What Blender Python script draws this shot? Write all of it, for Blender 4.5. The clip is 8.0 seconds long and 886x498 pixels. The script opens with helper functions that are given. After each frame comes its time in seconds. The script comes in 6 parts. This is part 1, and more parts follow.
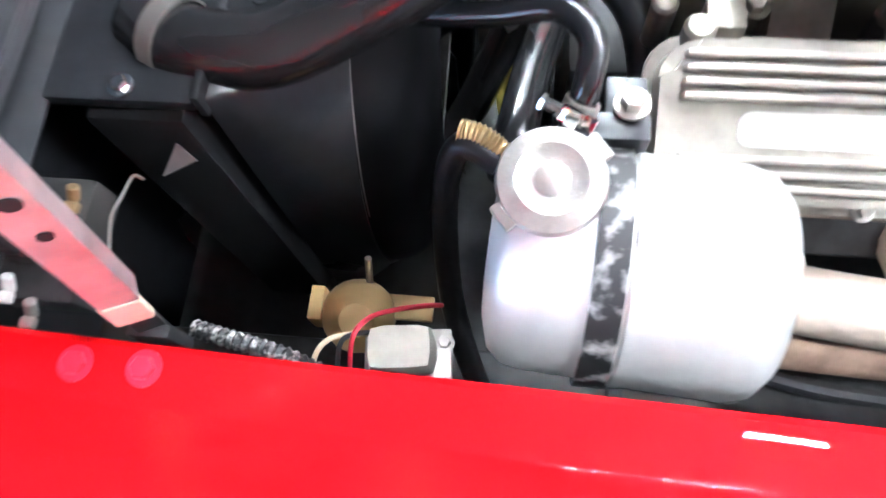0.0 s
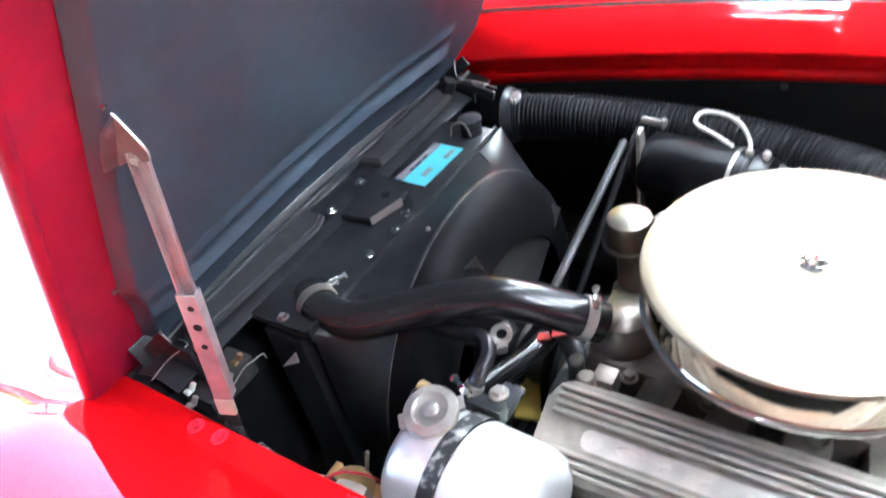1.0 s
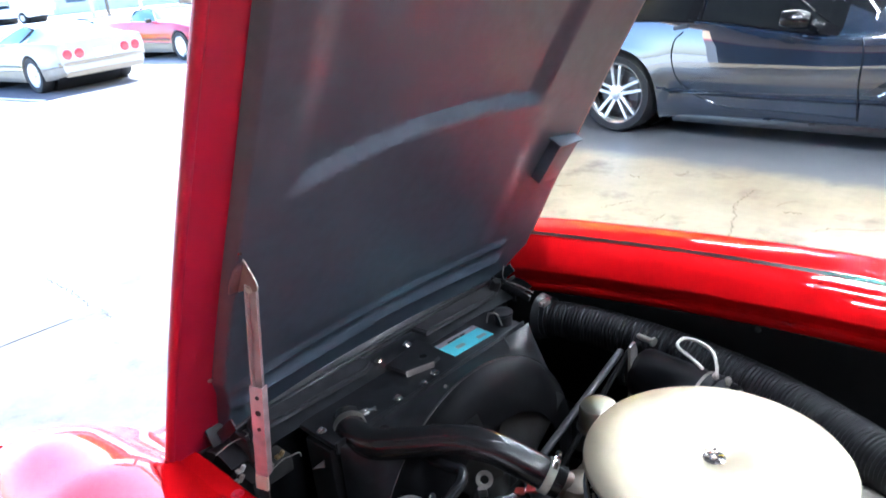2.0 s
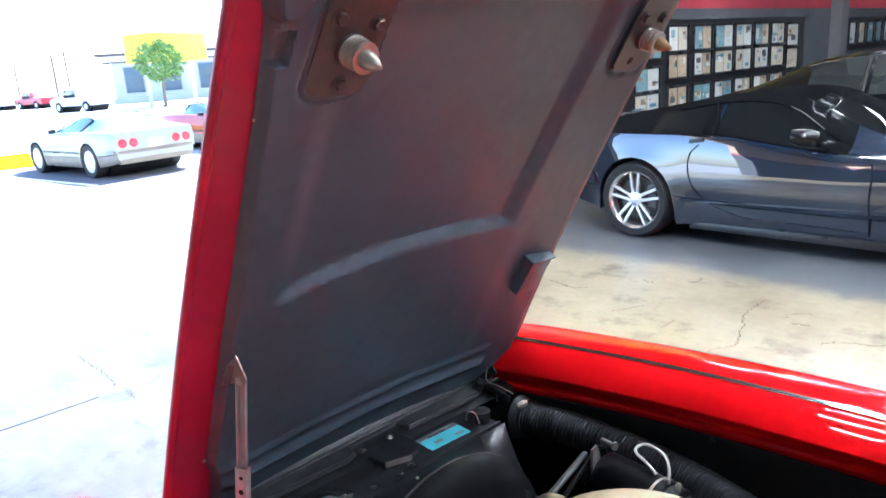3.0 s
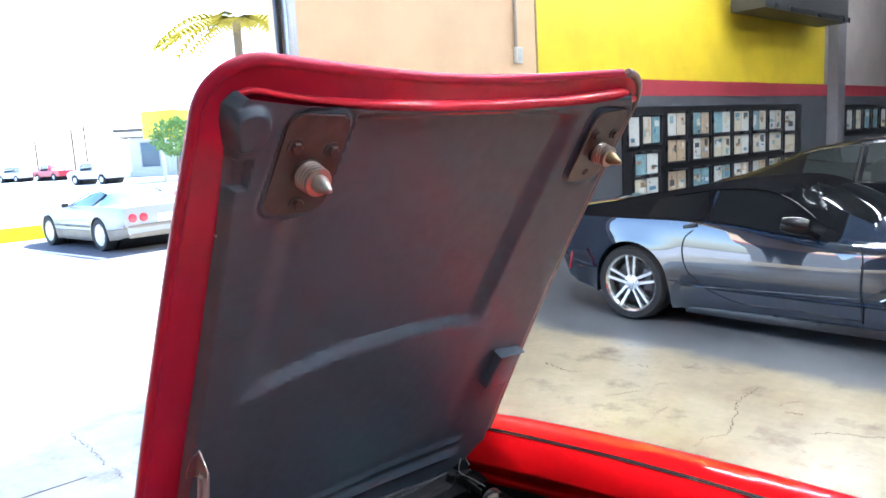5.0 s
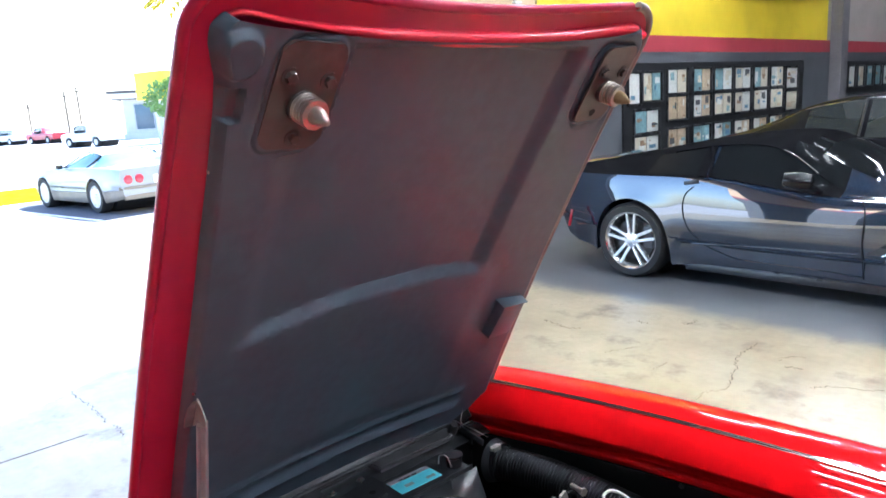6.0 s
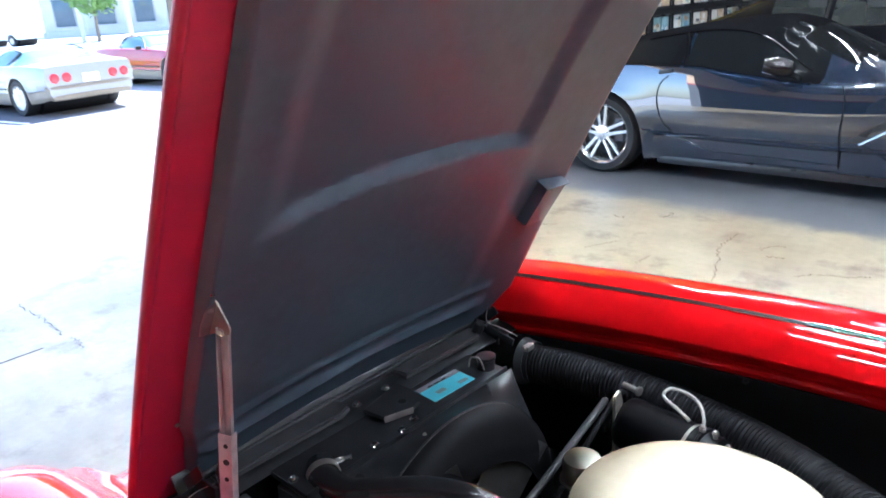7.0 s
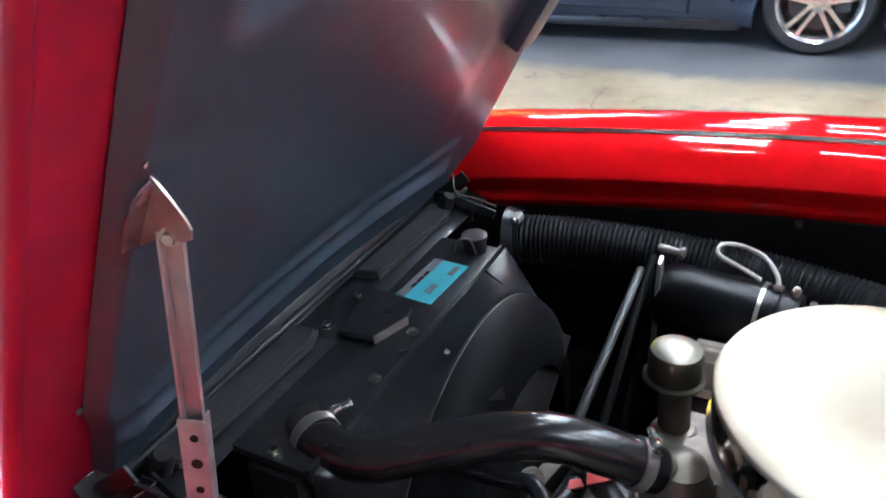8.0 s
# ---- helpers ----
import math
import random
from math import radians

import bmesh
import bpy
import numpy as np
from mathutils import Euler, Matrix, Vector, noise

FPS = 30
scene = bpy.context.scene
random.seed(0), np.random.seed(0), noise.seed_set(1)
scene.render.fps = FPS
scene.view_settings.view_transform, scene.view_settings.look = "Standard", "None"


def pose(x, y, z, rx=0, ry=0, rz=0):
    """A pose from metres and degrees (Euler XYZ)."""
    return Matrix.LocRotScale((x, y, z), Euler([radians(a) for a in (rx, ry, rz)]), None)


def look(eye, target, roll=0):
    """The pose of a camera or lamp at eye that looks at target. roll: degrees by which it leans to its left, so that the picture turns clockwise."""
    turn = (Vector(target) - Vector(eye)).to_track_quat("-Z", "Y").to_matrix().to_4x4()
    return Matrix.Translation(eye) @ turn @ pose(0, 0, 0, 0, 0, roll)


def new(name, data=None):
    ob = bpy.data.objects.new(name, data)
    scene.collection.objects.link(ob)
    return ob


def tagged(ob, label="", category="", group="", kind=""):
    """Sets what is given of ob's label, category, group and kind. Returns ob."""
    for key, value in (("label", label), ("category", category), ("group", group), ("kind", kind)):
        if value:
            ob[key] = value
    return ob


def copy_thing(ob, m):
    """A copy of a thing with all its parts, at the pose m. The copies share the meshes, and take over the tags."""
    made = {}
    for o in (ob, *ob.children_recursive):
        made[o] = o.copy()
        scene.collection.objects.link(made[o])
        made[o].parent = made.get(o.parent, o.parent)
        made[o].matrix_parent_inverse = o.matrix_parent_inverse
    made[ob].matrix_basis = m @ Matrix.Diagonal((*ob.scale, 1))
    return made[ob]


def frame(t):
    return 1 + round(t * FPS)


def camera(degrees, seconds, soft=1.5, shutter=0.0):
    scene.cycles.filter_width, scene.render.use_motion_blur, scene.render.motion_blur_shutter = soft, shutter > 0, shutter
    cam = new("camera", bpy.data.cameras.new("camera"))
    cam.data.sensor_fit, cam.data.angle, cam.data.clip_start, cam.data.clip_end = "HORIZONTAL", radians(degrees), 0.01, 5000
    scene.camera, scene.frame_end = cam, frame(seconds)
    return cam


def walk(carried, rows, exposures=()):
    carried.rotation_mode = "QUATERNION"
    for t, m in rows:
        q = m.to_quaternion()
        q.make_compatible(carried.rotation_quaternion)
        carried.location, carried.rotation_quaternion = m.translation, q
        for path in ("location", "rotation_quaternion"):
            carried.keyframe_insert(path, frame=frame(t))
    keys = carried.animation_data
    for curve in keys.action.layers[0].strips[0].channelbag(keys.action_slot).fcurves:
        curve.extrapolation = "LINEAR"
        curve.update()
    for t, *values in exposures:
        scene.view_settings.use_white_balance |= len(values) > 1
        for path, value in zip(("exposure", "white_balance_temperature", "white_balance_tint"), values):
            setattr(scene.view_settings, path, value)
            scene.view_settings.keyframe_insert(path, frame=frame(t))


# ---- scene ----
cam = camera(63.5, 8.0, soft=1.6, shutter=0.3)
PATH = [
    (0.0, (0.3320, -0.4963, 1.1857), (0.2211, -0.1667, 0.2481), -13.83),
    (0.5, (0.5152, -0.6330, 1.3682), (0.1746, -0.1440, 0.5651), -19.88),
    (1.0, (0.7250, -0.6802, 1.4428), (0.2232, -0.0806, 0.8194), -13.43),
    (1.5, (0.8867, -0.7594, 1.5115), (0.2867, -0.1210, 1.0293), -8.34),
    (2.0, (1.0137, -0.8415, 1.5626), (0.3534, -0.1910, 1.1873), -5.72),
    (2.2, (1.0606, -0.8385, 1.5800), (0.3839, -0.1874, 1.2365), -4.93),
    (3.3, (1.2393, -0.8794, 1.6607), (0.5170, -0.2254, 1.4357), -3.88),
    (3.5, (1.2537, -0.8762, 1.6702), (0.5282, -0.2204, 1.4616), -3.74),
    (4.0, (1.2996, -0.8560, 1.6929), (0.5706, -0.1935, 1.5210), -3.40),
    (4.2, (1.3064, -0.8460, 1.7046), (0.5793, -0.1794, 1.5408), -2.87),
    (5.3, (1.3130, -0.8484, 1.6935), (0.5797, -0.1845, 1.5472), -3.45),
    (5.5, (1.3061, -0.8437, 1.6878), (0.5738, -0.1814, 1.5291), -3.37),
    (6.0, (1.2786, -0.8305, 1.6600), (0.5529, -0.1723, 1.4599), -3.59),
    (6.5, (1.1808, -0.8199, 1.6189), (0.4766, -0.1595, 1.3584), -3.78),
    (7.0, (0.9878, -0.8122, 1.5653), (0.3352, -0.1320, 1.2315), -3.71),
    (7.5, (0.7625, -0.7436, 1.4616), (0.2020, -0.0225, 1.0544), -3.69),
    (8.0, (0.5380, -0.6816, 1.3778), (0.1100, 0.0782, 0.8884), -4.36),
]
EXPOSE = [(0.0, 4.8, 5400, 10), (0.5, 4.55, 5350, 10), (1.0, 4.1, 5250, 10), (1.5, 3.65, 5200, 10), (2.0, 3.15, 5200, 10), (3.5, 2.85, 5300, 10),
          (5.5, 2.75, 5350, 10), (6.5, 2.75, 5300, 10), (7.0, 2.75, 5250, 10), (8.0, 2.85, 5200, 10)]
walk(cam, [(t, look(eye, target, roll)) for t, eye, target, roll in PATH], EXPOSE)

# ---- world, sun and lamps ----
SUN_DIR = Vector((-0.33, 0.56, 0.76)).normalized()
world = bpy.data.worlds.new("sky")
scene.world = world
world.use_nodes = True
wn = world.node_tree
sky = wn.nodes.new("ShaderNodeTexSky")
sky.sky_type, sky.sun_disc, sky.dust_density = "NISHITA", False, 1.2
sky.sun_elevation = math.asin(SUN_DIR.z)
sky.sun_rotation = math.atan2(SUN_DIR.x, SUN_DIR.y)
wn.links.new(sky.outputs[0], wn.nodes["Background"].inputs[0])
wn.nodes["Background"].inputs[1].default_value = 0.12
sun_data = bpy.data.lights.new("sun", "SUN")
sun_data.energy, sun_data.angle, sun_data.color = 4.6, radians(0.6), (1.0, 0.95, 0.87)
sun = new("sun", sun_data)
sun.matrix_world = Matrix.Translation((-12, 6, 14)) @ SUN_DIR.to_track_quat("Z", "Y").to_matrix().to_4x4()

DOOR_Y0, DOOR_Y1, DOOR_H, WALL_X = -6.8, 2.85, 4.0, -4.9
# the sky's light in the open bay door
door_light = bpy.data.lights.new("door_daylight", "AREA")
door_light.shape, door_light.size, door_light.size_y = "RECTANGLE", DOOR_Y1 - DOOR_Y0, DOOR_H
door_light.energy, door_light.color = 8.0, (0.86, 0.93, 1.0)
dl = new("door_daylight", door_light)
dl.matrix_world = look((WALL_X + 0.02, (DOOR_Y0 + DOOR_Y1) / 2, DOOR_H / 2), (0, (DOOR_Y0 + DOOR_Y1) / 2, DOOR_H / 2))


# ---- materials ----
def mat(name, color, rough=0.5, metal=0.0, vary=0.12, scale=40.0, bump=0.0, bump_scale=200.0, coat=0.0, emit=0.0, spec=0.5,
        second=None, second_scale=4.0, rough_vary=0.12):
    """Colour with grain at two scales, uneven roughness and fine relief."""
    m = bpy.data.materials.new(name)
    m.use_nodes = True
    nt = m.node_tree
    b = nt.nodes["Principled BSDF"]
    b.inputs["Metallic"].default_value = metal
    b.inputs["Coat Weight"].default_value = coat
    b.inputs["Coat Roughness"].default_value = 0.04
    b.inputs["Specular IOR Level"].default_value = spec
    tc = nt.nodes.new("ShaderNodeTexCoord")
    n1 = nt.nodes.new("ShaderNodeTexNoise")
    n1.inputs["Scale"].default_value, n1.inputs["Detail"].default_value = scale, 6
    n2 = nt.nodes.new("ShaderNodeTexNoise")
    n2.inputs["Scale"].default_value, n2.inputs["Detail"].default_value = second_scale, 4
    for n in (n1, n2):
        nt.links.new(tc.outputs["Object"], n.inputs["Vector"])
    r1 = nt.nodes.new("ShaderNodeValToRGB")
    r1.color_ramp.elements[0].position, r1.color_ramp.elements[1].position = 0.3, 0.7
    lo = [max(0, c * (1 - vary)) for c in color]
    hi = [min(1, c * (1 + vary)) for c in color]
    r1.color_ramp.elements[0].color, r1.color_ramp.elements[1].color = (*lo, 1), (*hi, 1)
    nt.links.new(n1.outputs["Fac"], r1.inputs["Fac"])
    mix = nt.nodes.new("ShaderNodeMix")
    mix.data_type = "RGBA"
    r2 = nt.nodes.new("ShaderNodeValToRGB")
    r2.color_ramp.elements[0].position, r2.color_ramp.elements[1].position = 0.48, 0.68
    nt.links.new(n2.outputs["Fac"], r2.inputs["Fac"])
    nt.links.new(r2.outputs["Color"], mix.inputs["Factor"])
    nt.links.new(r1.outputs["Color"], mix.inputs["A"])
    mix.inputs["B"].default_value = (*(second or [c * (1 - 0.7 * vary) for c in color]), 1)
    nt.links.new(mix.outputs["Result"], b.inputs["Base Color"])
    rr = nt.nodes.new("ShaderNodeMapRange")
    rr.inputs["To Min"].default_value, rr.inputs["To Max"].default_value = max(0.01, rough * (1 - rough_vary)), min(1, rough * (1 + rough_vary))
    nt.links.new(n2.outputs["Fac"], rr.inputs["Value"])
    nt.links.new(rr.outputs["Result"], b.inputs["Roughness"])
    if bump:
        n3 = nt.nodes.new("ShaderNodeTexNoise")
        n3.inputs["Scale"].default_value, n3.inputs["Detail"].default_value = bump_scale, 3
        nt.links.new(tc.outputs["Object"], n3.inputs["Vector"])
        bp = nt.nodes.new("ShaderNodeBump")
        bp.inputs["Strength"].default_value, bp.inputs["Distance"].default_value = bump, 0.002
        nt.links.new(n3.outputs["Fac"], bp.inputs["Height"])
        nt.links.new(bp.outputs["Normal"], b.inputs["Normal"])
    if emit:
        b.inputs["Emission Color"].default_value = (*color, 1)
        b.inputs["Emission Strength"].default_value = emit
    return m


def glass_mat(name, tint=(0.010, 0.013, 0.016), rough=0.02):
    m = bpy.data.materials.new(name)
    m.use_nodes = True
    b = m.node_tree.nodes["Principled BSDF"]
    b.inputs["Base Color"].default_value = (*tint, 1)
    b.inputs["Roughness"].default_value = rough
    b.inputs["Transmission Weight"].default_value = 0.35
    b.inputs["IOR"].default_value = 1.45
    return m


RED = mat("red_paint", (0.72, 0.0022, 0.0042), 0.45, vary=0.02, coat=1.0, spec=0.0, second=(0.70, 0.0022, 0.0042), rough_vary=0.0)
RED.node_tree.nodes["Principled BSDF"].inputs["Coat Roughness"].default_value = 0.015
RED.node_tree.nodes["Principled BSDF"].inputs["Coat IOR"].default_value = 1.38
# body red dimmed and pinked: the underside's shade and haze in its colour
RED_SHADED = mat("shaded_red_paint", (0.44, 0.012, 0.058), 0.42, vary=0.04, coat=0.12, spec=0.3, second=(0.41, 0.011, 0.053), rough_vary=0.1)
RED_EDGE = mat("red_paint_edge", (0.78, 0.016, 0.045), 0.30, vary=0.04, coat=0.5, rough_vary=0.0)
# black satin lifted and blued: lens haze is put into its colour
HAZED_SATIN = mat("hazed_black_satin", (0.072, 0.098, 0.132), 0.46, vary=0.10, spec=0.45, coat=0.10, bump=0.03, bump_scale=160, second=(0.078, 0.104, 0.138), rough_vary=0.15)
BLACK = mat("black_enamel", (0.026, 0.027, 0.030), 0.28, vary=0.3, bump=0.08, bump_scale=160, second=(0.021, 0.021, 0.022))
BLACK_DUSTY = mat("dusty_black_metal", (0.034, 0.034, 0.034), 0.55, vary=0.35, bump=0.12, second=(0.045, 0.040, 0.034))
RUBBER = mat("black_rubber", (0.012, 0.012, 0.013), 0.42, vary=0.3, bump=0.15, bump_scale=260, second=(0.03, 0.028, 0.028))
HOSE = mat("radiator_hose_rubber", (0.016, 0.016, 0.017), 0.22, vary=0.1, coat=0.3, bump=0.02, bump_scale=150, second=(0.02, 0.019, 0.019), rough_vary=0.05)
TYRE = mat("tyre_rubber", (0.020, 0.020, 0.021), 0.7, vary=0.25, bump=0.2)
CHROME = mat("chrome", (0.80, 0.78, 0.74), 0.07, 1.0, vary=0.03, second=(0.74, 0.72, 0.68))
CHROME_TOP = mat("satin_chrome_lid", (0.385, 0.342, 0.256), 0.46, 0.85, vary=0.04, second=(0.36, 0.318, 0.236))
ALU = mat("cast_aluminium", (0.72, 0.69, 0.63), 0.34, 0.45, vary=0.12, bump=0.15, bump_scale=140, second=(0.56, 0.52, 0.46))
ALU_TANK = mat("spun_aluminium", (0.84, 0.83, 0.80), 0.36, 0.45, vary=0.08, bump=0.08, second=(0.66, 0.65, 0.64))
ZINC = mat("zinc_plated_steel", (0.58, 0.55, 0.50), 0.32, 0.75, vary=0.25, bump=0.2, bump_scale=300, second=(0.42, 0.38, 0.33))
STEEL_PINK = mat("bare_steel_prop", (0.50, 0.42, 0.42), 0.42, 0.35, vary=0.18, second=(0.42, 0.34, 0.34))
BRASS = mat("yellow_zinc", (0.55, 0.40, 0.20), 0.4, 0.7, vary=0.2, second=(0.38, 0.26, 0.14))
BRONZE = mat("bronzed_latch_steel", (0.115, 0.095, 0.092), 0.40, 0.45, vary=0.2, second=(0.085, 0.068, 0.064))
ENGINE_GREY = mat("weathered_intake_aluminium", (0.26, 0.235, 0.20), 0.55, 0.6, vary=0.25, bump=0.3, bump_scale=120, second=(0.16, 0.14, 0.115))
EXHAUST = mat("exhaust_manifold_coating", (0.58, 0.48, 0.39), 0.6, 0.2, vary=0.18, bump=0.3, bump_scale=130, second=(0.50, 0.39, 0.30))
BELT = mat("fan_belt_rubber", (0.008, 0.008, 0.008), 0.7, vary=0.2, spec=0.1)
PLASTIC_RED = mat("red_plastic", (0.55, 0.03, 0.02), 0.4, vary=0.1)
PLASTIC_YELLOW = mat("yellow_plastic", (0.72, 0.55, 0.10), 0.45, vary=0.1)
WHITE = mat("white_plastic", (0.75, 0.74, 0.70), 0.45, vary=0.06)
WIRE_RED = mat("red_wire", (0.50, 0.02, 0.04), 0.4)
WIRE_TAN = mat("tan_cloth_wire", (0.50, 0.42, 0.28), 0.6)
WIRE_WHITE = mat("white_cloth_wire", (0.60, 0.58, 0.52), 0.6, bump=0.4, bump_scale=600)
STICKER_BLUE = mat("turquoise_sticker", (0.14, 0.62, 0.74), 0.35, vary=0.05, coat=0.3)
STICKER_GREY = mat("faded_sticker_header", (0.26, 0.24, 0.27), 0.4, vary=0.1)
EDGE_GREY = mat("dull_grey_edge", (0.22, 0.19, 0.18), 0.5, vary=0.2)
PAPER_GREY = mat("sticker_print", (0.24, 0.30, 0.32), 0.45)


# ---- mesh helpers ----
def thing(name, label, category, at=(0, 0, 0), group="", kind="", rot=(0, 0, 0)):
    ob = new(name)
    ob.empty_display_size = 0.05
    ob.matrix_world = pose(*at, *rot)
    return tagged(ob, label, category, group, kind)


def part(name, bm, material, parent=None, label="", smooth=True, m=None):
    """Links a bmesh as one mesh object; with a parent it is a part, in the parent's own axes."""
    me = bpy.data.meshes.new(name)
    if m is not None:
        bm.transform(m)
    bmesh.ops.recalc_face_normals(bm, faces=bm.faces)
    bm.to_mesh(me)
    bm.free()
    me.materials.append(material)
    if smooth:
        me.polygons.foreach_set("use_smooth", [True] * len(me.polygons))
        me.set_sharp_from_angle(angle=radians(38))
    ob = new(name, me)
    if parent is not None:
        ob.parent = parent
    if label:
        ob["label"] = label
    return ob


def solo(name, bm, material, label, category, group="", kind="", smooth=True):
    return tagged(part(name, bm, material, None, "", smooth), label, category, group, kind)


def box(c, s, b=0.003, rot=(0, 0, 0), seg=2):
    bm = bmesh.new()
    bmesh.ops.create_cube(bm, size=1.0)
    bmesh.ops.scale(bm, vec=s, verts=bm.verts)
    if b > 0:
        b = min(b, min(s) * 0.45)
        bmesh.ops.bevel(bm, geom=list(bm.edges), offset=b, segments=seg, affect="EDGES", profile=0.6)
    bm.transform(pose(*c, *rot))
    return bm


def join(*bms):
    out = bmesh.new()
    for bm in bms:
        me = bpy.data.meshes.new("tmp")
        bm.to_mesh(me)
        bm.free()
        out.from_mesh(me)
        bpy.data.meshes.remove(me)
    return out


def frame_to(a, b):
    """A turn and place that lays z along a to b, from a."""
    a, b = Vector(a), Vector(b)
    return Matrix.Translation(a) @ (b - a).to_track_quat("Z", "Y").to_matrix().to_4x4()


def lathe(profile, n=32, m=None, cap=True):
    """Turns (radius, height) rows round z."""
    bm = bmesh.new()
    rings = []
    for r, h in profile:
        rings.append([bm.verts.new((r * math.cos(2 * math.pi * k / n), r * math.sin(2 * math.pi * k / n), h)) for k in range(n)])
    for a, b in zip(rings, rings[1:]):
        for k in range(n):
            bm.faces.new((a[k], a[(k + 1) % n], b[(k + 1) % n], b[k]))
    if cap:
        bm.faces.new(rings[0][::-1])
        bm.faces.new(rings[-1])
    if m is not None:
        bm.transform(m)
    return bm


def rod(a, b, r, n=12, bev=0.0):
    h = (Vector(b) - Vector(a)).length
    bev = min(bev or r * 0.25, h * 0.3)
    return lathe([(r - bev, 0), (r, bev), (r, h - bev), (r - bev, h)], n, frame_to(a, b))


def spline(points, steps=8):
    p = [Vector(q) for q in points]
    p = [2 * p[0] - p[1]] + p + [2 * p[-1] - p[-2]]
    out = []
    for i in range(1, len(p) - 2):
        for k in range(steps):
            t = k / steps
            out.append(0.5 * ((2 * p[i]) + (p[i + 1] - p[i - 1]) * t + (2 * p[i - 1] - 5 * p[i] + 4 * p[i + 1] - p[i + 2]) * t * t
                              + (3 * p[i] - p[i - 1] - 3 * p[i + 1] + p[i + 2]) * t ** 3))
    out.append(p[-2])
    return out


def tube(points, r, n=14, steps=8, ripple=0.0, pitch=0.012, smooth_path=True):
    """A round tube along a curve; with ripple its wall is corrugated."""
    pts = spline(points, steps) if smooth_path else [Vector(q) for q in points]
    if ripple:
        dense, length = [], 0.0
        for a, b in zip(pts, pts[1:]):
            k = max(1, int(round((b - a).length / (pitch / 4))))
            dense += [a.lerp(b, i / k) for i in range(k)]
        pts = dense + [pts[-1]]
    bm = bmesh.new()
    rings, ref, run = [], None, 0.0
    for i, q in enumerate(pts):
        d = (pts[min(i + 1, len(pts) - 1)] - pts[max(i - 1, 0)]).normalized()
        if ref is None:
            ref = d.orthogonal().normalized()
        ref = (ref - d * ref.dot(d)).normalized()
        side = d.cross(ref)
        if i:
            run += (q - pts[i - 1]).length
        rr = (r(i / (len(pts) - 1)) if callable(r) else r) + (ripple * math.sin(2 * math.pi * run / pitch) if ripple else 0)
        rings.append([bm.verts.new(q + rr * (math.cos(2 * math.pi * k / n) * ref + math.sin(2 * math.pi * k / n) * side)) for k in range(n)])
    for a, b in zip(rings, rings[1:]):
        for k in range(n):
            bm.faces.new((a[k], a[(k + 1) % n], b[(k + 1) % n], b[k]))
    bm.faces.new(rings[0][::-1])
    bm.faces.new(rings[-1])
    return bm


def prism(poly, h, m=None, bevel=0.0):
    """Extrudes an outline in xy by h along z."""
    bm = bmesh.new()
    lo = [bm.verts.new((x, y, 0)) for x, y in poly]
    hi = [bm.verts.new((x, y, h)) for x, y in poly]
    n = len(poly)
    bm.faces.new(lo[::-1])
    top = bm.faces.new(hi)
    for k in range(n):
        bm.faces.new((lo[k], lo[(k + 1) % n], hi[(k + 1) % n], hi[k]))
    if bevel:
        bmesh.ops.bevel(bm, geom=list(top.edges), offset=bevel, segments=2, affect="EDGES")
    if m is not None:
        bm.transform(m)
    return bm


def round_rect(w, h, r, n=5):
    out = []
    for cx, cy, a0 in ((w / 2 - r, h / 2 - r, 0), (-w / 2 + r, h / 2 - r, 90), (-w / 2 + r, -h / 2 + r, 180), (w / 2 - r, -h / 2 + r, 270)):
        for k in range(n + 1):
            a = radians(a0 + 90 * k / n)
            out.append((cx + r * math.cos(a), cy + r * math.sin(a)))
    return out


def sheet(fn, us, vs, thick=0.0):
    """A surface from fn(u, v) -> point; thick lays a second skin behind it and closes the rim."""
    bm = bmesh.new()
    us, vs = list(us), list(vs)
    g = [[bm.verts.new(fn(u, v)) for v in vs] for u in us]
    for i in range(len(us) - 1):
        for j in range(len(vs) - 1):
            bm.faces.new((g[i][j], g[i + 1][j], g[i + 1][j + 1], g[i][j + 1]))
    if thick:
        bm.normal_update()
        nrm = {v: v.normal.copy() for v in bm.verts}
        back = [[bm.verts.new(v.co - nrm[v] * thick) for v in row] for row in g]
        for i in range(len(us) - 1):
            for j in range(len(vs) - 1):
                bm.faces.new((back[i][j], back[i][j + 1], back[i + 1][j + 1], back[i + 1][j]))
        for i in range(len(us) - 1):
            bm.faces.new((g[i][0], back[i][0], back[i + 1][0], g[i + 1][0]))
            bm.faces.new((g[i][-1], g[i + 1][-1], back[i + 1][-1], back[i][-1]))
        for j in range(len(vs) - 1):
            bm.faces.new((g[0][j], g[0][j + 1], back[0][j + 1], back[0][j]))
            bm.faces.new((g[-1][j], back[-1][j], back[-1][j + 1], g[-1][j + 1]))
    return bm


def lin(a, b, n):
    return [a + (b - a) * k / (n - 1) for k in range(n)]


def curve_at(rows, x):
    """Reads a smooth row of (x, value) pairs."""
    return float(np.interp(x, [r[0] for r in rows], [r[1] for r in rows]))


def smooth_at(rows, x, wide=0.12):
    """The same, rounded over its corners."""
    return sum(curve_at(rows, x + wide * o) for o in (-1, -0.5, 0, 0.5, 1)) / 5


def hex_bolt(c, axis, r=0.008, h=0.006):
    """A washer and hex head at c, looking along axis."""
    m = frame_to(c, Vector(c) + Vector(axis))
    return join(lathe([(r * 1.5, 0), (r * 1.5, h * 0.25)], 18, m), lathe([(r, h * 0.25), (r, h * 0.85), (r * 0.85, h)], 6, m))


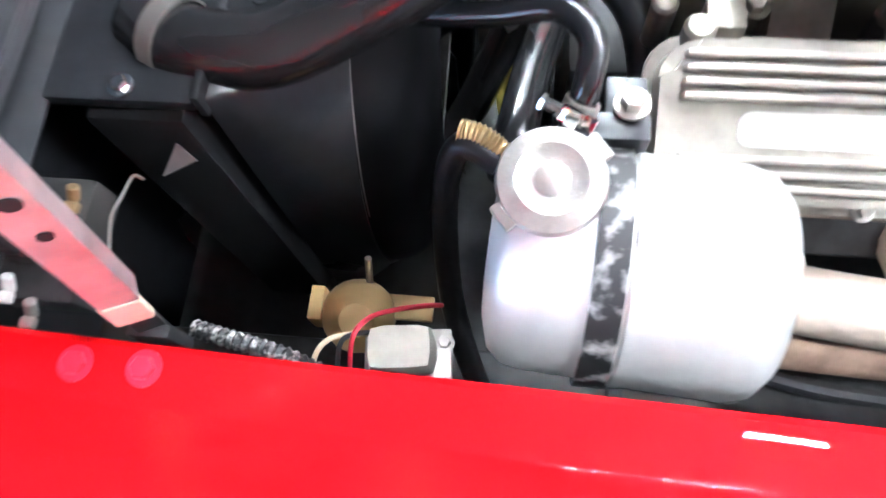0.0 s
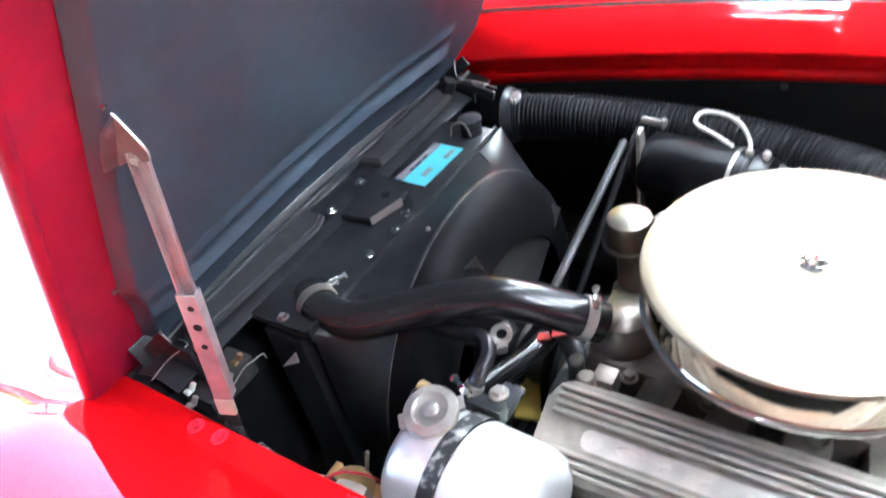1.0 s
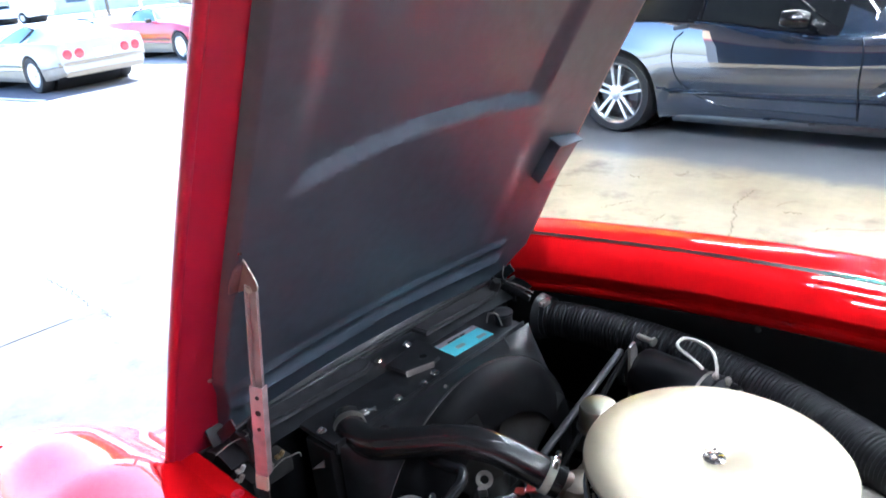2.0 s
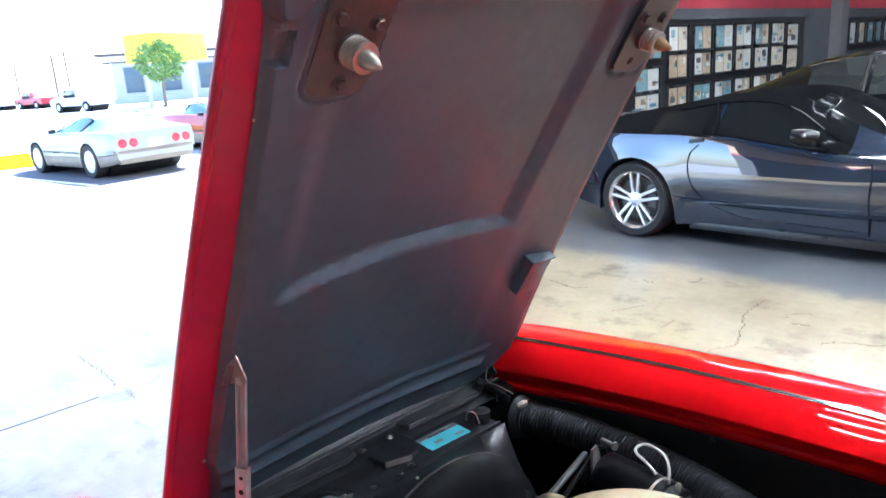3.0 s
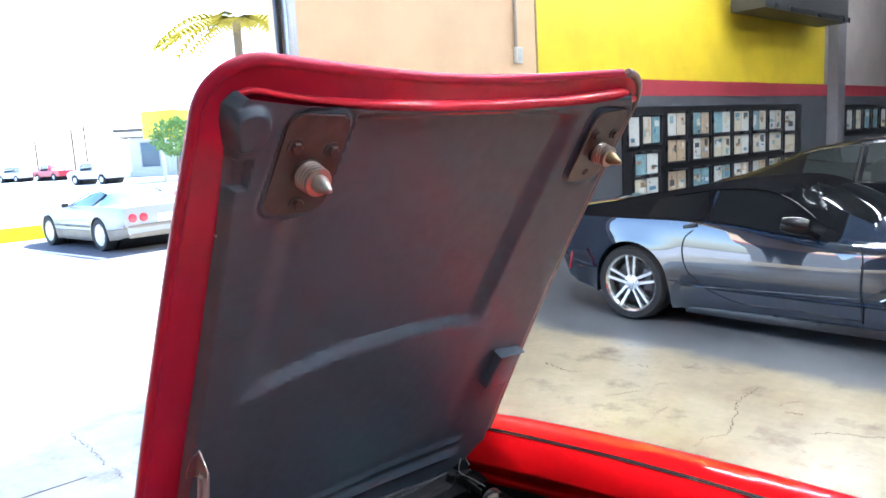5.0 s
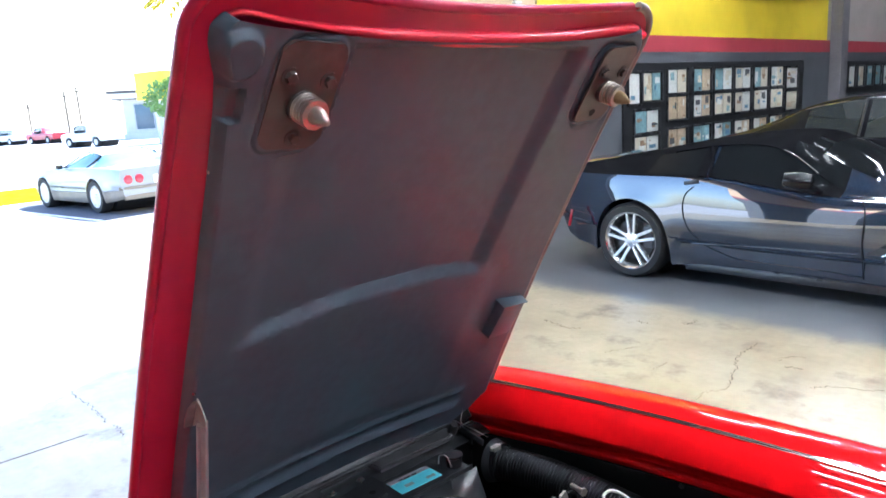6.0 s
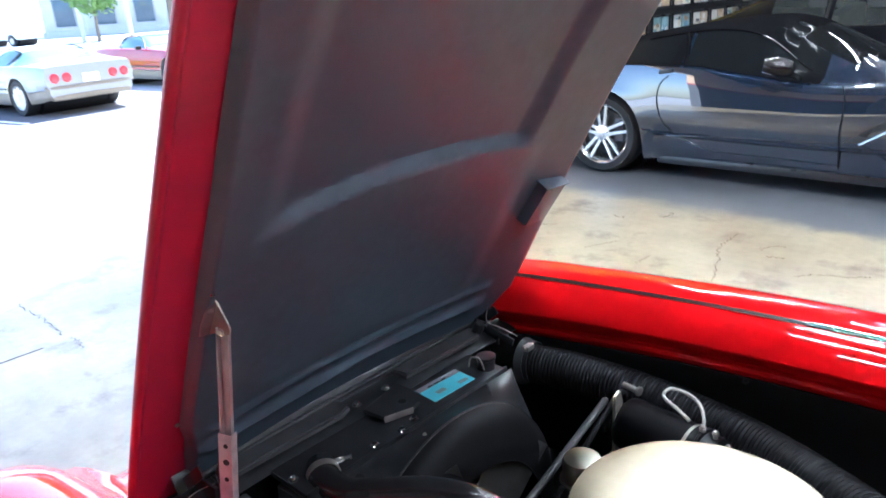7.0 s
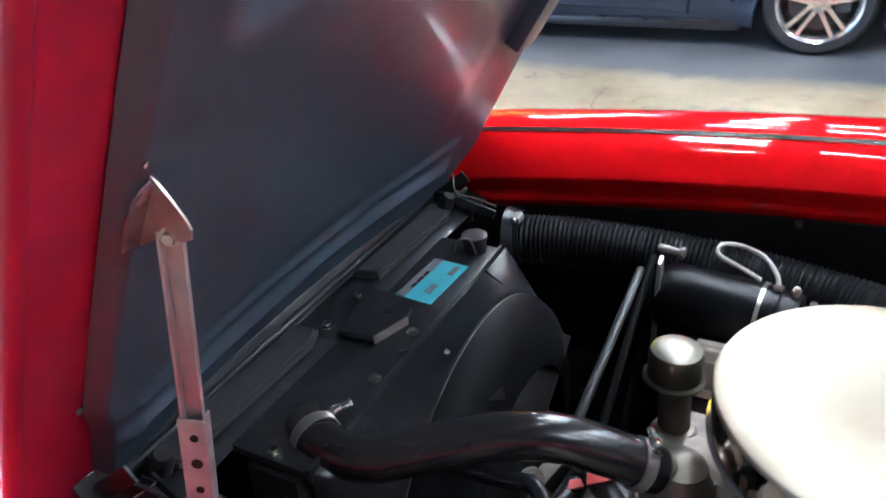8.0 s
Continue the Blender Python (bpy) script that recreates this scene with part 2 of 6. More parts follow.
# ---- setting materials ----
def floor_mat():
    """Bare polished concrete with stains and hairline cracks, turning grey past the parking line."""
    m = bpy.data.materials.new("shop_floor_concrete")
    m.use_nodes = True
    nt, lk = m.node_tree, m.node_tree.links
    b = nt.nodes["Principled BSDF"]
    tc = nt.nodes.new("ShaderNodeTexCoord")

    def noise_tex(scale, detail=6, rough=0.6):
        n = nt.nodes.new("ShaderNodeTexNoise")
        n.inputs["Scale"].default_value, n.inputs["Detail"].default_value, n.inputs["Roughness"].default_value = scale, detail, rough
        lk.new(tc.outputs["Object"], n.inputs["Vector"])
        return n

    def ramp(src, stops):
        r = nt.nodes.new("ShaderNodeValToRGB")
        e = r.color_ramp.elements
        e[0].position, e[0].color = stops[0][0], (*stops[0][1], 1)
        e[1].position, e[1].color = stops[-1][0], (*stops[-1][1], 1)
        for p, c in stops[1:-1]:
            x = e.new(p)
            x.color = (*c, 1)
        lk.new(src, r.inputs["Fac"])
        return r.outputs["Color"]

    def mixed(f, a, c):
        x = nt.nodes.new("ShaderNodeMix")
        x.data_type = "RGBA"
        lk.new(f, x.inputs["Factor"])
        for sock, v in (("A", a), ("B", c)):
            if isinstance(v, tuple):
                x.inputs[sock].default_value = (*v, 1)
            else:
                lk.new(v, x.inputs[sock])
        return x.outputs["Result"]

    big, fine, blot = noise_tex(0.9, 7), noise_tex(14, 8, 0.7), noise_tex(2.3, 5, 0.7)
    base = ramp(big.outputs["Fac"], [(0.30, (0.22, 0.172, 0.105)), (0.46, (0.33, 0.272, 0.175)), (0.66, (0.44, 0.378, 0.265))])
    stain = ramp(blot.outputs["Fac"], [(0.54, (0, 0, 0)), (0.70, (1, 1, 1))])
    col = mixed(stain, base, (0.165, 0.125, 0.078))
    chip = noise_tex(5.5, 9, 0.75)
    col = mixed(ramp(chip.outputs["Fac"], [(0.655, (0, 0, 0)), (0.70, (1, 1, 1))]), col, (0.11, 0.085, 0.055))
    speck = ramp(fine.outputs["Fac"], [(0.35, (0.65, 0.65, 0.65)), (0.6, (1, 1, 1))])
    mul = nt.nodes.new("ShaderNodeMix")
    mul.data_type, mul.blend_type = "RGBA", "MULTIPLY"
    mul.inputs["Factor"].default_value = 0.35
    lk.new(col, mul.inputs["A"]), lk.new(speck, mul.inputs["B"])
    # ragged edge where the floor turns grey
    sep = nt.nodes.new("ShaderNodeSeparateXYZ")
    lk.new(tc.outputs["Object"], sep.inputs[0])
    add = nt.nodes.new("ShaderNodeMath")
    add.operation = "MULTIPLY_ADD"
    lk.new(blot.outputs["Fac"], add.inputs[0])
    add.inputs[1].default_value = 0.35
    lk.new(sep.outputs["Y"], add.inputs[2])
    edge = nt.nodes.new("ShaderNodeMapRange")
    edge.inputs["From Min"].default_value, edge.inputs["From Max"].default_value = 4.08, 4.30
    lk.new(add.outputs[0], edge.inputs["Value"])
    grey = ramp(big.outputs["Fac"], [(0.35, (0.095, 0.100, 0.110)), (0.65, (0.15, 0.155, 0.165))])
    lk.new(mixed(edge.outputs["Result"], mul.outputs["Result"], grey), b.inputs["Base Color"])
    rr = nt.nodes.new("ShaderNodeMapRange")
    rr.inputs["To Min"].default_value, rr.inputs["To Max"].default_value = 0.25, 0.36
    lk.new(big.outputs["Fac"], rr.inputs["Value"])
    lk.new(rr.outputs["Result"], b.inputs["Roughness"])
    bp = nt.nodes.new("ShaderNodeBump")
    bp.inputs["Strength"].default_value, bp.inputs["Distance"].default_value = 0.12, 0.004
    lk.new(fine.outputs["Fac"], bp.inputs["Height"])
    lk.new(bp.outputs["Normal"], b.inputs["Normal"])
    return m


def wall_mat():
    """Painted block wall: charcoal below, a red stripe, yellow above; by the bay door the sunlit yellow is coloured
    tan.
    """
    m = mat("painted_shop_wall", (0.5, 0.5, 0.5), 0.55, vary=0.06, bump=0.25, bump_scale=60)
    nt, lk = m.node_tree, m.node_tree.links
    b = nt.nodes["Principled BSDF"]
    tc = nt.nodes.new("ShaderNodeTexCoord")
    sep = nt.nodes.new("ShaderNodeSeparateXYZ")
    lk.new(tc.outputs["Object"], sep.inputs[0])
    n = nt.nodes.new("ShaderNodeTexNoise")
    n.inputs["Scale"].default_value, n.inputs["Detail"].default_value = 1.7, 8
    lk.new(tc.outputs["Object"], n.inputs["Vector"])

    def step(sock, at, soft=0.004):
        r = nt.nodes.new("ShaderNodeMapRange")
        r.inputs["From Min"].default_value, r.inputs["From Max"].default_value = at - soft, at + soft
        lk.new(sock, r.inputs["Value"])
        return r.outputs["Result"]

    def mixed(f, a, c):
        x = nt.nodes.new("ShaderNodeMix")
        x.data_type = "RGBA"
        lk.new(f, x.inputs["Factor"])
        for sock, v in (("A", a), ("B", c)):
            if isinstance(v, tuple):
                x.inputs[sock].default_value = (*v, 1)
            else:
                lk.new(v, x.inputs[sock])
        return x.outputs["Result"]

    # sunlight on the yellow near the door is coloured in as tan
    upper = mixed(step(sep.outputs["Y"], 6.64), (0.76, 0.53, 0.32), (0.86, 0.63, 0.02))
    upper = mixed(step(sep.outputs["Y"], 16.55), upper, (0.42, 0.36, 0.33))
    col = mixed(step(sep.outputs["Z"], 2.23), (0.095, 0.10, 0.112), (0.42, 0.045, 0.065))
    col = mixed(step(sep.outputs["Z"], 2.48), col, upper)
    dirt = nt.nodes.new("ShaderNodeMix")
    dirt.data_type, dirt.blend_type = "RGBA", "MULTIPLY"
    dirt.inputs["Factor"].default_value = 0.4
    r = nt.nodes.new("ShaderNodeValToRGB")
    r.color_ramp.elements[0].position, r.color_ramp.elements[0].color = 0.3, (0.72, 0.70, 0.68, 1)
    r.color_ramp.elements[1].position = 0.62
    lk.new(n.outputs["Fac"], r.inputs["Fac"])
    lk.new(col, dirt.inputs["A"]), lk.new(r.outputs["Color"], dirt.inputs["B"])
    lk.new(dirt.outputs["Result"], b.inputs["Base Color"])
    return m


FLOOR = floor_mat()
WALL = wall_mat()
CEIL = mat("ceiling_dark", (0.10, 0.10, 0.105), 0.7, vary=0.12, second=(0.075, 0.075, 0.08), second_scale=0.7)
PLAIN_WALL = mat("plain_pale_wall", (0.74, 0.74, 0.73), 0.6, vary=0.05, second=(0.68, 0.68, 0.67), second_scale=0.6)
NEAR_WALL = mat("plain_grey_wall", (0.14, 0.14, 0.14), 0.6, vary=0.08, second_scale=0.6)
APRON = mat("pale_concrete_apron", (0.39, 0.39, 0.39), 0.75, vary=0.12, scale=9, bump=0.3, bump_scale=60, second=(0.33, 0.33, 0.33), second_scale=0.5)
STEEL_GREY = mat("painted_steel_jamb", (0.42, 0.44, 0.47), 0.4, 0.3, vary=0.08)
TUBE = mat("lamp_tube", (1.0, 0.97, 0.90), 0.4, emit=48.0)
DARK_FRAME = mat("black_picture_frame", (0.02, 0.02, 0.022), 0.35, vary=0.2)
PAPERS = [mat("print_cream", (0.62, 0.56, 0.44), 0.35, vary=0.12, scale=25), mat("print_pale", (0.66, 0.66, 0.62), 0.35, vary=0.12, scale=25),
          mat("print_teal", (0.22, 0.36, 0.40), 0.35, vary=0.3, scale=18), mat("print_tan", (0.52, 0.40, 0.27), 0.35, vary=0.2, scale=20)]
INK = [mat("print_dark", (0.07, 0.07, 0.08), 0.4, vary=0.3), mat("print_blue", (0.10, 0.22, 0.34), 0.4, vary=0.3), mat("print_brown", (0.30, 0.18, 0.10), 0.4, vary=0.3)]

# ---- the shop ----
FAR_Y, BACK_X, NEAR_Y, CEIL_Z = 26.0, 14.0, -10.0, 6.4
solo("floor", box(((BACK_X - 5.1) / 2, (FAR_Y + NEAR_Y) / 2, -0.05), (BACK_X + 5.1, FAR_Y - NEAR_Y, 0.10), 0), FLOOR,
     "polished bare concrete shop floor with stains, grey on the far side", "floor", kind="structure", smooth=False)
solo("wall_front", join(
    box((WALL_X - 0.1, (DOOR_Y1 + FAR_Y) / 2, CEIL_Z / 2), (0.2, FAR_Y - DOOR_Y1, CEIL_Z), 0),
    box((WALL_X - 0.1, (DOOR_Y0 + DOOR_Y1) / 2, (DOOR_H + CEIL_Z) / 2), (0.2, DOOR_Y1 - DOOR_Y0, CEIL_Z - DOOR_H), 0),
    box((WALL_X - 0.1, (NEAR_Y + DOOR_Y0) / 2, CEIL_Z / 2), (0.2, DOOR_Y0 - NEAR_Y, CEIL_Z), 0)), WALL,
     "yellow and charcoal painted shop wall with red stripe", "wall", kind="structure", smooth=False)
solo("wall_side_far", box((BACK_X / 2 - 2.5, FAR_Y + 0.1, CEIL_Z / 2), (BACK_X + 5.2, 0.2, CEIL_Z), 0), CEIL, "plain dark shop side wall", "wall", kind="structure", smooth=False)
solo("wall_side_near", box((BACK_X / 2 - 2.5, NEAR_Y - 0.1, CEIL_Z / 2), (BACK_X + 5.2, 0.2, CEIL_Z), 0), NEAR_WALL, "plain grey shop side wall", "wall", kind="structure", smooth=False)
# unseen wall, made pale to bounce light onto the hood's underside
solo("wall_back", box((BACK_X + 0.1, (FAR_Y + NEAR_Y) / 2, CEIL_Z / 2), (0.2, FAR_Y - NEAR_Y + 0.4, CEIL_Z), 0), PLAIN_WALL, "unseen pale back wall that bounces light", "wall", kind="structure", smooth=False)
solo("ceiling", box((BACK_X / 2 - 2.5, (FAR_Y + NEAR_Y) / 2, CEIL_Z + 0.05), (BACK_X + 5.4, FAR_Y - NEAR_Y + 0.4, 0.1), 0), CEIL, "dark unlit shop ceiling", "ceiling", kind="structure", smooth=False)

# bay door jamb: a steel channel with its track
jamb = thing("door_jamb", "grey steel bay door jamb with a roller track", "door frame", (WALL_X, DOOR_Y1, 0), kind="structure")
part("channel", join(box((0.05, 0.03, 2.1), (0.14, 0.012, 4.2), 0.002), box((0.11, 0.075, 2.1), (0.012, 0.09, 4.2), 0.002)), STEEL_GREY, jamb)
part("track", join(box((0.14, -0.005, 2.1), (0.05, 0.02, 4.2), 0.004), box((0.165, 0.02, 2.1), (0.008, 0.05, 4.2), 0.002)), STEEL_GREY, jamb)
part("weather_strip", box((0.02, -0.03, 2.1), (0.05, 0.05, 4.2), 0.01), RUBBER, jamb, "black rubber weather strip")
# wall column and conduit with its box
solo("wall_column", box((WALL_X + 0.12, 16.95, CEIL_Z / 2), (0.24, 0.42, CEIL_Z), 0.01), mat("column_paint", (0.16, 0.15, 0.16), 0.5, vary=0.1), "dark painted steel wall column", "column", kind="structure", smooth=False)
conduit = thing("electrical_conduit", "grey electrical conduit with a white switch box on the wall", "conduit", (WALL_X, 6.2, 0))
part("pipe", rod((0.035, 0, 2.8), (0.035, 0, 5.1), 0.022), mat("conduit_grey", (0.35, 0.30, 0.25), 0.45, 0.4), conduit)
part("switch_box", box((0.04, 0.03, 2.73), (0.06, 0.12, 0.20), 0.008), WHITE, conduit, "white switch box")
part("cover_plate", box((0.073, 0.03, 2.73), (0.008, 0.09, 0.16), 0.003), mat("cover_plate_grey", (0.6, 0.6, 0.57), 0.4), conduit)
solo("panel_seam", box((WALL_X + 0.006, 6.64, 3.7), (0.012, 0.03, 2.4), 0.003), mat("seam_brown", (0.34, 0.25, 0.10), 0.5), "brown vertical seam strip on the yellow wall", "trim", kind="structure")
duct = thing("heating_duct", "dark suspended heating unit under the ceiling", "heater", (-4.4, 13.6, 3.62))
part("casing", box((0, 0, 0.25), (0.6, 3.9, 0.5), 0.02), BLACK_DUSTY, duct)
part("flange", box((0.31, 0, 0.05), (0.03, 3.96, 0.1), 0.005), BLACK, duct)
for hy in (-1.5, 1.5):
    part("hanger", rod((0, hy, 0.5), (0, hy, CEIL_Z - 3.62), 0.012), ZINC, duct)

# tube lamps along the bay
def tube_lamp(at):
    lamp = thing("ceiling_lamp", "white twin tube ceiling lamp, lit", "lamp", at, "tube lamps over the bays")
    part("housing", box((0, 0, 0.04), (0.96, 0.16, 0.05), 0.01), WHITE, lamp)
    for dy in (-0.045, 0.045):
        part("lamp_tube", rod((-0.43, dy, 0), (0.43, dy, 0), 0.016, 10), TUBE, lamp, "glowing lamp tube")
    for ex in (-0.45, 0.45):
        part("end_cap", box((ex, 0, 0.005), (0.03, 0.14, 0.05), 0.004), WHITE, lamp)
    for dx in (-0.4, 0.4):
        part("hanger", rod((dx, 0, 0.06), (dx, 0, CEIL_Z - at[2]), 0.004, 6), ZINC, lamp)
    return lamp


LAMP_Z = 5.9
first_lamp = tube_lamp((-0.32, 2.0, LAMP_Z))
for lx, ly in ([(-0.32, y) for y in (-1.3, 0.2, 1.5, 3.2, 5.2, 7.5, 11.0, 15.0)] + [(0.95, y) for y in (0.9, 3.2, 5.2, 8.0)] + [(4.6, y) for y in (-2.0, 1.0, 3.3, 5.2, 10.0)]
               + [(6.1, y) for y in (-2.0, 1.0, 5.2)] + [(-3.2, y) for y in (7.4, 9.4, 11.4, 13.6, 17.5)]):
    copy_thing(first_lamp, pose(lx, ly, LAMP_Z))

# framed prints on dark boards
def print_board(name, y0, y1, z0, z1, cells, label):
    b = thing(name, label, "picture board", (WALL_X, 0, 0))
    part("backing", box((0.015, (y0 + y1) / 2, (z0 + z1) / 2), (0.03, y1 - y0, z1 - z0), 0.004), DARK_FRAME, b)
    rng = random.Random(4)
    for cy0, cy1, cz0, cz1, pages in cells:
        fr = part("picture_frame", join(
            box((0.045, (cy0 + cy1) / 2, cz1), (0.03, cy1 - cy0, 0.025), 0.004), box((0.045, (cy0 + cy1) / 2, cz0), (0.03, cy1 - cy0, 0.025), 0.004),
            box((0.045, cy0, (cz0 + cz1) / 2), (0.03, 0.03, cz1 - cz0), 0.004), box((0.045, cy1, (cz0 + cz1) / 2), (0.03, 0.03, cz1 - cz0), 0.004)), BLACK, b)
        w = (cy1 - cy0 - 0.06) / pages
        for k in range(pages):
            py0 = cy0 + 0.03 + w * k
            part("print", box((0.034, py0 + w / 2, (cz0 + cz1) / 2), (0.006, w - 0.02, cz1 - cz0 - 0.05), 0), rng.choice(PAPERS), fr, smooth=False)
            for j in range(rng.randint(2, 4)):
                iw, ih = rng.uniform(0.12, 0.55) * w, rng.uniform(0.06, 0.3) * (cz1 - cz0)
                iy = py0 + w / 2 + rng.uniform(-0.5, 0.5) * (w - 0.05 - iw)
                iz = (cz0 + cz1) / 2 + rng.uniform(-0.5, 0.5) * (cz1 - cz0 - 0.09 - ih)
                part("image_block", box((0.0385 + 0.0006 * j, iy, iz), (0.003, iw, ih), 0), rng.choice(INK + PAPERS), fr, smooth=False)
    return b


cells = [(8.66, 9.02, 1.44, 1.93, 1), (9.05, 9.62, 1.47, 1.93, 2), (8.82, 9.55, 0.99, 1.36, 2), (8.80, 9.55, 0.68, 0.97, 2), (8.80, 9.55, 0.30, 0.62, 2)]
for y0, y1 in ((9.78, 10.42), (10.60, 11.23), (11.33, 12.03), (12.10, 12.78), (12.88, 13.52), (13.60, 14.24)):
    cells += [(y0, y1, 1.56, 1.97, 2), (y0, y1, 1.14, 1.54, 2), (y0, y1, 0.66, 1.02, 2), (y0, y1, 0.24, 0.60, 2)]
cells += [(14.34, 14.94, 1.50, 1.94, 1), (14.34, 14.94, 1.06, 1.47, 1), (14.34, 14.94, 0.62, 1.0, 1)]
print_board("picture_board", 8.55, 15.25, 0.18, 2.06, cells, "dark board of black-framed prints on the wall")
print_board("small_picture_board", 17.65, 21.6, 1.30, 2.02, [(17.85 + 0.62 * k, 18.3 + 0.62 * k, 1.42, 1.92, 1) for k in range(6)], "dark board with a row of narrow framed prints")

# floor cracks and a cable
CRACK = mat("crack_dirt", (0.15, 0.12, 0.085), 0.9)
def crack(points, w=0.006, seed=1):
    rng = random.Random(seed)
    pts = spline([(x, y, 0.0) for x, y in points], 10)
    bm = bmesh.new()
    prev = None
    for i, p in enumerate(pts):
        d = (pts[min(i + 1, len(pts) - 1)] - pts[max(i - 1, 0)]).normalized()
        s = Vector((-d.y, d.x, 0))
        p = p + s * rng.uniform(-0.016, 0.016)
        ww = w * rng.uniform(0.3, 1.0)
        cur = [bm.verts.new((*(p + s * ww).xy, 0.0008)), bm.verts.new((*(p - s * ww).xy, 0.0008))]
        if prev:
            bm.faces.new((prev[0], prev[1], cur[1], cur[0]))
        prev = cur
    return bm


CRACKS = [(0.0050, [(-0.65, 3.65), (-0.65, 3.48), (-0.64, 3.34), (-0.57, 3.15), (-0.51, 2.95), (-0.47, 2.83)]), (0.0040, [(-0.46, 2.82), (-0.52, 2.71), (-0.53, 2.63), (-0.52, 2.55)]),
          (0.0060, [(-0.12, 3.10), (-0.04, 3.19), (0.04, 3.22), (0.13, 3.25), (0.20, 3.31)]), (0.0045, [(-1.33, 2.90), (-1.27, 2.99), (-1.22, 3.11)]), (0.0045, [(-0.93, 2.82), (-0.92, 2.88), (-0.91, 2.98)]),
          (0.0080, [(-2.08, 3.20), (-1.96, 3.19), (-1.86, 3.16), (-1.74, 3.20)]), (0.0070, [(-1.21, 3.71), (-1.18, 3.78), (-1.19, 3.85)]), (0.0110, [(-0.36, 3.33), (-0.32, 3.34), (-0.26, 3.35)]),
          (0.0050, [(-0.43, 3.41), (-0.40, 3.51), (-0.32, 3.55)]), (0.0060, [(-3.70, 0.28), (-3.46, 0.275), (-3.22, 0.29), (-3.07, 0.285), (-2.99, 0.28), (-2.87, 0.28)]),
          (0.0060, [(-2.80, 0.28), (-2.75, 0.29), (-2.61, 0.28)]), (0.0060, [(-1.52, 3.59), (-1.42, 3.57)])]
for k, (cw, pts) in enumerate(CRACKS):
    solo("floor_crack", crack(pts, cw, k), CRACK, "dark hairline crack in the concrete floor", "crack", "cracks in the floor", kind="structure", smooth=False)
solo("floor_joint", box((-2.79, -1.75, 0.0006), (0.012, 3.8, 0.0014), 0), CRACK, "sawn joint across the concrete floor", "joint", kind="structure", smooth=False)
cable = solo("hanging_cable", tube([(-4.2, 4.9, 0.9), (-4.1, 4.75, 0.45), (-4.05, 4.6, 0.1), (-4.1, 4.35, 0.012), (-4.5, 4.2, 0.012)], 0.010, 8), mat("orange_cable", (0.55, 0.22, 0.16), 0.5), "orange extension cable lying on the floor", "cable")

# ---- outside ----
solo("ground", box((-1000, 0, -0.07), (2600, 2600, 0.02), 0), APRON, "pale sunlit concrete and asphalt lot", "ground", kind="structure", smooth=False)
GRASS = mat("dry_lawn", (0.20, 0.19, 0.006), 0.95, vary=0.3, scale=6, spec=0.0, second=(0.24, 0.215, 0.008), second_scale=0.3)
LEAF = mat("palm_leaf", (0.34, 0.28, 0.008), 0.6, vary=0.3, spec=0.1)
LEAF_GREEN = mat("hedge_leaf", (0.15, 0.25, 0.06), 0.6, vary=0.35)
STUCCO = mat("white_stucco", (0.62, 0.60, 0.56), 0.8, vary=0.06)
LINE_WHITE = mat("parking_line_paint", (0.75, 0.75, 0.73), 0.7)
LOT_SHADOW = mat("car_shadow_asphalt", (0.10, 0.10, 0.11), 0.85, vary=0.2, scale=30, bump=0.4, second=(0.13, 0.13, 0.135), second_scale=0.4)
for k in range(5):
    solo("parking_line", box((-14.9, 2.9 - 3.0 * k + 3.0, -0.055), (5.0, 0.10, 0.004), 0, (0, 0, 8.7)), LINE_WHITE, "white painted parking line on the lot", "line", "parking lines", kind="structure", smooth=False)
# the silver coupe's shadow, painted as a dark sheet on the lot
solo("shadow_patch", box((-14.9, 4.0, -0.059), (5.2, 3.0, 0.003), 0), LOT_SHADOW, "dark sheet painted as the silver coupe's shadow", "ground", kind="structure", smooth=False)

lawn = solo("lawn_strip", sheet(lambda u, v: Vector((-17.8 - 4.2 * u, -8 + 60 * v, -0.055 + 0.16 * math.sin(math.pi * u) + 0.02 * noise.noise(Vector((u * 9, v * 40, 0))))), lin(0, 1, 12), lin(0, 1, 50)), GRASS,
            "dry yellow-green lawn strip beside the lot", "lawn", kind="stuff")


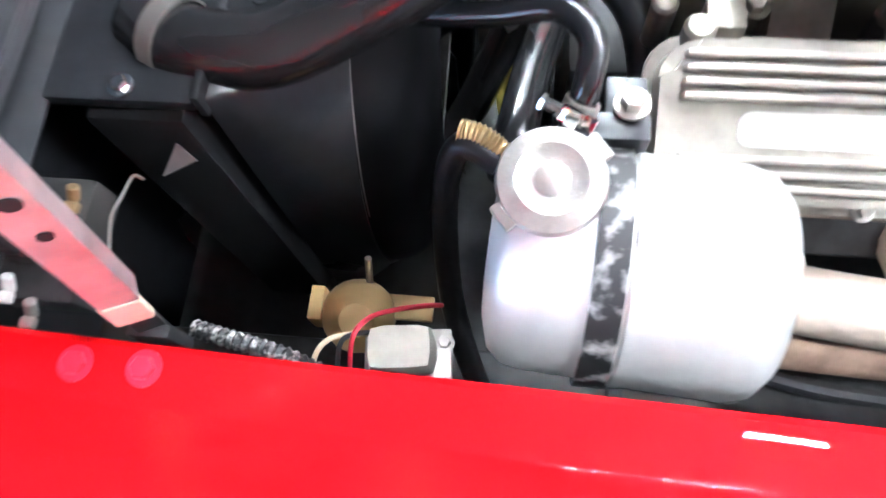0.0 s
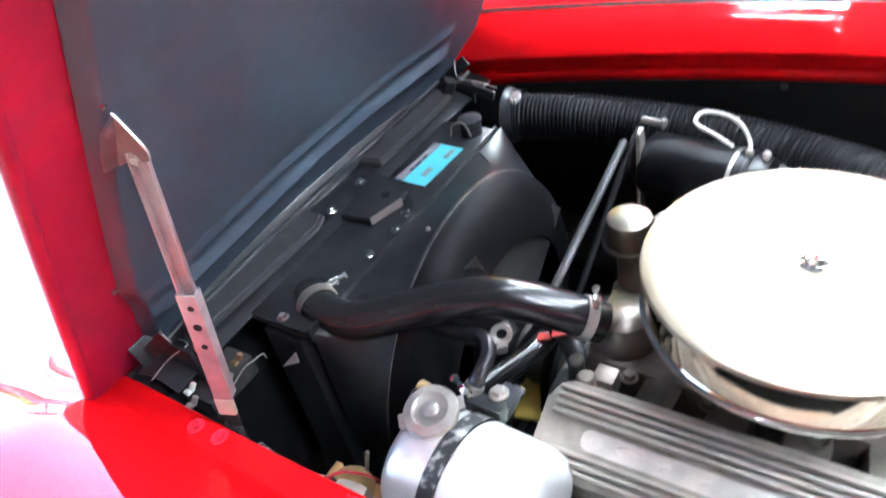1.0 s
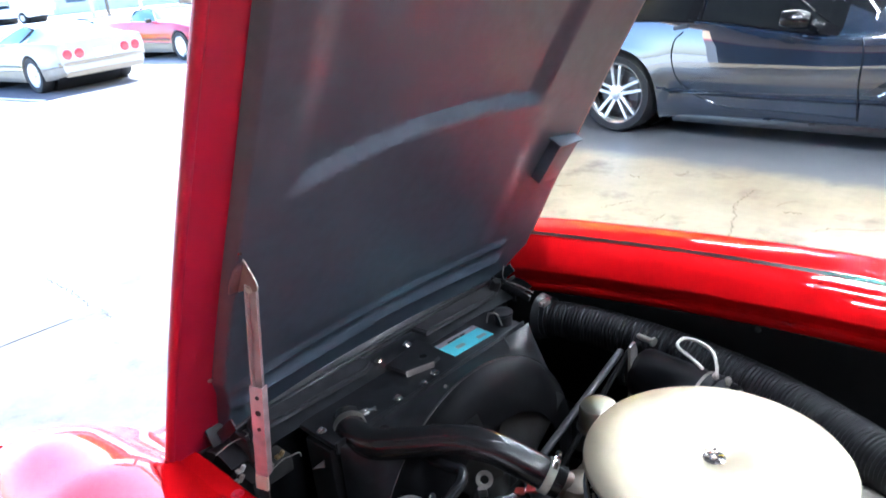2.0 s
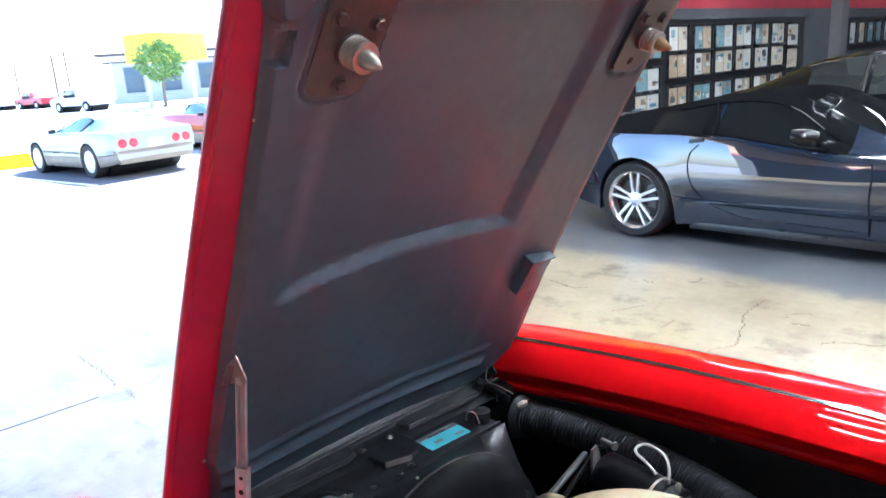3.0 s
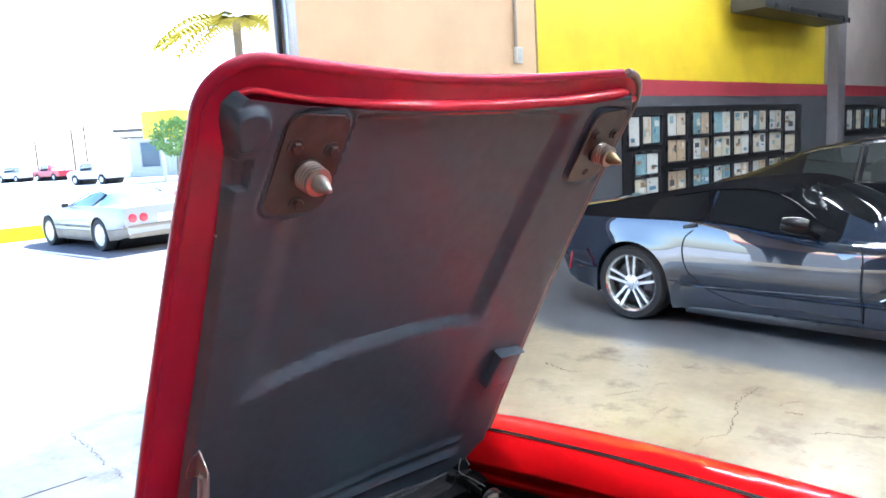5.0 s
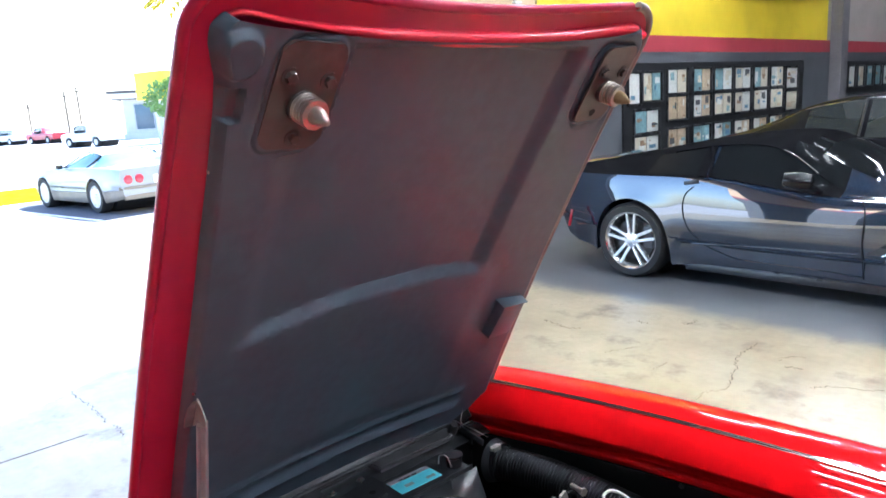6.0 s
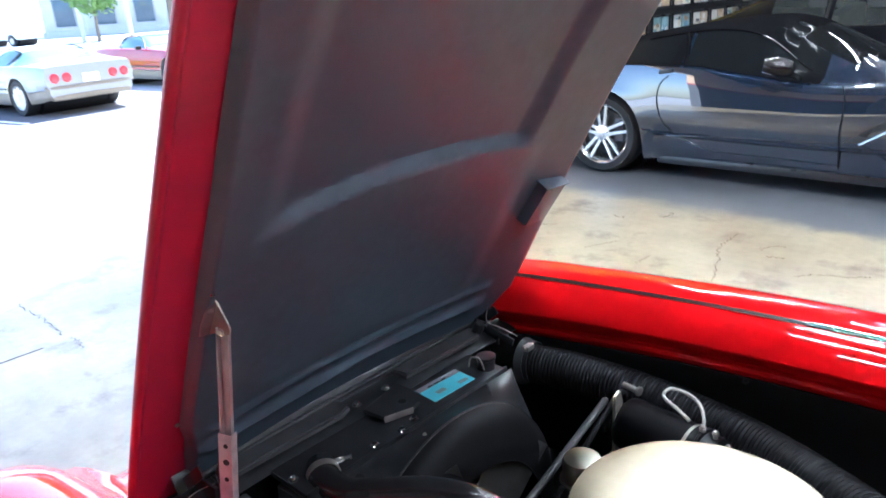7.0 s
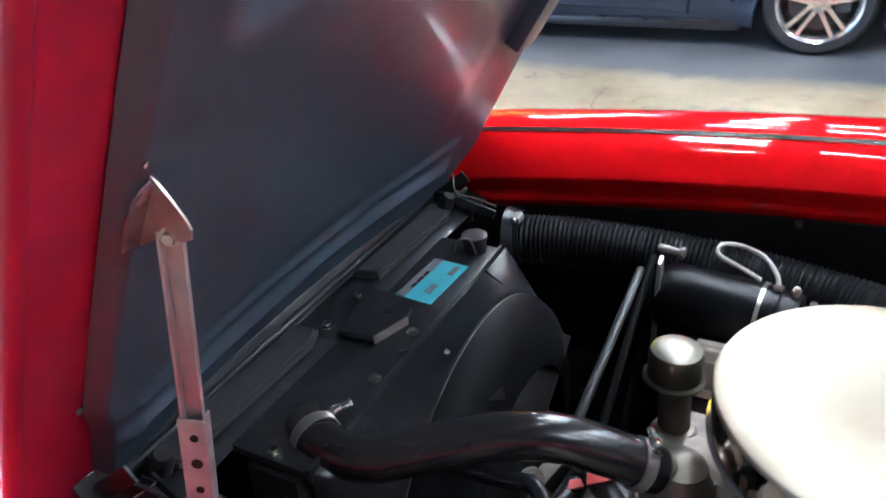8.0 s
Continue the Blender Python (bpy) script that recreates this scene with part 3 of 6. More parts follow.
# ---- vehicles ----
def car_wheel(parent, c, r, w, rim_r, rim_mat, spokes=5, twin=True, side=-1):
    """Tyre, rim, spokes, hub and brake on an axle along y; side -1 looks to -y."""
    ax = Matrix.Translation(c) @ pose(0, 0, 0, 90 if side < 0 else -90, 0, 0)
    wheel = part("wheel", lathe([(rim_r * 0.98, -w * 0.45), (r * 0.93, -w * 0.5), (r, -w * 0.36), (r, w * 0.36), (r * 0.93, w * 0.5), (rim_r * 1.04, w * 0.47), (rim_r * 0.98, w * 0.40)], 56, ax, cap=False), TYRE, parent, "black low-profile tyre")
    rim = part("rim", lathe([(rim_r * 0.90, -w * 0.4), (rim_r * 0.90, w * 0.30), (rim_r * 0.955, w * 0.42), (rim_r * 1.02, w * 0.46), (rim_r * 1.03, w * 0.43), (rim_r * 0.97, w * 0.36)], 56, ax, cap=False), rim_mat, wheel)
    for k in range(spokes):
        for o in ((-0.16, 0.16) if twin else (0.0,)):
            a0, a1 = 2 * math.pi * k / spokes + math.pi / 2 + o * 2.6, 2 * math.pi * k / spokes + math.pi / 2 + o * (1.05 if twin else 1)
            p0 = Vector((math.cos(a0) * rim_r * 0.20, math.sin(a0) * rim_r * 0.20, w * 0.33))
            p1 = Vector((math.cos(a1) * rim_r * 0.96, math.sin(a1) * rim_r * 0.96, w * 0.39))
            bm = bmesh.new()
            d = (p1 - p0).normalized()
            s = d.cross(Vector((0, 0, 1))).normalized()
            wd0, wd1 = (0.014, 0.011) if twin else (0.055, 0.06)
            q = [p0 + s * wd0, p0 - s * wd0, p1 - s * wd1, p1 + s * wd1]
            top = [bm.verts.new(v + Vector((0, 0, 0.012))) for v in q]
            bot = [bm.verts.new(v - Vector((0, 0, 0.03)) + (s * 0.006 if i in (0, 3) else -s * 0.006)) for i, v in enumerate(q)]
            bm.faces.new(top), bm.faces.new(bot[::-1])
            for i in range(4):
                bm.faces.new((top[i], top[(i + 1) % 4], bot[(i + 1) % 4], bot[i]))
            bmesh.ops.bevel(bm, geom=list(bm.edges), offset=0.005, segments=2, affect="EDGES")
            part("spoke", bm, rim_mat, wheel, m=ax)
    hub = part("hub", lathe([(0.055, w * 0.30), (0.075, w * 0.34), (0.07, w * 0.38), (0.032, w * 0.40), (0.028, w * 0.43), (0.005, w * 0.44)], 24, ax), rim_mat, wheel)
    for k in range(5):
        a = 2 * math.pi * k / 5 + 0.3
        part("lug_nut", lathe([(0.011, w * 0.36), (0.011, w * 0.42), (0.006, w * 0.43)], 6, ax @ Matrix.Translation((0.058 * math.cos(a), 0.058 * math.sin(a), 0))), ZINC, wheel)
    part("brake_disc", lathe([(0.02, 0), (rim_r * 0.74, 0), (rim_r * 0.74, w * 0.08), (0.02, w * 0.08)], 40, ax), BRAKE, wheel, "grey steel brake disc")
    part("brake_caliper", box((rim_r * 0.55, 0.03, w * 0.10), (0.09, 0.2, w * 0.22), 0.02), CALIPER, wheel, m=ax)
    part("wheel_back", lathe([(0.01, -w * 0.42), (rim_r * 0.9, -w * 0.42), (rim_r * 0.9, -w * 0.38), (0.01, -w * 0.38)], 32, ax), BLACK_DUSTY, wheel)
    return wheel


ALLOY = mat("polished_alloy", (0.80, 0.79, 0.77), 0.14, 0.9, vary=0.04)
BRAKE = mat("brake_steel", (0.10, 0.10, 0.10), 0.45, 0.8)
CALIPER = mat("caliper_grey", (0.12, 0.12, 0.13), 0.45)
WELL = mat("wheel_well_black", (0.008, 0.008, 0.009), 0.8)


# half width over height: a scooped lower door, a crease, a flank that leans out and a shoulder that turns in
FLANK = [(0.0, 0.90), (0.07, 0.926), (0.16, 0.936), (0.36, 0.936), (0.395, 0.968), (0.425, 0.960), (0.60, 0.986), (0.74, 1.0), (0.78, 1.001), (0.86, 0.997), (0.93, 0.991)]


def car_body(parent, prof, wheels, arch_r, paint, glass, side_glass, screens, dx=0.03, lower=None, roof=None, flank_rows=FLANK, tops=(0.983, 0.970, 0.952, 0.905)):
    """A car shell: prof(x) gives half width, sill, shoulder, belt, roof, glass half width at the roof; wheels are x of the axles.
    side_glass and screens are x ranges of the panes."""
    x0, x1 = prof["x"][0], prof["x"][-1]
    n = int((x1 - x0) / dx) + 1
    xs = lin(x0, x1, n)
    keys = ("w", "sill", "shoulder", "belt", "roof", "wr")
    bmP, bmG, cols = {}, {}, []

    def smooth(k, x):
        wide = 0.16 if "redge" in prof else 0.10
        return sum(float(np.interp(x + wide * o, prof["x"], prof[k])) for o in (-1, -0.75, -0.5, -0.25, 0, 0.25, 0.5, 0.75, 1)) / 9 if k != "sill" else float(np.interp(x, prof["x"], prof[k]))

    arch = [(wx, prof["axle"]) for wx in wheels]
    for x in xs:
        w, sill, sh, be, ro, wr = (smooth(k, x) for k in keys)
        re = smooth("redge", x) if "redge" in prof else be + (ro - be) * 0.86   # height of the roof's side edge
        lift = sill
        for wx in wheels:
            if abs(x - wx) < arch_r:
                lift = max(lift, prof["axle"] + math.sqrt(arch_r ** 2 - (x - wx) ** 2))
        lift = min(lift, sh - 0.03)

        def side(f):
            """Half width at a fraction f of the flank's height, swelling to a lip round the wheels."""
            z = max(lift, sill + (sh - sill) * f)
            q = float(np.interp((z - sill) / (sh - sill), [a for a, _ in flank_rows], [c for _, c in flank_rows]))
            e = min(math.hypot(x - wx, z - az) - arch_r for wx, az in arch)
            g = max(0.0, 1 - max(0.0, e) / 0.22) ** 2
            return w * (q + (1.004 - q) * g), z

        flank = [side(f) for f, _ in flank_rows]
        ring = [(0, sill + 0.03), (w * 0.84, max(sill + 0.02, lift))] + flank + [(w * tops[0], sh), (w * tops[1], sh + (be - sh) * 0.6), (w * tops[2], be), (w * tops[3], be + 0.014),
                (w * tops[3] + (wr - w * tops[3]) * 0.55, be + (re - be) * 0.58), (wr, re), (wr * 0.82, re + (ro - re) * 0.68), (wr * 0.42, re + (ro - re) * 0.95), (0, ro)]
        cols.append([Vector((x, -y, z)) for y, z in ring] + [Vector((x, y, z)) for y, z in ring[-2::-1]])

    belt = len(FLANK) + 5

    def kind(i, j):
        x, m = (xs[i] + xs[i + 1]) / 2, len(cols[0])
        row = j if j < m // 2 else m - 2 - j
        if row in (belt, belt + 1) and any(a < x < b for a, b in side_glass):
            return "glass"
        if "redge" in prof:
            lead = {belt + 2: (0.0, 0.30), belt + 3: (0.10, 0.10), belt + 4: (0.20, 0.0), belt + 5: (0.20, 0.0)}.get(row)   # the screen wraps round
            if lead and any(a + lead[0] < x < b - lead[1] for a, b in screens):
                return "glass"
        elif belt + 1 <= row <= belt + 4 and any(a < x < b for a, b in screens):
            return "glass"
        if roof and (row >= belt + 2 and x < 1.50 or row >= belt - 1 and x < 0.66 or row >= belt and 1.2 < x < 1.68):
            return "roof" if x > -0.50 else "deck"
        if lower and row <= 5:
            return "lower"
        return "paint"

    out = {}
    for which in ("paint", "glass", "lower", "roof", "deck"):
        bm = bmesh.new()
        vs = {}

        def v(i, j):
            if (i, j) not in vs:
                vs[i, j] = bm.verts.new(cols[i][j])
            return vs[i, j]

        for i in range(n - 1):
            for j in range(len(cols[0]) - 1):
                if kind(i, j) == which:
                    bm.faces.new((v(i, j), v(i + 1, j), v(i + 1, j + 1), v(i, j + 1)))
        if which == "paint":
            bm.faces.new([v(0, j) for j in range(len(cols[0]))])
            bm.faces.new([v(n - 1, j) for j in range(len(cols[0]))][::-1])
        bmesh.ops.remove_doubles(bm, verts=bm.verts, dist=0.0003)
        out[which] = bm
    body = part("body", out["paint"], paint, parent)
    if len(out["glass"].faces):
        g = part("window_glass", out["glass"], glass, parent, "dark tinted window glass")
    else:
        out["glass"].free()
    if roof:
        part("roof", out["roof"], roof, parent, "dark roof panel")
        part("rear_deck", out["deck"], roof, parent, "dark rear deck")
    else:
        out["roof"].free(), out["deck"].free()
    if lower:
        part("lower_body", out["lower"], lower, parent, "contrasting lower body")
    else:
        out["lower"].free()
    for wx in wheels:
        part("wheel_well", lathe([(0.02, -0.62), (arch_r * 0.99, -0.62), (arch_r * 0.99, 0.62), (0.02, 0.62)], 32, Matrix.Translation((wx, 0, prof["axle"])) @ pose(0, 0, 0, 90, 0, 0)), WELL, parent)
    return body, cols, xs


GREY_BLUE = mat("metallic_slate_paint", (0.009, 0.019, 0.040), 0.22, 0.0, vary=0.05, coat=1.0, scale=900, rough_vary=0.0, spec=0.08)
GREY_BLUE.node_tree.nodes["Principled BSDF"].inputs["Coat IOR"].default_value = 2.3
GREY_BLUE.node_tree.nodes["Principled BSDF"].inputs["Coat Roughness"].default_value = 0.015
CAR_GLASS = glass_mat("tinted_car_glass", (0.20, 0.23, 0.24))
CAR_GLASS.node_tree.nodes["Principled BSDF"].inputs["Transmission Weight"].default_value = 0.92
CAR_GLASS.node_tree.nodes["Principled BSDF"].inputs["IOR"].default_value = 1.10
DARK_GLASS = mat("privacy_tinted_glass", (0.008, 0.009, 0.010), 0.05, vary=0.05, spec=0.03, rough_vary=0.0)
DARK_INT = mat("dark_car_interior", (0.02, 0.02, 0.022), 0.7)

ROOF_BLACK = mat("black_roof_panel", (0.007, 0.007, 0.008), 0.30, vary=0.1, spec=0.0, rough_vary=0.0)
# the modern coupe beyond the bay
coupe = thing("sports_coupe", "dark slate-blue modern sports coupe parked on the grey floor", "car", (-2.27, 5.58, 0))
# below the crease it tucks in; above it the flank leans out to its widest line, then rolls in to the shoulder
COUPE_FLANK = [(0.0, 0.875), (0.08, 0.905), (0.20, 0.918), (0.33, 0.930), (0.372, 0.972), (0.40, 0.956), (0.50, 0.980), (0.60, 0.9950), (0.70, 0.9945), (0.80, 0.9912), (0.90, 0.9868)]
coupe_prof = {
    "x": [-0.95, -0.90, -0.75, -0.4, 0.0, 0.4, 0.8, 1.1, 1.25, 1.4, 1.6, 1.8, 2.05, 2.4, 2.71, 3.1, 3.40, 3.55],
    "w": [0.66, 0.72, 0.78, 0.88, 0.935, 0.932, 0.91, 0.895, 0.89, 0.885, 0.885, 0.89, 0.90, 0.915, 0.925, 0.90, 0.80, 0.62],
    "sill": [0.40, 0.30, 0.24, 0.20, 0.17, 0.16, 0.155, 0.15, 0.15, 0.15, 0.15, 0.15, 0.15, 0.15, 0.15, 0.17, 0.20, 0.28],
    "shoulder": [0.80, 0.83, 0.85, 0.83, 0.80, 0.775, 0.745, 0.73, 0.725, 0.72, 0.715, 0.72, 0.74, 0.76, 0.77, 0.70, 0.60, 0.50],
    "belt": [0.87, 0.90, 0.92, 0.925, 0.925, 0.925, 0.905, 0.855, 0.835, 0.82, 0.79, 0.785, 0.795, 0.82, 0.83, 0.76, 0.655, 0.54],
    "roof": [0.90, 0.94, 0.98, 1.055, 1.118, 1.192, 1.232, 1.252, 1.250, 1.215, 1.115, 1.00, 0.885, 0.87, 0.875, 0.81, 0.69, 0.56],
    "redge": [0.885, 0.92, 0.955, 1.00, 1.055, 1.125, 1.178, 1.165, 1.13, 1.02, 0.85, 0.815, 0.82, 0.845, 0.85, 0.78, 0.67, 0.55],
    "wr": [0.54, 0.58, 0.60, 0.60, 0.60, 0.60, 0.60, 0.60, 0.60, 0.62, 0.67, 0.72, 0.74, 0.74, 0.74, 0.70, 0.60, 0.45],
    "axle": 0.34}
body, ccols, cxs = car_body(coupe, coupe_prof, (0.0, 2.71), 0.385, GREY_BLUE, DARK_GLASS, ((0.14, 0.58), (0.70, 1.57)), ((1.27, 1.98),), roof=ROOF_BLACK, flank_rows=COUPE_FLANK, tops=(0.980, 0.970, 0.952, 0.90))


def on_side(x, z, cols=ccols, xs=cxs, off=0.004):
    """A point on the near flank at x and height z."""
    i = min(max(int((x - xs[0]) / (xs[1] - xs[0])), 0), len(xs) - 1)
    near = cols[i][2:len(FLANK) + 5]
    return Vector((x, float(np.interp(z, [p.z for p in near], [p.y for p in near])) - off, z))


for wx in (0.0, 2.71):
    car_wheel(coupe, (wx, -0.80, 0.34), 0.34, 0.25, 0.255, ALLOY)
    car_wheel(coupe, (wx, 0.80, 0.34), 0.34, 0.25, 0.255, ALLOY, side=1)
BLACK_GLOSS = mat("gloss_black_trim", (0.006, 0.006, 0.007), 0.12, spec=0.4, rough_vary=0.0)
SEAM = mat("panel_gap", (0.004, 0.004, 0.005), 0.8)
LAMP_RED = mat("red_lens", (0.30, 0.01, 0.02), 0.2, coat=0.6)
part("door_seam", tube([on_side(0.60, 0.85), on_side(0.53, 0.78), on_side(0.515, 0.65), on_side(0.56, 0.50), on_side(0.64, 0.40), on_side(0.69, 0.35)], 0.004, 6), SEAM, coupe)
part("door_seam", tube([on_side(1.86, 0.80), on_side(1.885, 0.70), on_side(1.88, 0.5), on_side(1.88, 0.22)], 0.005, 6), SEAM, coupe)


def roof_row(x, k, off=0.004):
    """A point on the near side of the cabin at x, k rows above the belt."""
    i = min(max(int((x - cxs[0]) / (cxs[1] - cxs[0])), 0), len(cxs) - 1)
    return ccols[i][len(FLANK) + 5 + k] + Vector((0, -off, off))


part("door_crease", tube([on_side(x, z, off=-0.002) for x, z in ((0.58, 0.366), (0.8, 0.378), (1.05, 0.386), (1.3, 0.391), (1.6, 0.400), (1.86, 0.410))], 0.007, 10), GREY_BLUE, coupe, "sharp crease low on the door")
part("sill_crease", tube([on_side(x, z, off=0.0) for x, z in ((0.70, 0.345), (0.95, 0.265), (1.3, 0.252), (1.6, 0.245), (1.88, 0.235))], 0.005, 8), GREY_BLUE, coupe)
part("rocker_panel", box((1.36, -0.795, 0.15), (1.75, 0.05, 0.07), 0.02), BLACK, coupe, "black rocker panel")
def side_patch(points, off, back=0.02):
    """A plate that follows the near flank."""
    bm = bmesh.new()
    hi = [bm.verts.new(on_side(x, z, off=off)) for x, z in points]
    lo = [bm.verts.new(on_side(x, z, off=off - back)) for x, z in points]
    bm.faces.new(hi), bm.faces.new(lo[::-1])
    for k in range(len(points)):
        bm.faces.new((hi[k], lo[k], lo[(k + 1) % len(points)], hi[(k + 1) % len(points)]))
    return bm


part("side_vent", side_patch([(1.90, 0.414), (2.02, 0.500), (2.18, 0.610), (2.40, 0.712), (2.36, 0.668), (2.24, 0.575), (2.12, 0.490), (2.01, 0.420)], 0.005), BLACK, coupe, "black side vent behind the front wheel")
part("vent_blade", tube([on_side(2.01, 0.414, off=0.012), on_side(2.12, 0.483, off=0.014), on_side(2.24, 0.568, off=0.014), on_side(2.37, 0.664, off=0.012)], 0.007, 8), ALLOY, coupe, "bright vent blade edge")
part("vent_crease", tube([on_side(2.02, 0.41, off=0.002), on_side(2.11, 0.36, off=0.002), on_side(2.20, 0.30, off=0.002)], 0.004, 6), GREY_BLUE, coupe)
part("door_handle", box((0.575, -0.885, 0.884), (0.13, 0.03, 0.035), 0.012, (0, -10, 0)), BLACK, coupe)
mir = part("door_mirror", lathe([(0.02, -0.12), (0.05, -0.105), (0.066, -0.04), (0.068, 0.03), (0.055, 0.08), (0.02, 0.10)], 20, Matrix.Translation((1.46, -0.95, 0.935)) @ pose(0, 0, 0, 0, 98, 14) @ Matrix.Diagonal((1, 1.3, 1, 1))), BLACK_GLOSS, coupe, "gloss black door mirror")
part("mirror_arm", rod((1.56, -0.80, 0.835), (1.52, -0.93, 0.90), 0.022), BLACK_GLOSS, mir)
part("side_marker", box((-0.66, -0.905, 0.50), (0.025, 0.02, 0.17), 0.006, (0, 14, -8)), LAMP_RED, coupe, "red side marker lamp")
part("roof_rail", tube([roof_row(x, 2) for x in (0.3, 0.5, 0.66, 0.9, 1.1, 1.25, 1.35, 1.45, 1.55, 1.62)], 0.006, 8), ROOF_BLACK, coupe, "black window trim")
part("door_pillar", tube([roof_row(0.72, 0), roof_row(0.68, 1), roof_row(0.64, 2)], 0.014, 8), ROOF_BLACK, coupe, "black door pillar")
part("belt_trim", tube([roof_row(x, 0) for x in (0.62, 0.9, 1.2, 1.45, 1.66)], 0.007, 8), ROOF_BLACK, coupe)
# lamp reflection along the pillar, modelled as a bright tube
part("pillar_glint", tube([roof_row(x, 2, 0.008) for x in (1.24, 1.32, 1.42, 1.50)], 0.0045, 8), ALLOY, coupe, "lamp reflection on the pillar, modelled as a bright line")
part("rear_spoiler", box((-0.84, 0, 0.985), (0.16, 1.35, 0.03), 0.012, (0, 8, 0)), GREY_BLUE, coupe)
for ty in (-0.55, -0.32, 0.32, 0.55):
    part("tail_lamp", box((-0.945, ty, 0.74), (0.03, 0.17, 0.10), 0.02), LAMP_RED, coupe)
for sy in (-0.36, 0.36):
    part("seat", join(box((0.98, sy, 0.42), (0.5, 0.46, 0.16), 0.05), box((0.74, sy, 0.68), (0.14, 0.46, 0.58), 0.06, (0, -14, 0)), box((0.68, sy, 0.98), (0.09, 0.24, 0.16), 0.04)), DARK_INT, coupe, "dark bucket seat")
part("dashboard", box((1.62, 0, 0.74), (0.35, 1.3, 0.14), 0.05), DARK_INT, coupe)
part("steering_wheel", lathe([(0.17, -0.014), (0.185, 0), (0.17, 0.014), (0.155, 0), (0.17, -0.014)], 28, Matrix.Translation((1.40, -0.36, 0.80)) @ pose(0, 0, 0, 0, -68, 0), cap=False), DARK_INT, coupe)

# the black older coupe behind it
BLACK_PAINT = mat("black_gloss_paint", (0.008, 0.008, 0.010), 0.15, spec=0.03)
CLEAR_GLASS = glass_mat("clear_car_glass", (0.30, 0.33, 0.32))
CLEAR_GLASS.node_tree.nodes["Principled BSDF"].inputs["Transmission Weight"].default_value = 0.9
CLEAR_GLASS.node_tree.nodes["Principled BSDF"].inputs["IOR"].default_value = 1.15
PALE_INT = mat("pale_car_interior", (0.15, 0.145, 0.125), 0.6)
old = thing("vintage_coupe", "glossy black vintage coupe with chrome window trim", "car", (-2.15, 9.25, 0), rot=(0, 0, 0))
old_prof = {
    "x": [-1.35, -1.25, -0.9, -0.5, -0.1, 0.3, 0.6, 1.0, 1.5, 1.9, 2.3, 2.9, 3.5, 3.9],
    "w": [0.80, 0.88, 0.93, 0.95, 0.95, 0.95, 0.95, 0.95, 0.95, 0.95, 0.95, 0.95, 0.92, 0.80],
    "sill": [0.40, 0.32, 0.28, 0.24, 0.22, 0.22, 0.22, 0.22, 0.22, 0.22, 0.22, 0.24, 0.30, 0.40],
    "shoulder": [0.80, 0.84, 0.86, 0.86, 0.86, 0.85, 0.84, 0.84, 0.84, 0.84, 0.84, 0.84, 0.80, 0.72],
    "belt": [0.88, 0.92, 0.95, 0.96, 0.96, 0.95, 0.95, 0.95, 0.95, 0.95, 0.94, 0.93, 0.88, 0.78],
    "roof": [0.92, 0.98, 1.05, 1.20, 1.37, 1.44, 1.465, 1.47, 1.45, 1.24, 0.99, 0.96, 0.91, 0.80],
    "wr": [0.62, 0.66, 0.66, 0.62, 0.60, 0.60, 0.60, 0.60, 0.60, 0.66, 0.74, 0.74, 0.70, 0.60], "axle": 0.34}
obody, ocols, oxs = car_body(old, old_prof, (0.0, 2.9), 0.38, BLACK_PAINT, CLEAR_GLASS, ((-0.08, 0.52), (0.60, 1.75)), ((1.55, 2.2),))
def old_row(x, k):
    i = min(max(int((x - oxs[0]) / (oxs[1] - oxs[0])), 0), len(oxs) - 1)
    return ocols[i][len(FLANK) + 5 + k] + Vector((0, -0.004, 0.004))


part("window_trim", tube([old_row(x, 2) for x in (-0.12, 0.1, 0.5, 1.0, 1.5, 1.8)], 0.006, 8), CHROME, old, "chrome window trim")
part("belt_trim", tube([old_row(x, 0) for x in (-0.15, 0.0, 0.5, 1.2, 1.75)], 0.004, 8), CHROME, old, "chrome belt trim")
part("door_pillar", tube([old_row(0.57, 0), old_row(0.56, 1), old_row(0.55, 2)], 0.014, 8), BLACK, old, "black door pillar")
part("seat_row", join(box((0.55, 0, 0.8), (0.2, 1.3, 0.55), 0.08), box((1.3, 0, 0.8), (0.18, 1.3, 0.55), 0.08)), PALE_INT, old, "pale bench seats")
for wx in (0.0, 2.9):
    for sy, sd in ((-0.82, -1), (0.82, 1)):
        car_wheel(old, (wx, sy, 0.34), 0.34, 0.2, 0.2, CHROME, 6, False, sd)

# the silver coupe on the lot
SILVER = mat("silver_paint", (0.30, 0.33, 0.35), 0.3, 0.2, vary=0.04, coat=0.8)
TEAL_GLASS = mat("pale_teal_glass", (0.09, 0.18, 0.21), 0.06, vary=0.05)
DARK_TRIM = mat("tan_lower_paint", (0.23, 0.205, 0.165), 0.4, 0.1)
WHEEL_PALE = mat("pale_alloy", (0.62, 0.62, 0.60), 0.4, 0.6)


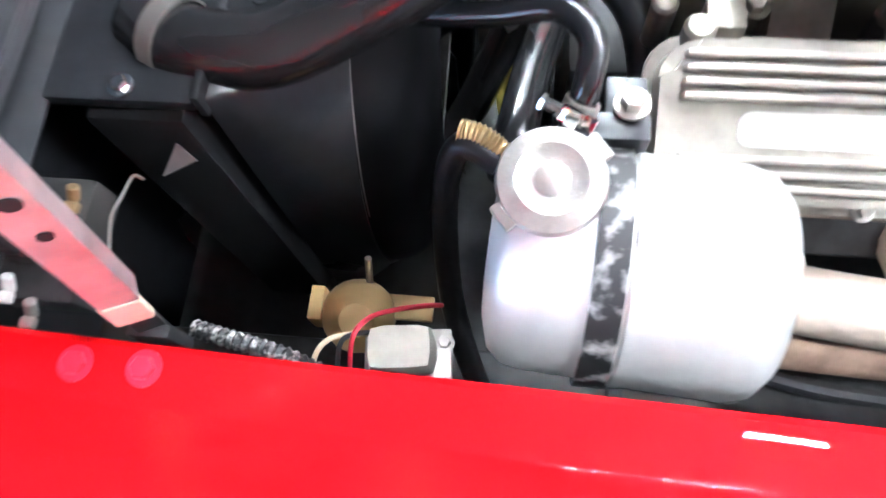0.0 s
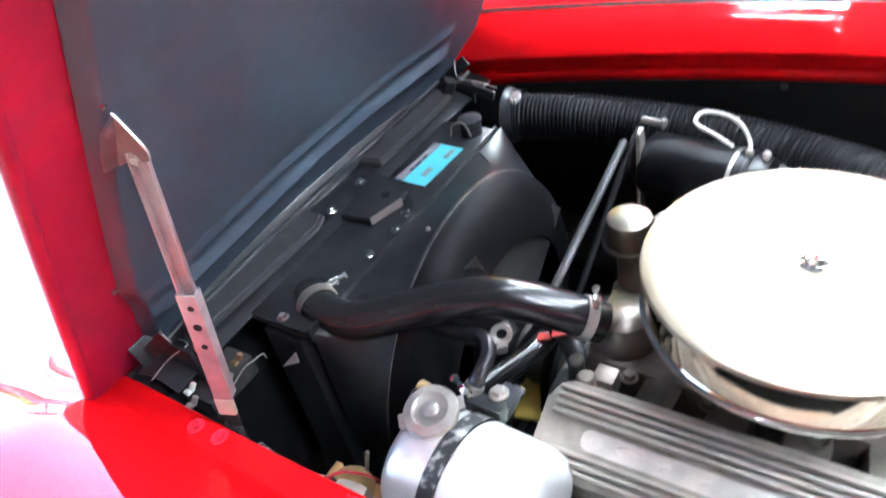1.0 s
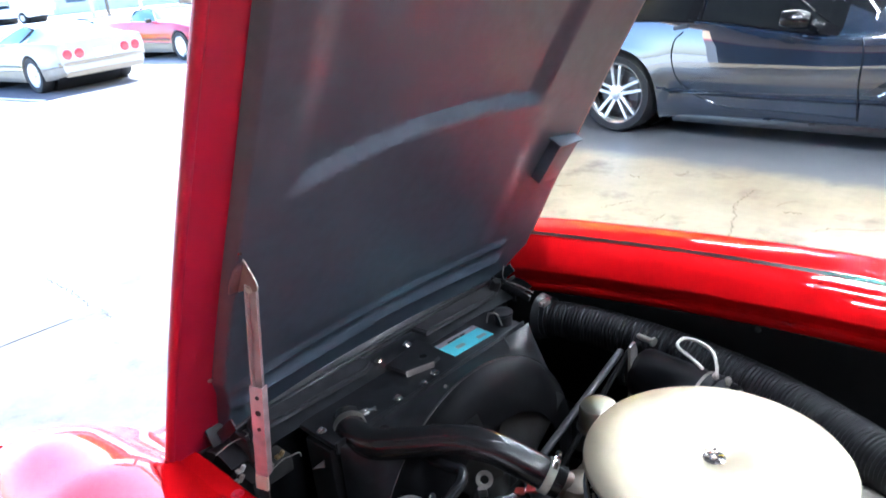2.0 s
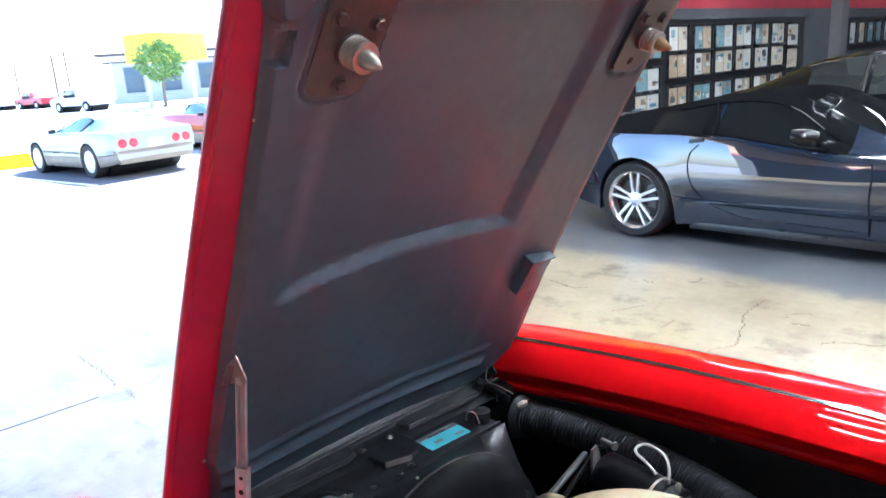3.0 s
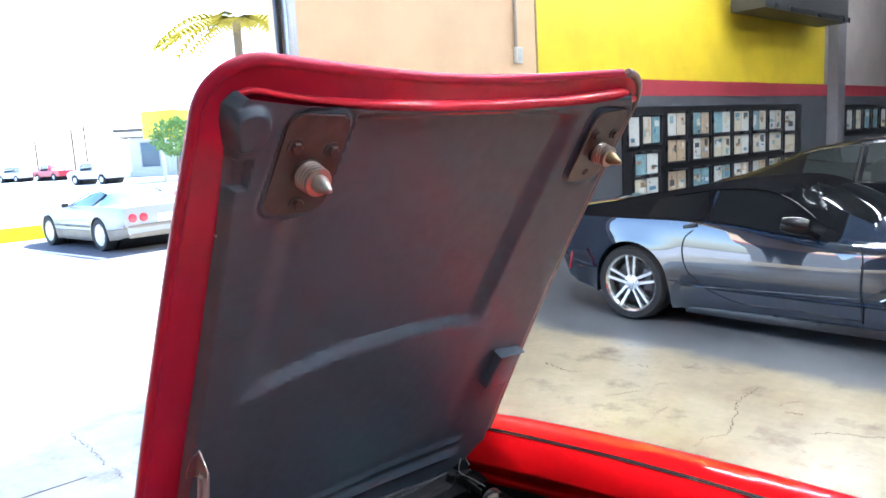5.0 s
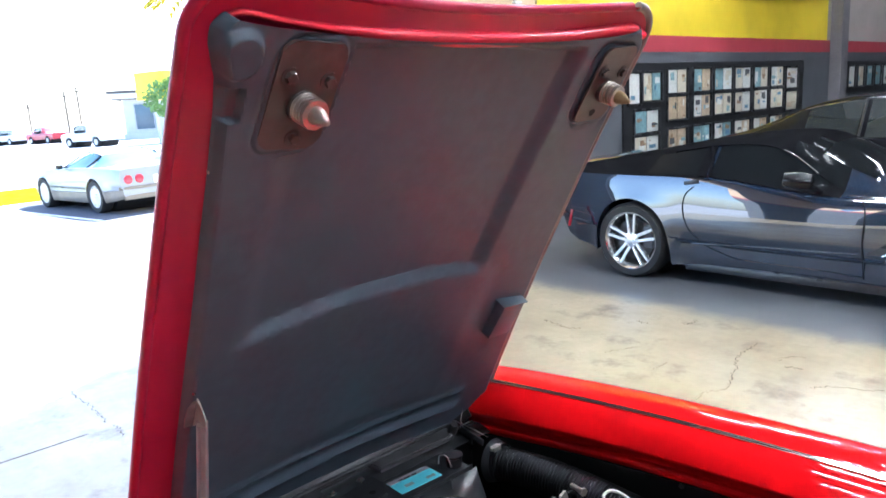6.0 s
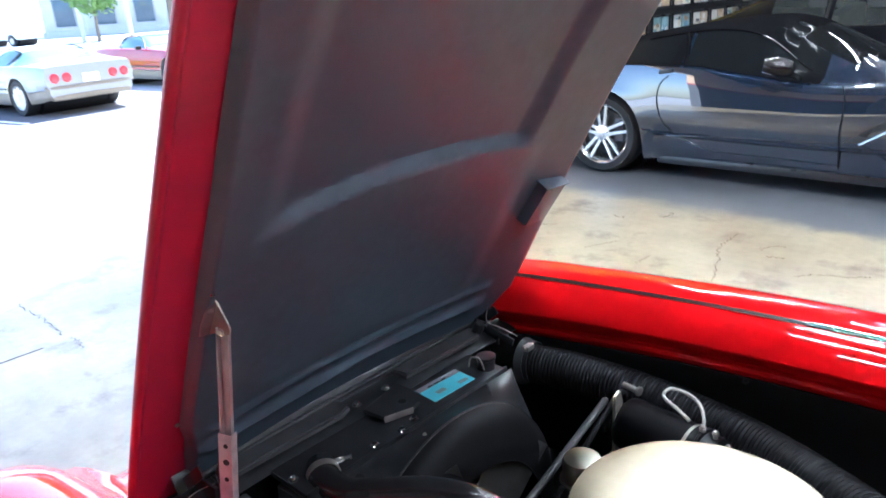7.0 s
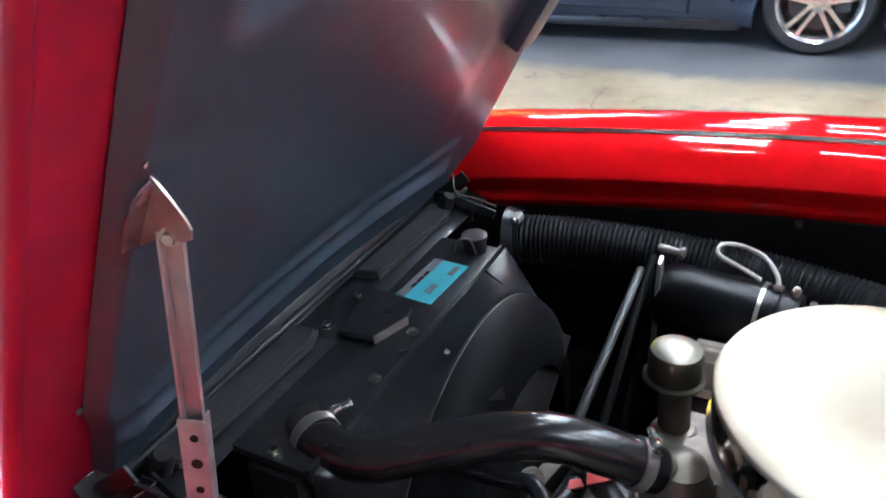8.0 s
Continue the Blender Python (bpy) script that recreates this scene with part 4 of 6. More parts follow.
def small_coupe(name, label, at, rz, paint):
    c = thing(name, label, "car", at, "cars on the lot", rot=(0, 0, rz))
    prof = {
        "x": [-0.98, -0.94, -0.6, -0.2, 0.2, 0.6, 0.9, 1.2, 1.5, 1.9, 2.3, 2.8, 3.25, 3.42],
        "w": [0.82, 0.86, 0.89, 0.90, 0.90, 0.89, 0.885, 0.885, 0.885, 0.885, 0.89, 0.88, 0.80, 0.62],
        "sill": [0.34, 0.30, 0.24, 0.20, 0.18, 0.17, 0.17, 0.17, 0.17, 0.17, 0.18, 0.20, 0.26, 0.34],
        "shoulder": [0.74, 0.76, 0.78, 0.78, 0.77, 0.76, 0.75, 0.74, 0.73, 0.72, 0.71, 0.66, 0.56, 0.48],
        "belt": [0.84, 0.86, 0.875, 0.88, 0.875, 0.87, 0.865, 0.86, 0.855, 0.845, 0.82, 0.74, 0.62, 0.52],
        "roof": [0.86, 0.885, 0.92, 1.00, 1.13, 1.185, 1.16, 1.05, 0.92, 0.865, 0.84, 0.76, 0.64, 0.53],
        "wr": [0.68, 0.70, 0.66, 0.60, 0.56, 0.55, 0.56, 0.62, 0.70, 0.72, 0.72, 0.69, 0.58, 0.45], "axle": 0.325}
    car_body(c, prof, (0.0, 2.44), 0.36, paint, TEAL_GLASS, ((-0.42, 0.10), (0.22, 1.38)), ((-0.55, 0.22), (0.72, 1.55)), dx=0.05, lower=DARK_TRIM)
    for wx in (0.0, 2.44):
        for sy, sd in ((-0.78, -1), (0.78, 1)):
            car_wheel(c, (wx, sy, 0.325), 0.325, 0.23, 0.215, WHEEL_PALE, 8, False, sd)
    for sy in (-1, 1):
        part("window_frame", tube([(1.46, sy * 0.80, 0.875), (1.20, sy * 0.66, 1.02), (0.95, sy * 0.58, 1.125), (0.62, sy * 0.56, 1.165), (0.20, sy * 0.57, 1.105)], 0.014, 8), BLACK, c, "black window frame")
        part("door_pillar", tube([(0.18, sy * 0.57, 1.10), (0.24, sy * 0.70, 0.99), (0.36, sy * 0.80, 0.885)], 0.020, 8), BLACK, c, "black door pillar")
        part("side_strip", tube([(2.05, sy * 0.893, 0.475), (1.2, sy * 0.893, 0.475), (0.42, sy * 0.897, 0.475)], 0.012, 6), BLACK, c, "dark side strip")
        part("door_mirror", box((1.36, sy * 0.93, 0.90), (0.10, 0.14, 0.09), 0.03), BLACK, c, "dark door mirror")
    part("bumper_strip", tube([(-0.93, -0.84, 0.50), (-0.985, -0.6, 0.50), (-0.99, 0, 0.50), (-0.985, 0.6, 0.50), (-0.93, 0.84, 0.50)], 0.03, 8), DARK_TRIM, c, "tan bumper strip")
    part("rear_valance", box((-0.93, 0, 0.34), (0.08, 1.5, 0.14), 0.03), DARK_TRIM, c)
    for ty in (-0.66, -0.44, 0.44, 0.66):
        part("tail_lamp", lathe([(0.085, 0), (0.085, 0.02), (0.07, 0.035), (0.02, 0.04)], 20, Matrix.Translation((-0.965, ty, 0.66)) @ pose(0, 0, 0, 0, -90, 0)), LAMP_RED_BRIGHT, c, "round red tail lamp")
    part("number_plate", box((-0.985, 0, 0.62), (0.02, 0.32, 0.16), 0.01), WHITE, c, "pale rear plate")
    return c


LOT_RED = mat("deep_red_car_paint", (0.34, 0.006, 0.030), 0.3, coat=0.5)
LAMP_RED_BRIGHT = mat("bright_red_lens", (0.62, 0.03, 0.05), 0.25, coat=0.5)
small_coupe("silver_coupe", "silver wedge-shaped coupe with round red tail lamps on the lot", (-13.78, 4.50, -0.06), 187, SILVER)
small_coupe("red_coupe", "red low sports car parked on the sunny lot", (-17.4, 7.9, -0.06), 4, LOT_RED)


def lot_truck(name, label, at, rz, paint, pickup=True):
    c = thing(name, label, "car", at, "far vehicles on the lot", rot=(0, 0, rz))
    prof = {"x": [-1.1, -1.0, 0.2, 0.6, 1.0, 1.4, 2.0, 2.5, 3.0, 3.6, 4.1, 4.25],
            "w": [0.92] * 11 + [0.80], "sill": [0.45] * 12, "shoulder": [0.95] * 10 + [0.92, 0.8], "belt": [1.08] * 10 + [1.0, 0.9],
            "roof": ([1.10, 1.10, 1.10, 1.12, 1.72, 1.80, 1.80, 1.75, 1.2, 1.14, 1.06, 0.92] if pickup else [1.15, 1.70, 1.78, 1.80, 1.80, 1.80, 1.80, 1.72, 1.2, 1.14, 1.06, 0.92]),
            "wr": [0.72] * 12, "axle": 0.38}
    car_body(c, prof, (0.0, 3.2), 0.46, paint, CAR_GLASS, ((1.1, 2.5),) if pickup else ((-0.7, 2.5),), ((2.35, 2.9),), dx=0.1)
    for wx in (0.0, 3.2):
        for sy, sd in ((-0.8, -1), (0.8, 1)):
            car_wheel(c, (wx, sy, 0.38), 0.38, 0.25, 0.22, WHEEL_PALE, 6, False, sd)
    return c


CAR_WHITE, CAR_BLUE, CAR_RED = mat("white_car_paint", (0.74, 0.74, 0.72), 0.3, coat=0.6), mat("blue_car_paint", (0.06, 0.10, 0.22), 0.3, coat=0.6), mat("red_truck_paint", (0.42, 0.03, 0.04), 0.3, coat=0.6)
lot_truck("white_pickup", "white pickup truck parked across the lot", (-58.5, 18.4, -0.06), 200, CAR_WHITE)
lot_truck("red_pickup", "red pickup truck far across the lot", (-84, 21.5, -0.06), 195, CAR_RED)
lot_truck("white_van", "white utility vehicle far across the lot", (-90, 19.2, -0.06), 195, CAR_WHITE, False)
lot_truck("blue_pickup", "dark blue pickup far across the lot", (-104, 19.5, -0.06), 200, CAR_BLUE)
lot_truck("white_pickup", "white pickup truck far across the lot", (-112, 17.5, -0.06), 200, CAR_WHITE)

# far building, poles, hedge and palms
bld = thing("store_building", "low white store building with a flat roof and awning", "building", (-71.5, 43.1, 0.4), rot=(0, 0, -28))
part("wall", box((0, 0, 1.9), (9, 34, 3.8), 0.05), STUCCO, bld)
part("roof", box((0.3, 0, 4.28), (11.0, 36.4, 0.26), 0.03), mat("brown_roof_edge", (0.09, 0.075, 0.065), 0.7), bld, "dark flat roof edge")
part("fascia", box((0.3, 0, 3.87), (10.6, 36, 0.55), 0.03), STUCCO, bld, "white fascia board")
part("soffit", box((0.3, 0, 3.55), (10.2, 35.6, 0.10), 0.02), mat("soffit_brown", (0.10, 0.08, 0.06), 0.8), bld, "brown soffit")
part("base", box((0, 0, -0.6), (9.4, 34.4, 1.4), 0.05), STUCCO, bld)
for k in range(9):
    wy = -15 + 3.6 * k
    win = part("window", box((4.53, wy, 1.75), (0.1, 1.7, 2.5), 0.02), mat("shop_window", (0.10, 0.14, 0.17), 0.15) if k == 0 else bpy.data.materials["shop_window"], bld)
    part("window_frame", join(box((4.60, wy, 3.02), (0.08, 1.9, 0.1), 0.01), box((4.60, wy - 0.9, 1.75), (0.08, 0.1, 2.5), 0.01), box((4.60, wy + 0.9, 1.75), (0.08, 0.1, 2.5), 0.01)), mat("frame_grey", (0.4, 0.4, 0.38), 0.5) if k == 0 else bpy.data.materials["frame_grey"], win)
for k in range(8):
    part("awning_post", box((5.3, -16.8 + 3.6 * k, 1.55), (0.16, 0.16, 3.9), 0.02), STUCCO, bld)


def leaf_clump(n, size, leaf, seed, squash=0.8):
    """Many small leaves through an uneven round crown."""
    rng = random.Random(seed)
    bm = bmesh.new()
    for _ in range(n):
        d = Vector((rng.gauss(0, 1), rng.gauss(0, 1), rng.gauss(0, 1))).normalized()
        r = size * (0.55 + 0.45 * rng.random()) * (1 + 0.3 * noise.noise(d * 2.2 + Vector((seed, 0, 0))))
        c = Vector((d.x * r, d.y * r, d.z * r * squash))
        a = Vector((rng.gauss(0, 1), rng.gauss(0, 1), rng.gauss(0, 1))).normalized() * leaf
        b = a.orthogonal().normalized() * leaf * 0.4
        bm.faces.new([bm.verts.new(c + a), bm.verts.new(c + b), bm.verts.new(c - a), bm.verts.new(c - b)])
    return bm


BARK = mat("tree_bark", (0.18, 0.14, 0.10), 0.9, bump=0.5, bump_scale=30)


def palm(at, h, seed):
    t = thing("palm_tree", "tall palm tree with yellow-green fronds", "tree", at, "palms beyond the lot")
    part("trunk", tube([(0, 0, 0), (0.1, 0.05, h * 0.5), (0.05, 0.1, h)], lambda f: 0.24 - 0.08 * f, 12), BARK, t)
    rng = random.Random(seed)
    for k in range(22):
        a, dr = 2 * math.pi * k / 22 + rng.uniform(-0.1, 0.1), rng.uniform(-0.2, 1.0)
        d = Vector((math.cos(a), math.sin(a), 0))
        ln = rng.uniform(2.4, 3.4)
        pts = [Vector((0.05, 0.1, h)) + d * ln * s + Vector((0, 0, (dr * 1.2) * s - (1.0 + 1.5 * dr) * s * s)) for s in lin(0, 1, 9)]
        bm = bmesh.new()
        for i in range(1, 9):
            for sg in (-1, 1):
                s = Vector((-d.y, d.x, 0)) * sg
                for q in (0.0, 0.5):
                    p = pts[i - 1].lerp(pts[i], q)
                    w = 0.75 * (1 - 0.6 * i / 9)
                    bm.faces.new([bm.verts.new(p), bm.verts.new(p + d * 0.24), bm.verts.new(p + s * w + d * 0.35 + Vector((0, 0, -0.25)))])
        part("frond", bm, LEAF, t, smooth=False)
    return t


palm((-25.0, 12.8, -0.06), 6.9, 3)
canopy = thing("yellow_canopy", "bright yellow flat canopy on posts beyond the lot", "canopy", (-56, 23.6, -0.06), rot=(0, 0, 22))
part("fascia", box((0, 0, 4.35), (3.0, 5.6, 2.1), 0.05), mat("yellow_sheet_metal", (0.80, 0.62, 0.02), 0.5), canopy)
for cy in (-2.4, 2.4):
    part("post", box((0, cy, 2.05), (0.2, 0.2, 4.1), 0.02), STUCCO, canopy)
for k, (hx, hy, hs) in enumerate(((-52.5, 21.4, 1.8),)):
    hedge = thing("leafy_tree", "round green leafy tree beyond the lot", "tree", (hx, hy, -0.06), "trees beyond the lot")
    part("trunk", tube([(0, 0, 0), (0.05, 0, 1.2), (0, 0.1, 2.6)], lambda f: 0.14 - 0.06 * f, 8), BARK, hedge)
    part("crown", leaf_clump(900, hs, 0.22, k + 2), LEAF_GREEN, hedge, smooth=False, m=Matrix.Translation((0, 0, 3.3)))
for k, (px, py, ph) in enumerate(((-75, 20.5, 5.0), (-88, 25.5, 6.0), (-96, 22.2, 4.6))):
    pole = thing("utility_pole", "thin brown utility pole beyond the lot", "pole", (px, py, -0.06), "poles beyond the lot")
    part("post", tube([(0, 0, 0), (0, 0, ph)], 0.11, 8, 1), BARK, pole)
    part("crossarm", box((0, 0, ph - 0.5), (0.12, 1.6, 0.12), 0.02), BARK, pole)


# ---- the red car: body ----
HOOD_O, HOOD_A = Vector((-0.098, 0, 0.80)), radians(58)
HOOD_S = Vector((math.cos(HOOD_A), 0, math.sin(HOOD_A)))   # up the open hood
HOOD_N = Vector((math.sin(HOOD_A), 0, -math.cos(HOOD_A)))  # out of its underside
Z_EDGE = [(-0.80, 0.50), (-0.60, 0.615), (-0.35, 0.705), (-0.10, 0.768), (0.20, 0.790), (0.45, 0.822), (0.70, 0.850), (1.0, 0.868), (1.35, 0.875)]
SECTION = [(0.0, -0.012), (0.0, -0.004), (0.004, 0.0), (0.017, 0.0005), (0.021, 0.003), (0.024, 0.012), (0.034, 0.0185), (0.060, 0.028), (0.09, 0.041), (0.12, 0.051),
           (0.15, 0.058), (0.18, 0.062), (0.21, 0.061), (0.245, 0.053), (0.28, 0.038), (0.315, 0.013), (0.345, -0.025), (0.37, -0.075), (0.39, -0.14), (0.40, -0.22), (0.402, -0.32), (0.395, -0.42), (0.37, -0.52)]


SECTION_NEAR = [(0.0, -0.012), (0.0, -0.004), (0.004, 0.0), (0.036, 0.0005), (0.0385, 0.002), (0.050, 0.0115), (0.064, 0.022)] + SECTION[8:]
# far fender: a thin lip, an undercut, then a tall rounded face up to the crown
Z_FAR = [(-0.80, 0.50), (-0.60, 0.62), (-0.35, 0.72), (-0.10, 0.772), (0.05, 0.790), (0.20, 0.807), (0.35, 0.822), (0.50, 0.833), (0.70, 0.842), (1.0, 0.848), (1.35, 0.85)]
TALL = [(-0.80, 0.9), (-0.55, 1.05), (-0.30, 1.16), (-0.10, 1.13), (0.20, 1.0), (0.50, 0.915), (0.80, 0.875), (1.35, 0.85)]
SECTION_FAR = ([(0.010, -0.030), (-0.002, -0.013), (-0.004, -0.008), (-0.002, 0.000), (0.004, 0.004), (0.000, 0.012), (-0.010, 0.024), (-0.021, 0.034), (-0.026, 0.039), (-0.0275, 0.044)]
               + [(-0.0245 + 0.15 * (math.sin(radians(58)) - math.sin(radians(a))), 0.050 + 0.15 * (math.cos(radians(a)) - math.cos(radians(58)))) for a in range(58, -70, -4)]
               + [(0.262, 0.00), (0.29, -0.06), (0.32, -0.12), (0.345, -0.18), (0.36, -0.25), (0.365, -0.34), (0.36, -0.43), (0.34, -0.53)])


def far_point(x, d, dz):
    """A point of the far fender: d out from the lip of the hood opening."""
    y = 0.468 + 0.062 * max(-0.1, min(1.0, x)) - 0.028 * max(-0.1, min(1.0, x)) ** 2
    tuck = max(0.0, (-0.45 - x) / 0.35) ** 2
    return Vector((x, y + d * (1 - 0.25 * tuck), smooth_at(Z_FAR, x) + (dz * smooth_at(TALL, x) if dz > 0 else dz) - 0.04 * tuck))


def fender_point(x, d, dz, side):
    """A point of a front fender: d out from the edge of the hood opening."""
    inner = 0.420 + 0.048 * max(-0.2, min(0.9, x))
    ze = curve_at(Z_EDGE, x)
    dz += 0.008 * math.exp(-((x - 0.30) / 0.28) ** 2) * min(1, max(0, (d - 0.05) / 0.08)) * (1 if d < 0.3 else 0.5)
    pod = math.exp(-((x + 0.42) / 0.23) ** 2)           # the headlamp pod swells the crown
    z = ze + dz * (1 + 0.4 * pod) + 0.010 * pod * math.sin(min(1, max(0, d / 0.40)) * math.pi)
    tuck = max(0.0, (-0.45 - x) / 0.35) ** 2
    return Vector((x + 0.0, side * (inner + d * (1 - 0.25 * tuck)), z - 0.04 * tuck))


car = thing("classic_roadster", "bright red classic sports car with its hood open", "car", (0, 0, 0))
XS = lin(-0.80, 1.35, 66)
for side in (1, -1):
    if side > 0:
        bm = sheet(lambda x, k: far_point(x, *SECTION_FAR[int(k)]), XS, range(len(SECTION_FAR)))
    else:
        bm = sheet(lambda x, k: fender_point(x, *SECTION_NEAR[int(k)], side), XS, range(len(SECTION_NEAR)))
    fen = part("fender", bm, RED, car, "glossy red front fender")
    if side > 0:
        for off, r, mt in ((-0.0030, 0.0022, CHROME), (0.0030, 0.0022, CHROME), (0.0, 0.0012, BLACK)):
            part("fender_strip", tube([far_point(x, 0.041 + off, 0.1085 + 0.44 * off) for x in lin(-0.30, 1.33, 80)], r, 8, 1, smooth_path=False), mt, fen, "thin bright strip along the fender" if mt is CHROME else "dark groove of the strip")
    # wheel-well black here puts the fender lip's shade into the panel's colour
    part("inner_fender", sheet(lambda x, v: (far_point(x, 0.008, -0.025) if side > 0 else fender_point(x, 0.004, -0.012, side)) + Vector((0, side * 0.05 * math.sin(v * 3), -0.50 * v)), lin(-0.30, 1.30, 24), lin(0, 1, 10), 0.004), WELL, car, "black inner fender panel")
    for bx in ((0.072, 0.117) if side < 0 else (0.546,)):
        part("fender_bolt", hex_bolt((bx, -0.441, curve_at(Z_EDGE, bx)) if side < 0 else far_point(bx, 0.004, -0.034), (0, 0, 1) if side < 0 else (0, -1, 0), 0.0075 if side < 0 else 0.0045, 0.006), RED_EDGE if side < 0 else BLACK_DUSTY, car, "painted hex bolt")
# nose, cowl and firewall close the front body
part("nose_panel", sheet(lambda u, v: Vector((-0.15 - 0.52 * u, -0.432 + 0.91 * v, 0.735 - 0.06 * u - 0.22 * u ** 2 + 0.02 * math.sin(math.pi * v) * (1 - u))), lin(0, 1, 14), lin(0, 1, 20), 0.004), RED, car, "red nose panel ahead of the hood")
part("front_valance", sheet(lambda u, v: Vector((-0.67 + 0.10 * u * u, -0.72 + 1.49 * v, 0.455 - 0.22 * u)), lin(0, 1, 8), lin(0, 1, 20), 0.01), RED, car)
part("cowl", sheet(lambda u, v: Vector((1.10 + 0.25 * u, -0.435 + 0.915 * v, 0.872 + 0.045 * math.sin(math.pi * v) + 0.02 * u)), lin(0, 1, 6), lin(0, 1, 20), 0.004), RED, car)
part("front_baffle", box((-0.112, 0.02, 0.53), (0.01, 0.94, 0.46), 0.003), BLACK, car, "black splash panel ahead of the radiator")
part("firewall", box((1.14, 0.023, 0.55), (0.03, 0.92, 0.62), 0.01), BLACK, car, "black firewall")
part("floor_pan", box((0.33, 0.02, 0.245), (1.9, 1.30, 0.03), 0.01), BLACK_DUSTY, car)
# doors, tail and cockpit behind the engine bay
tail_prof = {
    "x": [1.36, 1.45, 1.9, 2.4, 2.9, 3.2, 3.38, 3.45], "w": [0.845, 0.845, 0.84, 0.86, 0.86, 0.80, 0.70, 0.58], "sill": [0.24, 0.23, 0.22, 0.22, 0.24, 0.28, 0.36, 0.42],
    "shoulder": [0.80, 0.80, 0.78, 0.79, 0.80, 0.76, 0.68, 0.62], "belt": [0.875, 0.875, 0.87, 0.88, 0.88, 0.83, 0.74, 0.66], "roof": [0.905, 0.905, 0.90, 0.92, 0.93, 0.86, 0.76, 0.68],
    "wr": [0.66, 0.66, 0.66, 0.66, 0.66, 0.60, 0.50, 0.40], "axle": 0.335}
car_body(car, tail_prof, (2.58,), 0.37, RED, CLEAR_GLASS, (), (), dx=0.05)
part("tonneau", sheet(lambda u, v: Vector((1.72 + 0.80 * u, -0.52 + 1.08 * v, 0.918 + 0.020 * math.sin(math.pi * u) * math.sin(math.pi * v))), lin(0, 1, 8), lin(0, 1, 12), 0.006), HAZED_SATIN, car, "black cover over the cockpit")
screen_pts = [(1.62 - 0.12 * math.cos(a), 0.02 + 0.66 * math.sin(a)) for a in lin(-1.35, 1.35, 24)]
part("windscreen", sheet(lambda k, v: Vector((screen_pts[int(k)][0] + 0.14 * v, screen_pts[int(k)][1] * (1 - 0.05 * v), 0.90 + 0.27 * v)), range(24), lin(0, 1, 5), 0.004), CLEAR_GLASS, car, "clear curved windscreen")
part("screen_frame", tube([(x + 0.142, y * 0.95, 1.175) for x, y in screen_pts], 0.010, 8, 1, smooth_path=False), CHROME, car, "chrome windscreen frame")
for sy, sd in ((-0.70, -1), (0.74, 1)):
    car_wheel(car, (2.58, sy, 0.335), 0.335, 0.18, 0.2, CHROME, 6, False, sd)
for wy in (-0.66, 0.71):
    wheel = part("wheel", lathe([(0.19, -0.09), (0.31, -0.095), (0.335, -0.06), (0.335, 0.06), (0.31, 0.095), (0.19, 0.09)], 40, Matrix.Translation((-0.02, wy, 0.335)) @ pose(0, 0, 0, 90, 0, 0)), TYRE, car, "black tyre")
    part("hub_cap", lathe([(0.19, -0.092), (0.19, 0.092)], 32, Matrix.Translation((-0.02, wy, 0.335)) @ pose(0, 0, 0, 90, 0, 0)), CHROME, wheel)
for hy in (-0.64, 0.69):
    part("headlamp", lathe([(0.088, 0), (0.088, 0.04), (0.07, 0.055), (0.01, 0.06)], 24, Matrix.Translation((-0.76, hy, 0.52)) @ pose(0, 0, 0, 0, -90, 0)), CHROME, car, "chrome-ringed headlamp")


# ---- the open hood ----
def hood_near(u):
    return -0.470 - 0.010 * u


def hood_far(u):
    return 0.522 - 0.079 * u


def hood_top(f):
    return 1.190 - 0.034 * math.sin(math.pi * min(1, max(0, f)))


def hood_point(fu, fv, h=0.0):
    """fu up the slope, fv across from the near edge (0..1); h out of the underside."""
    u = fu * hood_top(fv)
    # rounded corners
    y0, y1 = hood_near(u), hood_far(u)
    r = 0.072
    top = hood_top(fv)
    if u > top - r:
        k = r - math.sqrt(max(0, r * r - (u - top + r) ** 2))
        y0, y1 = y0 + k, y1 - k
    y = y0 + (y1 - y0) * fv
    crown = -0.030 * (1 - (2 * fv - 1) ** 2) + 0.018 * (2 * fu - 1) ** 2 - 0.012
    return HOOD_O + HOOD_S * u + HOOD_N * (crown + h) + Vector((0, y, 0))


def edge_rows(n, near=0.0, far=1.0):
    """Rows denser at both ends."""
    return [near + (far - near) * (0.5 - 0.5 * math.cos(math.pi * k / (n - 1))) for k in range(n)]


UPROWS = lin(-0.045, 0.90, 34) + [0.90 + 0.10 * math.sin(math.pi / 2 * k / 24) for k in range(1, 25)]
hood = part("hood", sheet(lambda a, b: hood_point(a, b, 0.0), UPROWS, edge_rows(44)), RED_SHADED, car, "open red hood, hinged at the nose, underside showing")
part("outer_skin", sheet(lambda a, b: hood_point(a, b, -0.016 + 0.010 * (abs(2 * b - 1) ** 10 + a ** 14)), UPROWS, edge_rows(40)), RED, hood)
rim_pts = [hood_point(a, 0.0, -0.004) for a in UPROWS] + [hood_point(1.0, b, -0.004) for b in lin(0.02, 0.98, 40)]
part("hood_rim", tube(rim_pts, 0.0085, 10, 1, smooth_path=False), RED_SHADED, hood, "rolled red edge of the hood")
part("far_rim", tube([hood_point(a, 1.0, -0.004) for a in UPROWS[::-1]], 0.0085, 10, 1, smooth_path=False), EDGE_GREY, hood, "dull grey side edge of the hood")


def smooth01(x, a, b):
    t = min(1, max(0, (x - a) / (b - a)))
    return t * t * (3 - 2 * t)


